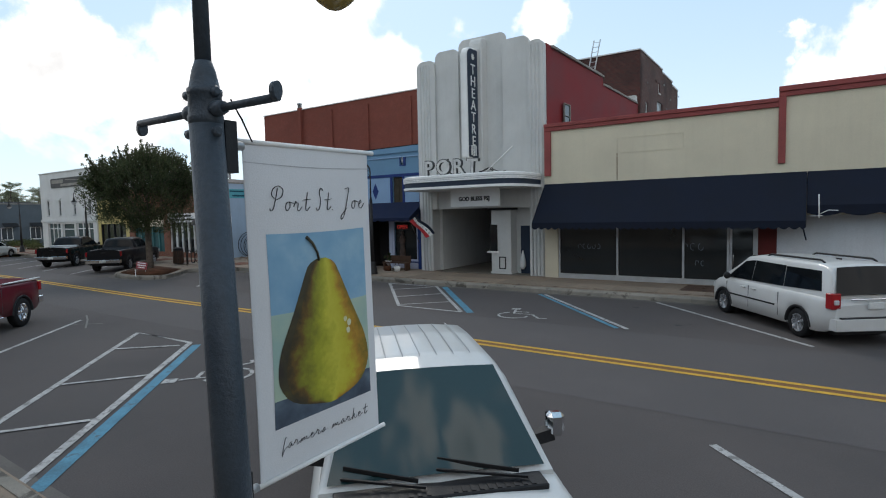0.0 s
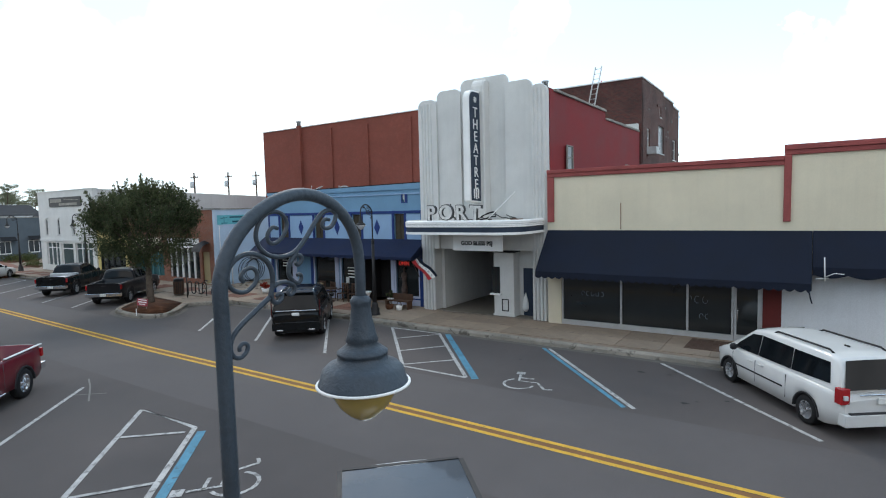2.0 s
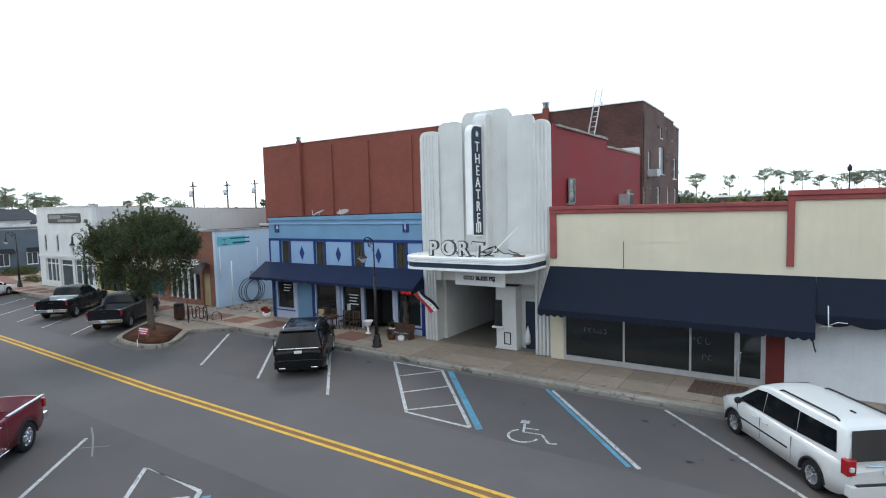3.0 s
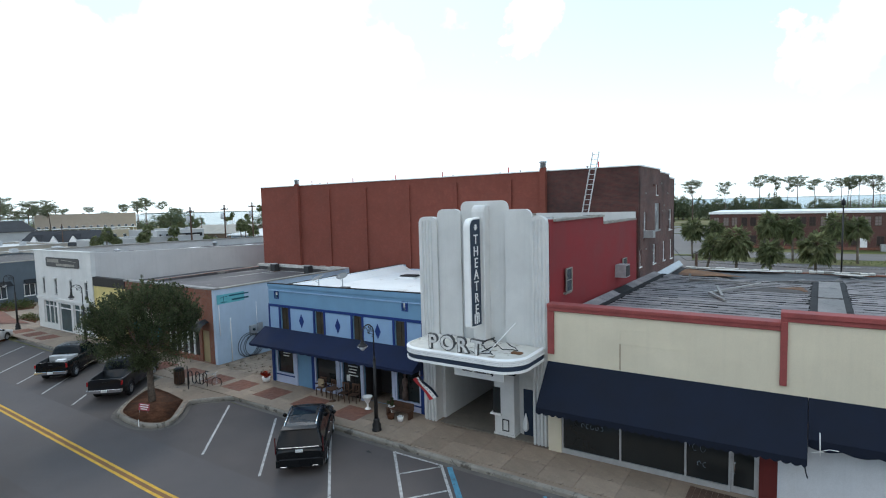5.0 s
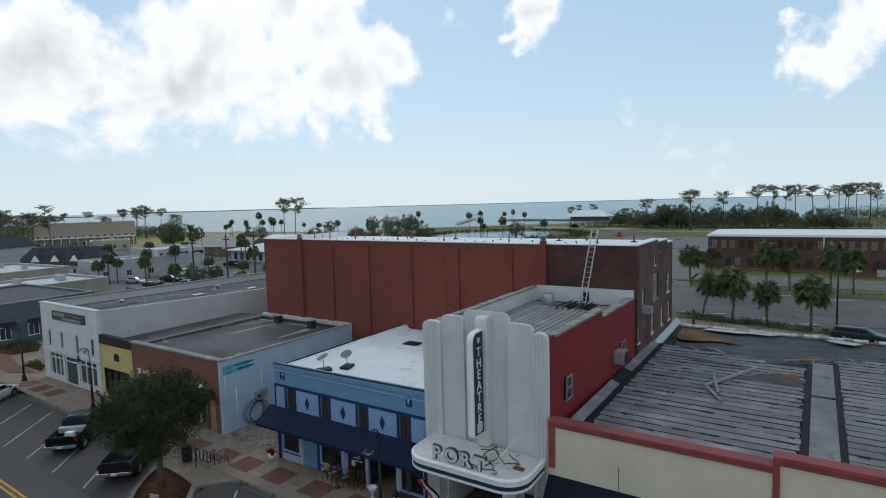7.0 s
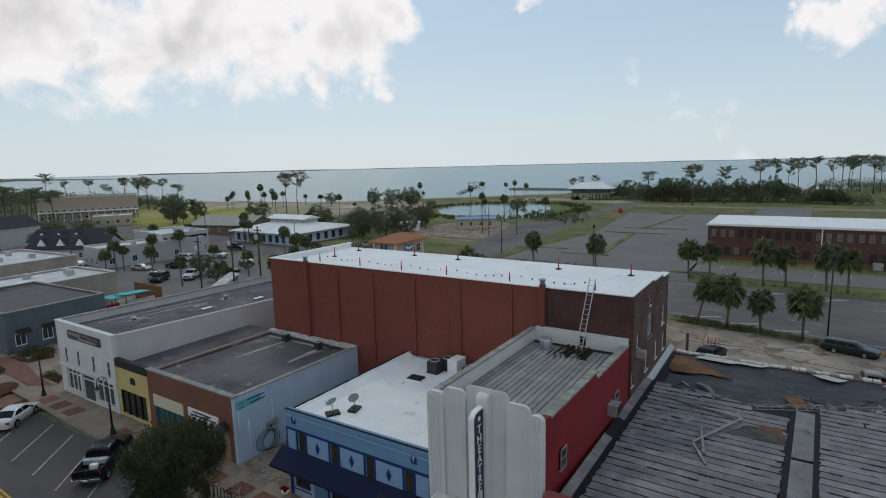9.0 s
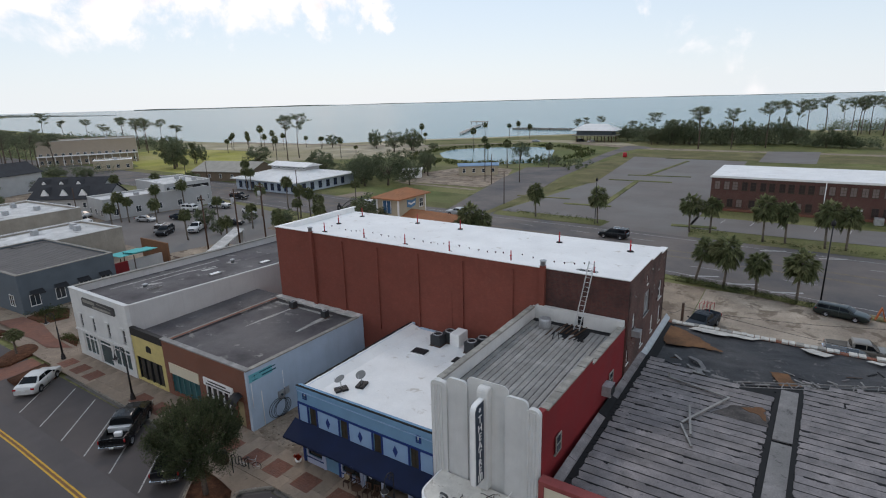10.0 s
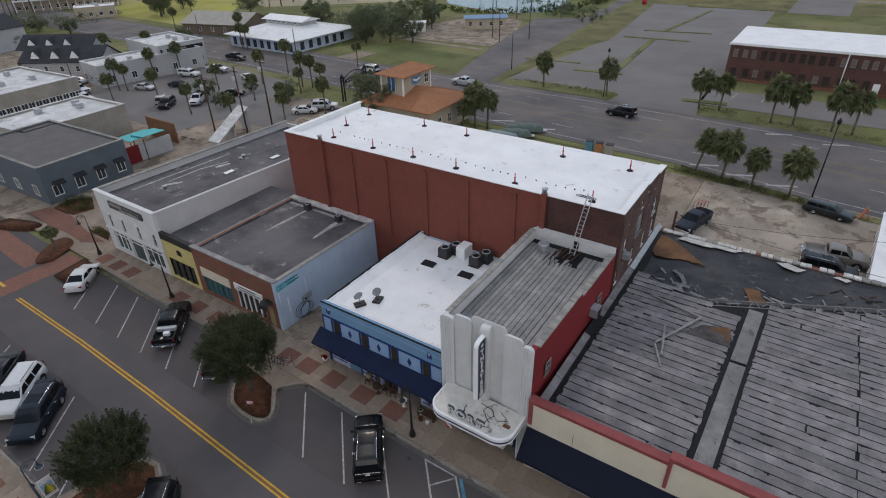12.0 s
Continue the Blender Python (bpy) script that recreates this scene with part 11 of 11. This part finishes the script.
def gable_house(name, label, at, w, d, h, rise, wall_mat, roof_mat, windows=4, porch=False):
    t = thing(name, label, "house", at)
    part("wall", Mesh().box(-w / 2, w / 2, -d / 2, d / 2, 0, h), wall_mat, t)
    part("gable", Mesh().prism([(-d / 2, h), (d / 2, h), (0, h + rise)], -w / 2, w / 2, "x"), wall_mat, t)
    e = 0.5
    for sy in (-1, 1):
        m = Mesh()
        k = rise / (d / 2)
        m.rings([[(x, sy * (d / 2 + e), h - e * k + o), (x, 0, h + rise + o)] for x, o in ((-w / 2 - e, 0.04), (w / 2 + e, 0.04))], close=False, smooth=False)
        m.rings([[(x, sy * (d / 2 + e), h - e * k + o), (x, 0, h + rise + o)] for x, o in ((-w / 2 - e, 0.16), (w / 2 + e, 0.16))], close=False, smooth=False)
        for x in (-w / 2 - e, w / 2 + e):
            m.poly([(x, sy * (d / 2 + e), h - e * k + 0.04), (x, 0, h + rise + 0.04), (x, 0, h + rise + 0.16), (x, sy * (d / 2 + e), h - e * k + 0.16)])
        m.poly([(-w / 2 - e, sy * (d / 2 + e), h - e * k + 0.04), (w / 2 + e, sy * (d / 2 + e), h - e * k + 0.04), (w / 2 + e, sy * (d / 2 + e), h - e * k + 0.16), (-w / 2 - e, sy * (d / 2 + e), h - e * k + 0.16)])
        part("roof_slope", m, roof_mat, t)
    for k in range(windows):
        u = -w / 2 + w * (k + 0.5) / windows - 0.5
        window(t, "x", -d / 2, -1, u, u + 1.0, 1.0, 2.3, WHITE, PANE, rows=2, depth=-0.04)
        if h > 4.5:
            window(t, "x", -d / 2, -1, u, u + 1.0, h - 2.0, h - 0.6, WHITE, PANE, rows=2, depth=-0.04)
    for u in (-d / 4, d / 4 - 1.0):
        window(t, "y", w / 2, 1, u, u + 1.0, 1.0, 2.3, WHITE, PANE, rows=2, depth=-0.04)
        window(t, "y", w / 2, 1, u, u + 1.0, max(1.0, h - 1.9), max(2.3, h - 0.6), WHITE, PANE, rows=2, depth=-0.04) if h > 4.5 else None
    return t


def flat_building(name, label, x0, x1, y0, y1, h, wall_mat, roof_mat, rz=0.0, windows=5, floors=1, parapet=0.5, side_windows=0, units=3):
    cx, cy = (x0 + x1) / 2, (y0 + y1) / 2
    w, d = (x1 - x0) / 2, (y1 - y0) / 2
    t = thing(name, label, "building", pose(cx, cy, 0, 0, 0, rz))
    for b in ((-w, w, -d, -d + 0.3), (-w, w, d - 0.3, d), (-w, -w + 0.3, -d + 0.3, d - 0.3), (w - 0.3, w, -d + 0.3, d - 0.3)):
        part("wall", Mesh().box(*b, 0, h), wall_mat, t)
    part("roof", Mesh().box(-w + 0.3, w - 0.3, -d + 0.3, d - 0.3, h - parapet - 0.3, h - parapet), roof_mat, t)
    for b in ((-w - 0.06, w + 0.06, -d - 0.06, -d + 0.36), (-w - 0.06, w + 0.06, d - 0.36, d + 0.06), (-w - 0.06, -w + 0.36, -d + 0.36, d - 0.36), (w - 0.36, w + 0.06, -d + 0.36, d - 0.36)):
        part("coping", Mesh().box(*b, h, h + 0.1), roof_mat if roof_mat in (WHITE_ROOF, DULL_ROOF) else COPE, t)
    for f in range(floors):
        z = 0.9 + f * 3.2
        for k in range(windows):
            u = -w + 2 * w * (k + 0.5) / windows - 0.6
            window(t, "x", -d, -1, u, u + 1.2, z, z + 1.5, WHITE, PANE, rows=1, cols=2, depth=-0.04)
        for k in range(side_windows):
            u = -d + 2 * d * (k + 0.5) / side_windows - 0.6
            window(t, "y", w, 1, u, u + 1.2, z, z + 1.5, WHITE, PANE, rows=1, cols=2, depth=-0.04)
    rng = random.Random(int(abs(cx * 10)))
    for k in range(units):
        x, y = rng.uniform(-w * 0.7, w * 0.7), rng.uniform(-d * 0.7, d * 0.7)
        part("roof_unit", Mesh().box(x, x + 1.1, y, y + 0.9, h - parapet, h - parapet + 0.9), METAL, t, bevel=0.04)
    return t


SHOP_TAN = material("greyed_tan_stucco", (0.33, 0.30, 0.255), 0.85, vary=0.15, scale=0.4, fine=12, streak=0.25)
DULL_ROOF = material("weathered_white_roof", (0.62, 0.615, 0.60), 0.8, vary=0.2, scale=0.4, fine=8, grain=0.12, tint=(0.45, 0.445, 0.43), patch=((0.25, 0.245, 0.235), 0.12, 0.3))
grey = flat_building("grey_shop", "blue-grey shop with a tan metal roof", -99.8, -80.4, 23.6, 35.6, 5.2, GREY_SIDING, material("grey_metal_roof", (0.125, 0.117, 0.113), 0.85, vary=0.15, scale=0.4, fine=8, grain=0.1), 3, 4, 1, 0.2, 4, units=0)
for k in range(4):
    part("window_awning", Mesh().prism([(9.6, 3.0), (10.4, 2.5), (10.4, 2.42), (9.6, 2.9)], -4.9 + k * 2.85, -3.4 + k * 2.85, "y"), PLASTIC, grey)
for k in range(22):
    part("roof_batten", Mesh().box(-9.2, 9.2, -5.3 + k * 0.48, -5.27 + k * 0.48, 5.0, 5.02), bpy.data.materials["grey_metal_roof"], grey)
flat_building("white_roof_shop", "low pale shop with a white flat roof", -111, -98.3, 29.6, 46.2, 4.9, SHOP_TAN, DULL_ROOF, 4, 3, 1, 0.3)
flat_building("arcade_shop", "low shop with an arcade of small windows and white roof", -148, -126, 35.5, 51.5, 5.0, SHOP_TAN, DULL_ROOF, 4, 8, 1, 0.35, 12)
flat_building("bank", "pale grey bank with a stepped roof and shaded front", -141, -131.5, 60, 85, 4.8, PALE_SIDING, DULL_ROOF, -6, 3, 1, 0.35, 5)
bk = flat_building("bank_hall", "taller pale bank hall with a dark sign band", -150, -133, 76, 88, 6.2, PALE_SIDING, DULL_ROOF, -6, 3, 1, 0.35, 4)
part("sign_band", Mesh().box(8.51, 8.6, -5.5, 5.5, 4.4, 5.3), BLACK, bk)
part("lettering_bar", Mesh().box(8.6, 8.63, -3.5, 1.0, 4.7, 5.05), COPE, bk)
for at in (pose(-156, 65, 0, 0, 0, 31), pose(-174, 72, 0, 0, 0, 31)):
    h = gable_house("dark_roof_house", "white townhouse with dark shingle roof and small dormers", at, 20, 9, 3.4, 2.8, PALE_SIDING, SLATE_ROOF, 5)
    for x in (-6.5, -1.5, 3.5):
        part("dormer", Mesh().prism([(x - 1.1, 4.0), (x + 1.1, 4.0), (x, 5.6)], -3.9, -0.8, "y"), WHITE, h)
        part("dormer_roof", Mesh().prism([(x - 1.4, 3.85), (x, 5.85), (x + 1.4, 3.85), (x + 1.4, 4.0), (x, 6.0), (x - 1.4, 4.0)], -3.7, -0.8, "y"), SLATE_ROOF, h)
for at in (pose(-206, 66, 0, 0, 0, -70), pose(-216, 50, 0, 0, 0, -70)):
    h = gable_house("grey_house", "two-storey pale grey house with a dark roof", at, 15, 11, 6.2, 3.0, PALE_SIDING, SLATE_ROOF, 4)
    part("gable_wing", Mesh().prism([(-2.5, 0), (2.5, 0), (2.5, 6.0), (0, 8.2), (-2.5, 6.0)], -7.2, -5.0, "y"), PALE_SIDING, h)
    for z in (1.0, 4.2):
        window(h, "x", -7.2, -1, -0.6, 0.6, z, z + 1.4, WHITE, PANE, rows=2, depth=-0.04)
gable_house("brown_store", "low brown store with a tan gabled roof", pose(-168, 121, 0, 0, 0, 14), 24, 15, 3.2, 2.6, material("brown_siding", (0.16, 0.12, 0.085), 0.85), TAN_ROOF, 5)
wr = thing("white_roof_hall", "pale blue hall with a big white metal roof", "hall")
part("wall", Mesh().box(-146, -120, 105, 130, 0, 3.4), material("pale_blue_siding", (0.42, 0.49, 0.56), 0.8), wr)
hip_roof(wr, "lower_roof", -146, -120, 105, 130, 3.4, 2.2, WHITE_ROOF, 1.2, 6)
gz = thing("roof_monitor", "raised white roof monitor with small windows", "roof monitor")
part("monitor_wall", Mesh().box(-141, -126, 115, 121, 4.6, 6.4), PALE_SIDING, gz)
part("monitor_roof", Mesh().prism([(114.2, 6.4), (121.8, 6.4), (118, 7.4)], -142, -125, "x"), WHITE_ROOF, gz)
window_row(gz, "x", 115, -1, [-140 + k * 2.2 for k in range(7)], 5.6, 6.2, 1.0, rows=1)
window_row(wr, "x", 105, -1, [-144.5 + k * 2.9 for k in range(9)], 0.6, 2.6, 1.4, BLUE_TRIM)
window_row(wr, "y", -120, 1, [108 + k * 3.2 for k in range(6)], 0.6, 2.6, 1.4, BLUE_TRIM)
hotel = flat_building("motel", "long cream two-storey motel with galleries", -310, -270, 118, 141, 11.0, material("motel_cream", (0.36, 0.30, 0.24), 0.85, vary=0.05), TAN_ROOF, 62, 14, 2, 0.3, 8)
part("gallery", Mesh().box(-20, 20, -14.0, -11.5, 4.2, 4.6), WHITE, hotel)
for k in range(13):
    part("gallery_post", Mesh().box(-19.7 + k * 3.2, -19.4 + k * 3.2, -13.8, -13.5, 0, 4.2), WHITE, hotel)
flat_building("motel_office", "low beige motel office with a pale flat roof", -251, -237, 112, 122, 4.2, BEIGE, WHITE_ROOF, 62, 4, 1, 0.3, 2)
pav_h = thing("bay_pavilion", "white-roofed pavilion raised on posts by the bay", "pavilion")
for k in range(6):
    for y in (304, 312):
        part("post", Mesh().box(-109.2 + k * 4.0, -108.8 + k * 4.0, y - 0.2, y + 0.2, 0, 3.6), WOOD, pav_h)
part("floor_deck", Mesh().box(-111, -87, 302, 314, 3.4, 3.8), COPE, pav_h)
part("wall", Mesh().box(-109, -89, 304, 312, 3.8, 6.4), GREY_SIDING, pav_h)
hip_roof(pav_h, "roof", -110, -88, 303, 313, 6.4, 3.4, WHITE_ROOF, 1.5)
gable_house("blue_kiosk", "small cream kiosk with blue trim", pose(-93, 163, 0, 0, 0, 34), 13, 6.5, 3.2, 0.5, BEIGE, material("blue_trim_roof", (0.16, 0.27, 0.40), 0.7), 4)
gable_house("white_trailer", "small white trailer among the trees", pose(-110, 147, 0, 0, 0, 30), 7.5, 3, 2.8, 0.3, WHITE, WHITE_ROOF, 2)
pier = thing("fishing_pier", "low wooden pier out into the bay", "pier")
part("deck", Mesh().bar((-215, 352, 0.6), (-265, 470, 0.6), 3, 0.3), TAN_ROOF, pier)
part("pier_roof", Mesh().box(-272, -258, 462, 474, 3.4, 3.8), TAN_ROOF, pier)
for k in range(10):
    f = k / 9
    part("pile", Mesh().tube([(-215 - 50 * f, 352 + 118 * f, -2.4), (-215 - 50 * f, 352 + 118 * f, 0.5)], 0.2, 5), WOOD, pier)
for k in range(4):
    part("roof_post", Mesh().box(-271 + (k % 2) * 12, -270.6 + (k % 2) * 12, 463 + (k // 2) * 10, 463.4 + (k // 2) * 10, 0.6, 3.4), WOOD, pier)
jetty = thing("breakwater", "long dark rock breakwater off the park", "breakwater")
rj = random.Random(3)
m = Mesh()
for k in range(160):
    f = k / 159
    x, y, s = -205 + 120 * f + rj.uniform(-2, 2), 420 - 10 * f + rj.uniform(-2, 2), rj.uniform(0.8, 2)
    m.box(x, x + s * 1.6, y, y + s, -1.5, 0.2 + s * 0.4)
tagged(part("rock_mound", m, COPE, jetty), kind="stuff")
# behind the white corner shop: patio roof, red wall, pale ramp roof
patio = thing("patio_bar", "open patio bar under a turquoise canvas", "patio")
TURQ = material("turquoise_canvas", (0.05, 0.40, 0.40), 0.7, vary=0.08, scale=1)
for x0, y0, x1, y1, z in ((-88.4, 38.6, -84.2, 43.6, 3.1), (-86.6, 40.2, -83.3, 44.0, 3.45)):
    m = Mesh()
    m.prism([(x0, z), (x1, z + 0.25), (x1, z + 0.29), (x0, z + 0.04)], y0, y1, "y")
    part("canopy", m, TURQ, patio)
    for x in (x0 + 0.1, x1 - 0.1):
        part("canopy_post", Mesh().box(x - 0.05, x + 0.05, y0, y0 + 0.1, 0, z), WOOD, patio)
part("red_wall", Mesh().box(-84.4, -84.1, 36.4, 39.6, 0, 2.6), RED_PAINT, patio)
part("mural_wall", Mesh().box(-84.4, -84.1, 39.6, 45.0, 0, 2.6), PALE_SIDING, patio)
part("timber_wall", Mesh().box(-94, -86, 47.0, 47.3, 0, 3.4), material("brown_timber", (0.20, 0.10, 0.055), 0.85), patio)
for k in range(3):
    part("bench_seat", Mesh().box(-90 + k * 2.4, -88.6 + k * 2.4, 48.6, 49.0, 0.4, 0.48), WOOD, patio)
ramp = thing("lean_to_roof", "pale sloping lean-to roof", "lean-to")
m = Mesh().prism([(46.5, 2.4), (58.0, 4.0), (58.0, 4.15), (46.5, 2.55)], -76.2, -73.6, "x")
m.v = [(x - 0.58 * (y - 46.5), y, z) for x, y, z in m.v]
part("slope", m, CAP_WHITE, ramp)
for y in (47.0, 52, 57.5):
    x = -76.0 - 0.58 * (y - 46.5)
    part("support", Mesh().box(x, x + 2.2, y, y + 0.2, 0, 2.4 + (y - 46.5) * 0.139), PALE_SIDING, ramp)
flat_building("white_yard_shed", "white ribbed metal shed at the lot's edge", 12.5, 22, 55, 72, 4.2, WHITE, WHITE_ROOF, -6, 2)
tanks = thing("storage_tanks", "two grey horizontal tanks behind the hall", "tank")
for k in range(2):
    part("tank", Mesh().lathe([(0.05, 0), (0.9, 0.15), (1.15, 0.5), (1.15, 4.5), (0.9, 4.85), (0.05, 5.0)], (-41.5 + k * 0.6, 70.5 + k * 2.6, 1.3), 14, "x"), material("tank_grey", (0.19, 0.23, 0.23), 0.6, vary=0.1) if k == 0 else bpy.data.materials["tank_grey"], tanks)
    part("saddle", Mesh().box(-40.5, -40.0, 69.8 + k * 2.6, 71.2 + k * 2.6, 0, 0.6), CONCRETE, tanks)
bucket = thing("drill_rig", "small blue and yellow drill rig behind the hall", "machine", pose(-21, 62, 0))
part("deck", Mesh().box(-3, 3, -1, 1, 0.5, 0.9), METAL, bucket)
part("cab", Mesh().box(-0.8, 0.4, -0.9, 0.9, 0.9, 2.6), material("machine_blue", (0.03, 0.14, 0.24), 0.5), bucket, bevel=0.06)
part("hopper", Mesh().box(0.6, 2.8, -0.9, 0.9, 0.9, 1.9), material("machine_yellow", (0.42, 0.28, 0.05), 0.6), bucket, bevel=0.05)
part("mast", Mesh().tube([(-2.2, 0, 0.9), (-2.1, 0, 5.6)], 0.16, 6).tube([(-2.5, 0.3, 0.9), (-2.2, 0.2, 5.2)], 0.06, 5), METAL, bucket)
# poles and wires
POLES = [(-7.6, 52.5, 5.9, 0.16), (4.2, 77.2, 9.5, 0.10), (-33.6, 106.6, 8.6, 0.08), (-78.0, 55.2, 11.75, 0.15), (-78.0, 60.6, 12.1, 0.15), (-79.0, 49.9, 11.5, 0.15), (-128, 52, 9, 0.12), (-60, 118, 8, 0.12), (-78, 145, 9, 0.12), (-83, 150, 9, 0.12), (-72, 152, 9, 0.12), (-150, 98, 9, 0.12), (-112, 99, 8, 0.12)]
for x, y, h, r in POLES:
    p = thing("utility_pole", "weathered wooden utility pole", "utility pole", pose(x, y, 0), group="utility poles")
    part("shaft", Mesh().tube([(0, 0, -0.1), (0, 0, h)], [r, r * 0.75], 8), WOOD if r > 0.1 else DARK_POST, p)
    if r == 0.15:
        part("crossarm", Mesh().box(-0.9, 0.9, -0.06, 0.06, h - 0.8, h - 0.66), WOOD, p)
        for cx in (-0.8, -0.3, 0.35, 0.8):
            part("insulator", Mesh().lathe([(0.05, h - 0.66), (0.07, h - 0.58), (0.03, h - 0.48)], (cx, 0, 0), 8), METAL, p)
        part("transformer", Mesh().lathe([(0.02, h - 2.3), (0.26, h - 2.3), (0.28, h - 2.2), (0.28, h - 1.5), (0.2, h - 1.4), (0.02, h - 1.38)], (0, -0.42, 0), 12), METAL, p)
    if r < 0.11:
        part("lantern", Mesh().lathe([(0.05, h), (0.22, h + 0.1), (0.25, h + 0.5), (0.1, h + 0.7), (0.02, h + 0.9)], sides=8), BLACK, p)
for a, b in (((-7.6, 52.5, 5.6), (16, 50.5, 5.2)), ((-7.6, 52.5, 5.2), (15, 60, 5.0)), ((-7.6, 52.5, 5.4), (-8.7, 48, 6.8))):
    m = Mesh()
    m.tube([Vector(a).lerp(Vector(b), k / 10) + Vector((0, 0, -0.5 * math.sin(math.pi * k / 10))) for k in range(11)], 0.018, 4)
    thing("overhead_wire", "thin black overhead wire", "wire", group="overhead wires", mesh=m, mat=BLACK)
thing("traffic_barrel", "orange traffic barrel by the lot", "traffic barrel", pose(-62, 232, 0), mesh=Mesh().lathe([(0.9, 0), (0.8, 1.9), (0.5, 2.0)], sides=10), mat=RED_PLASTIC)
for x, y in ((-4.3, 55.4), (9.7, 73.6)):
    thing("site_marker", "orange folding site marker in the lot", "marker", pose(x, y, 0), group="site markers", mesh=Mesh().prism([(-0.5, 0), (-0.4, 0), (0, 1.3), (0.4, 0), (0.5, 0), (0.05, 1.5), (-0.05, 1.5)], -0.3, 0.3, "y"), mat=material("orange_plastic", (0.5, 0.14, 0.05), 0.6) if "orange_plastic" not in bpy.data.materials else bpy.data.materials["orange_plastic"])


# covered boats, bins and a low roof behind the brick hall
TARP = material("grey_green_tarp", (0.11, 0.15, 0.13), 0.75, vary=0.2, scale=1.2, fine=12, grain=0.12, bump=0.5)


def covered_boat(at, label):
    t = thing("covered_boat", label, "boat", at, "covered boats")
    rows = []
    for k in range(13):
        x = -3.0 + k * 0.5
        e = 1 - abs(x / 3.05) ** 3
        w, h = 1.1 * max(0.1, e) ** 0.5, 0.75 + 0.85 * max(0.05, e) ** 0.6 + 0.08 * math.sin(k * 1.9)
        rows.append([(x, w * math.cos(a) * (1 + 0.05 * math.sin(5 * a + k)), 0.45 + (h - 0.45) * math.sin(a)) for a in [math.pi * j / 10 for j in range(11)]])
    m = Mesh()
    m.rings(rows, close=False)
    m.poly(rows[0])
    m.poly(rows[-1])
    part("tarpaulin", m, TARP, t)
    part("trailer", Mesh().box(-2.9, 3.6, -0.5, 0.5, 0.38, 0.46), METAL, t)
    for sy in (-1, 1):
        part("wheel", Mesh().lathe([(0.02, -0.09), (0.3, -0.09), (0.32, 0.0), (0.3, 0.09), (0.02, 0.09)], (-0.5, sy * 0.75, 0.32), 14, "y"), RUBBER, t)
    return t


covered_boat(parked(-38.6, 77.2, 0.85, 0.5), "boat under a grey-green tarpaulin on its trailer")
covered_boat(parked(-38.0, 80.6, 0.85, 0.5), "boat under a faded tarpaulin beside the hall")
for x, y, c, word in ((-25.4, 77.0, (0.10, 0.27, 0.33), "teal"), (-23.9, 76.9, (0.42, 0.20, 0.09), "orange"), (-22.3, 76.8, (0.35, 0.33, 0.28), "tan")):
    b = thing("site_cabin", f"{word} tall plastic cabin behind the hall", "cabin", pose(x, y, 0, 0, 0, 8), "cabins behind the hall")
    part("tub", Mesh().prism([(-0.5, 0.0), (0.5, 0.0), (0.56, 2.1), (-0.56, 2.1)], -0.5, 0.5, "y"), material(f"{word}_bin_plastic", c, 0.6, vary=0.1, scale=2), b, bevel=0.03)
    part("lid", Mesh().box(-0.62, 0.62, -0.55, 0.55, 2.1, 2.18), PLASTIC, b, bevel=0.02)

shed_e = thing("white_shed", "low white metal shed beside the sandy lot", "shed")
part("wall", Mesh().prism([(9.4, 53.0), (10.8, 69.5), (22, 69.5), (22, 53.0)], 0.0, 2.9), STUCCO, shed_e)
part("roof", Mesh().prism([(9.25, 52.85), (10.65, 69.65), (22.1, 69.65), (22.1, 52.85)], 2.9, 3.02), WHITE_ROOF, shed_e)
for k in range(6):
    y = 54.5 + k * 2.6
    part("wall_rib", Mesh().box(9.40 + (y - 53) * 0.0848 - 0.05, 9.40 + (y - 53) * 0.0848 + 0.02, y, y + 0.12, 0.0, 2.9), METAL, shed_e)
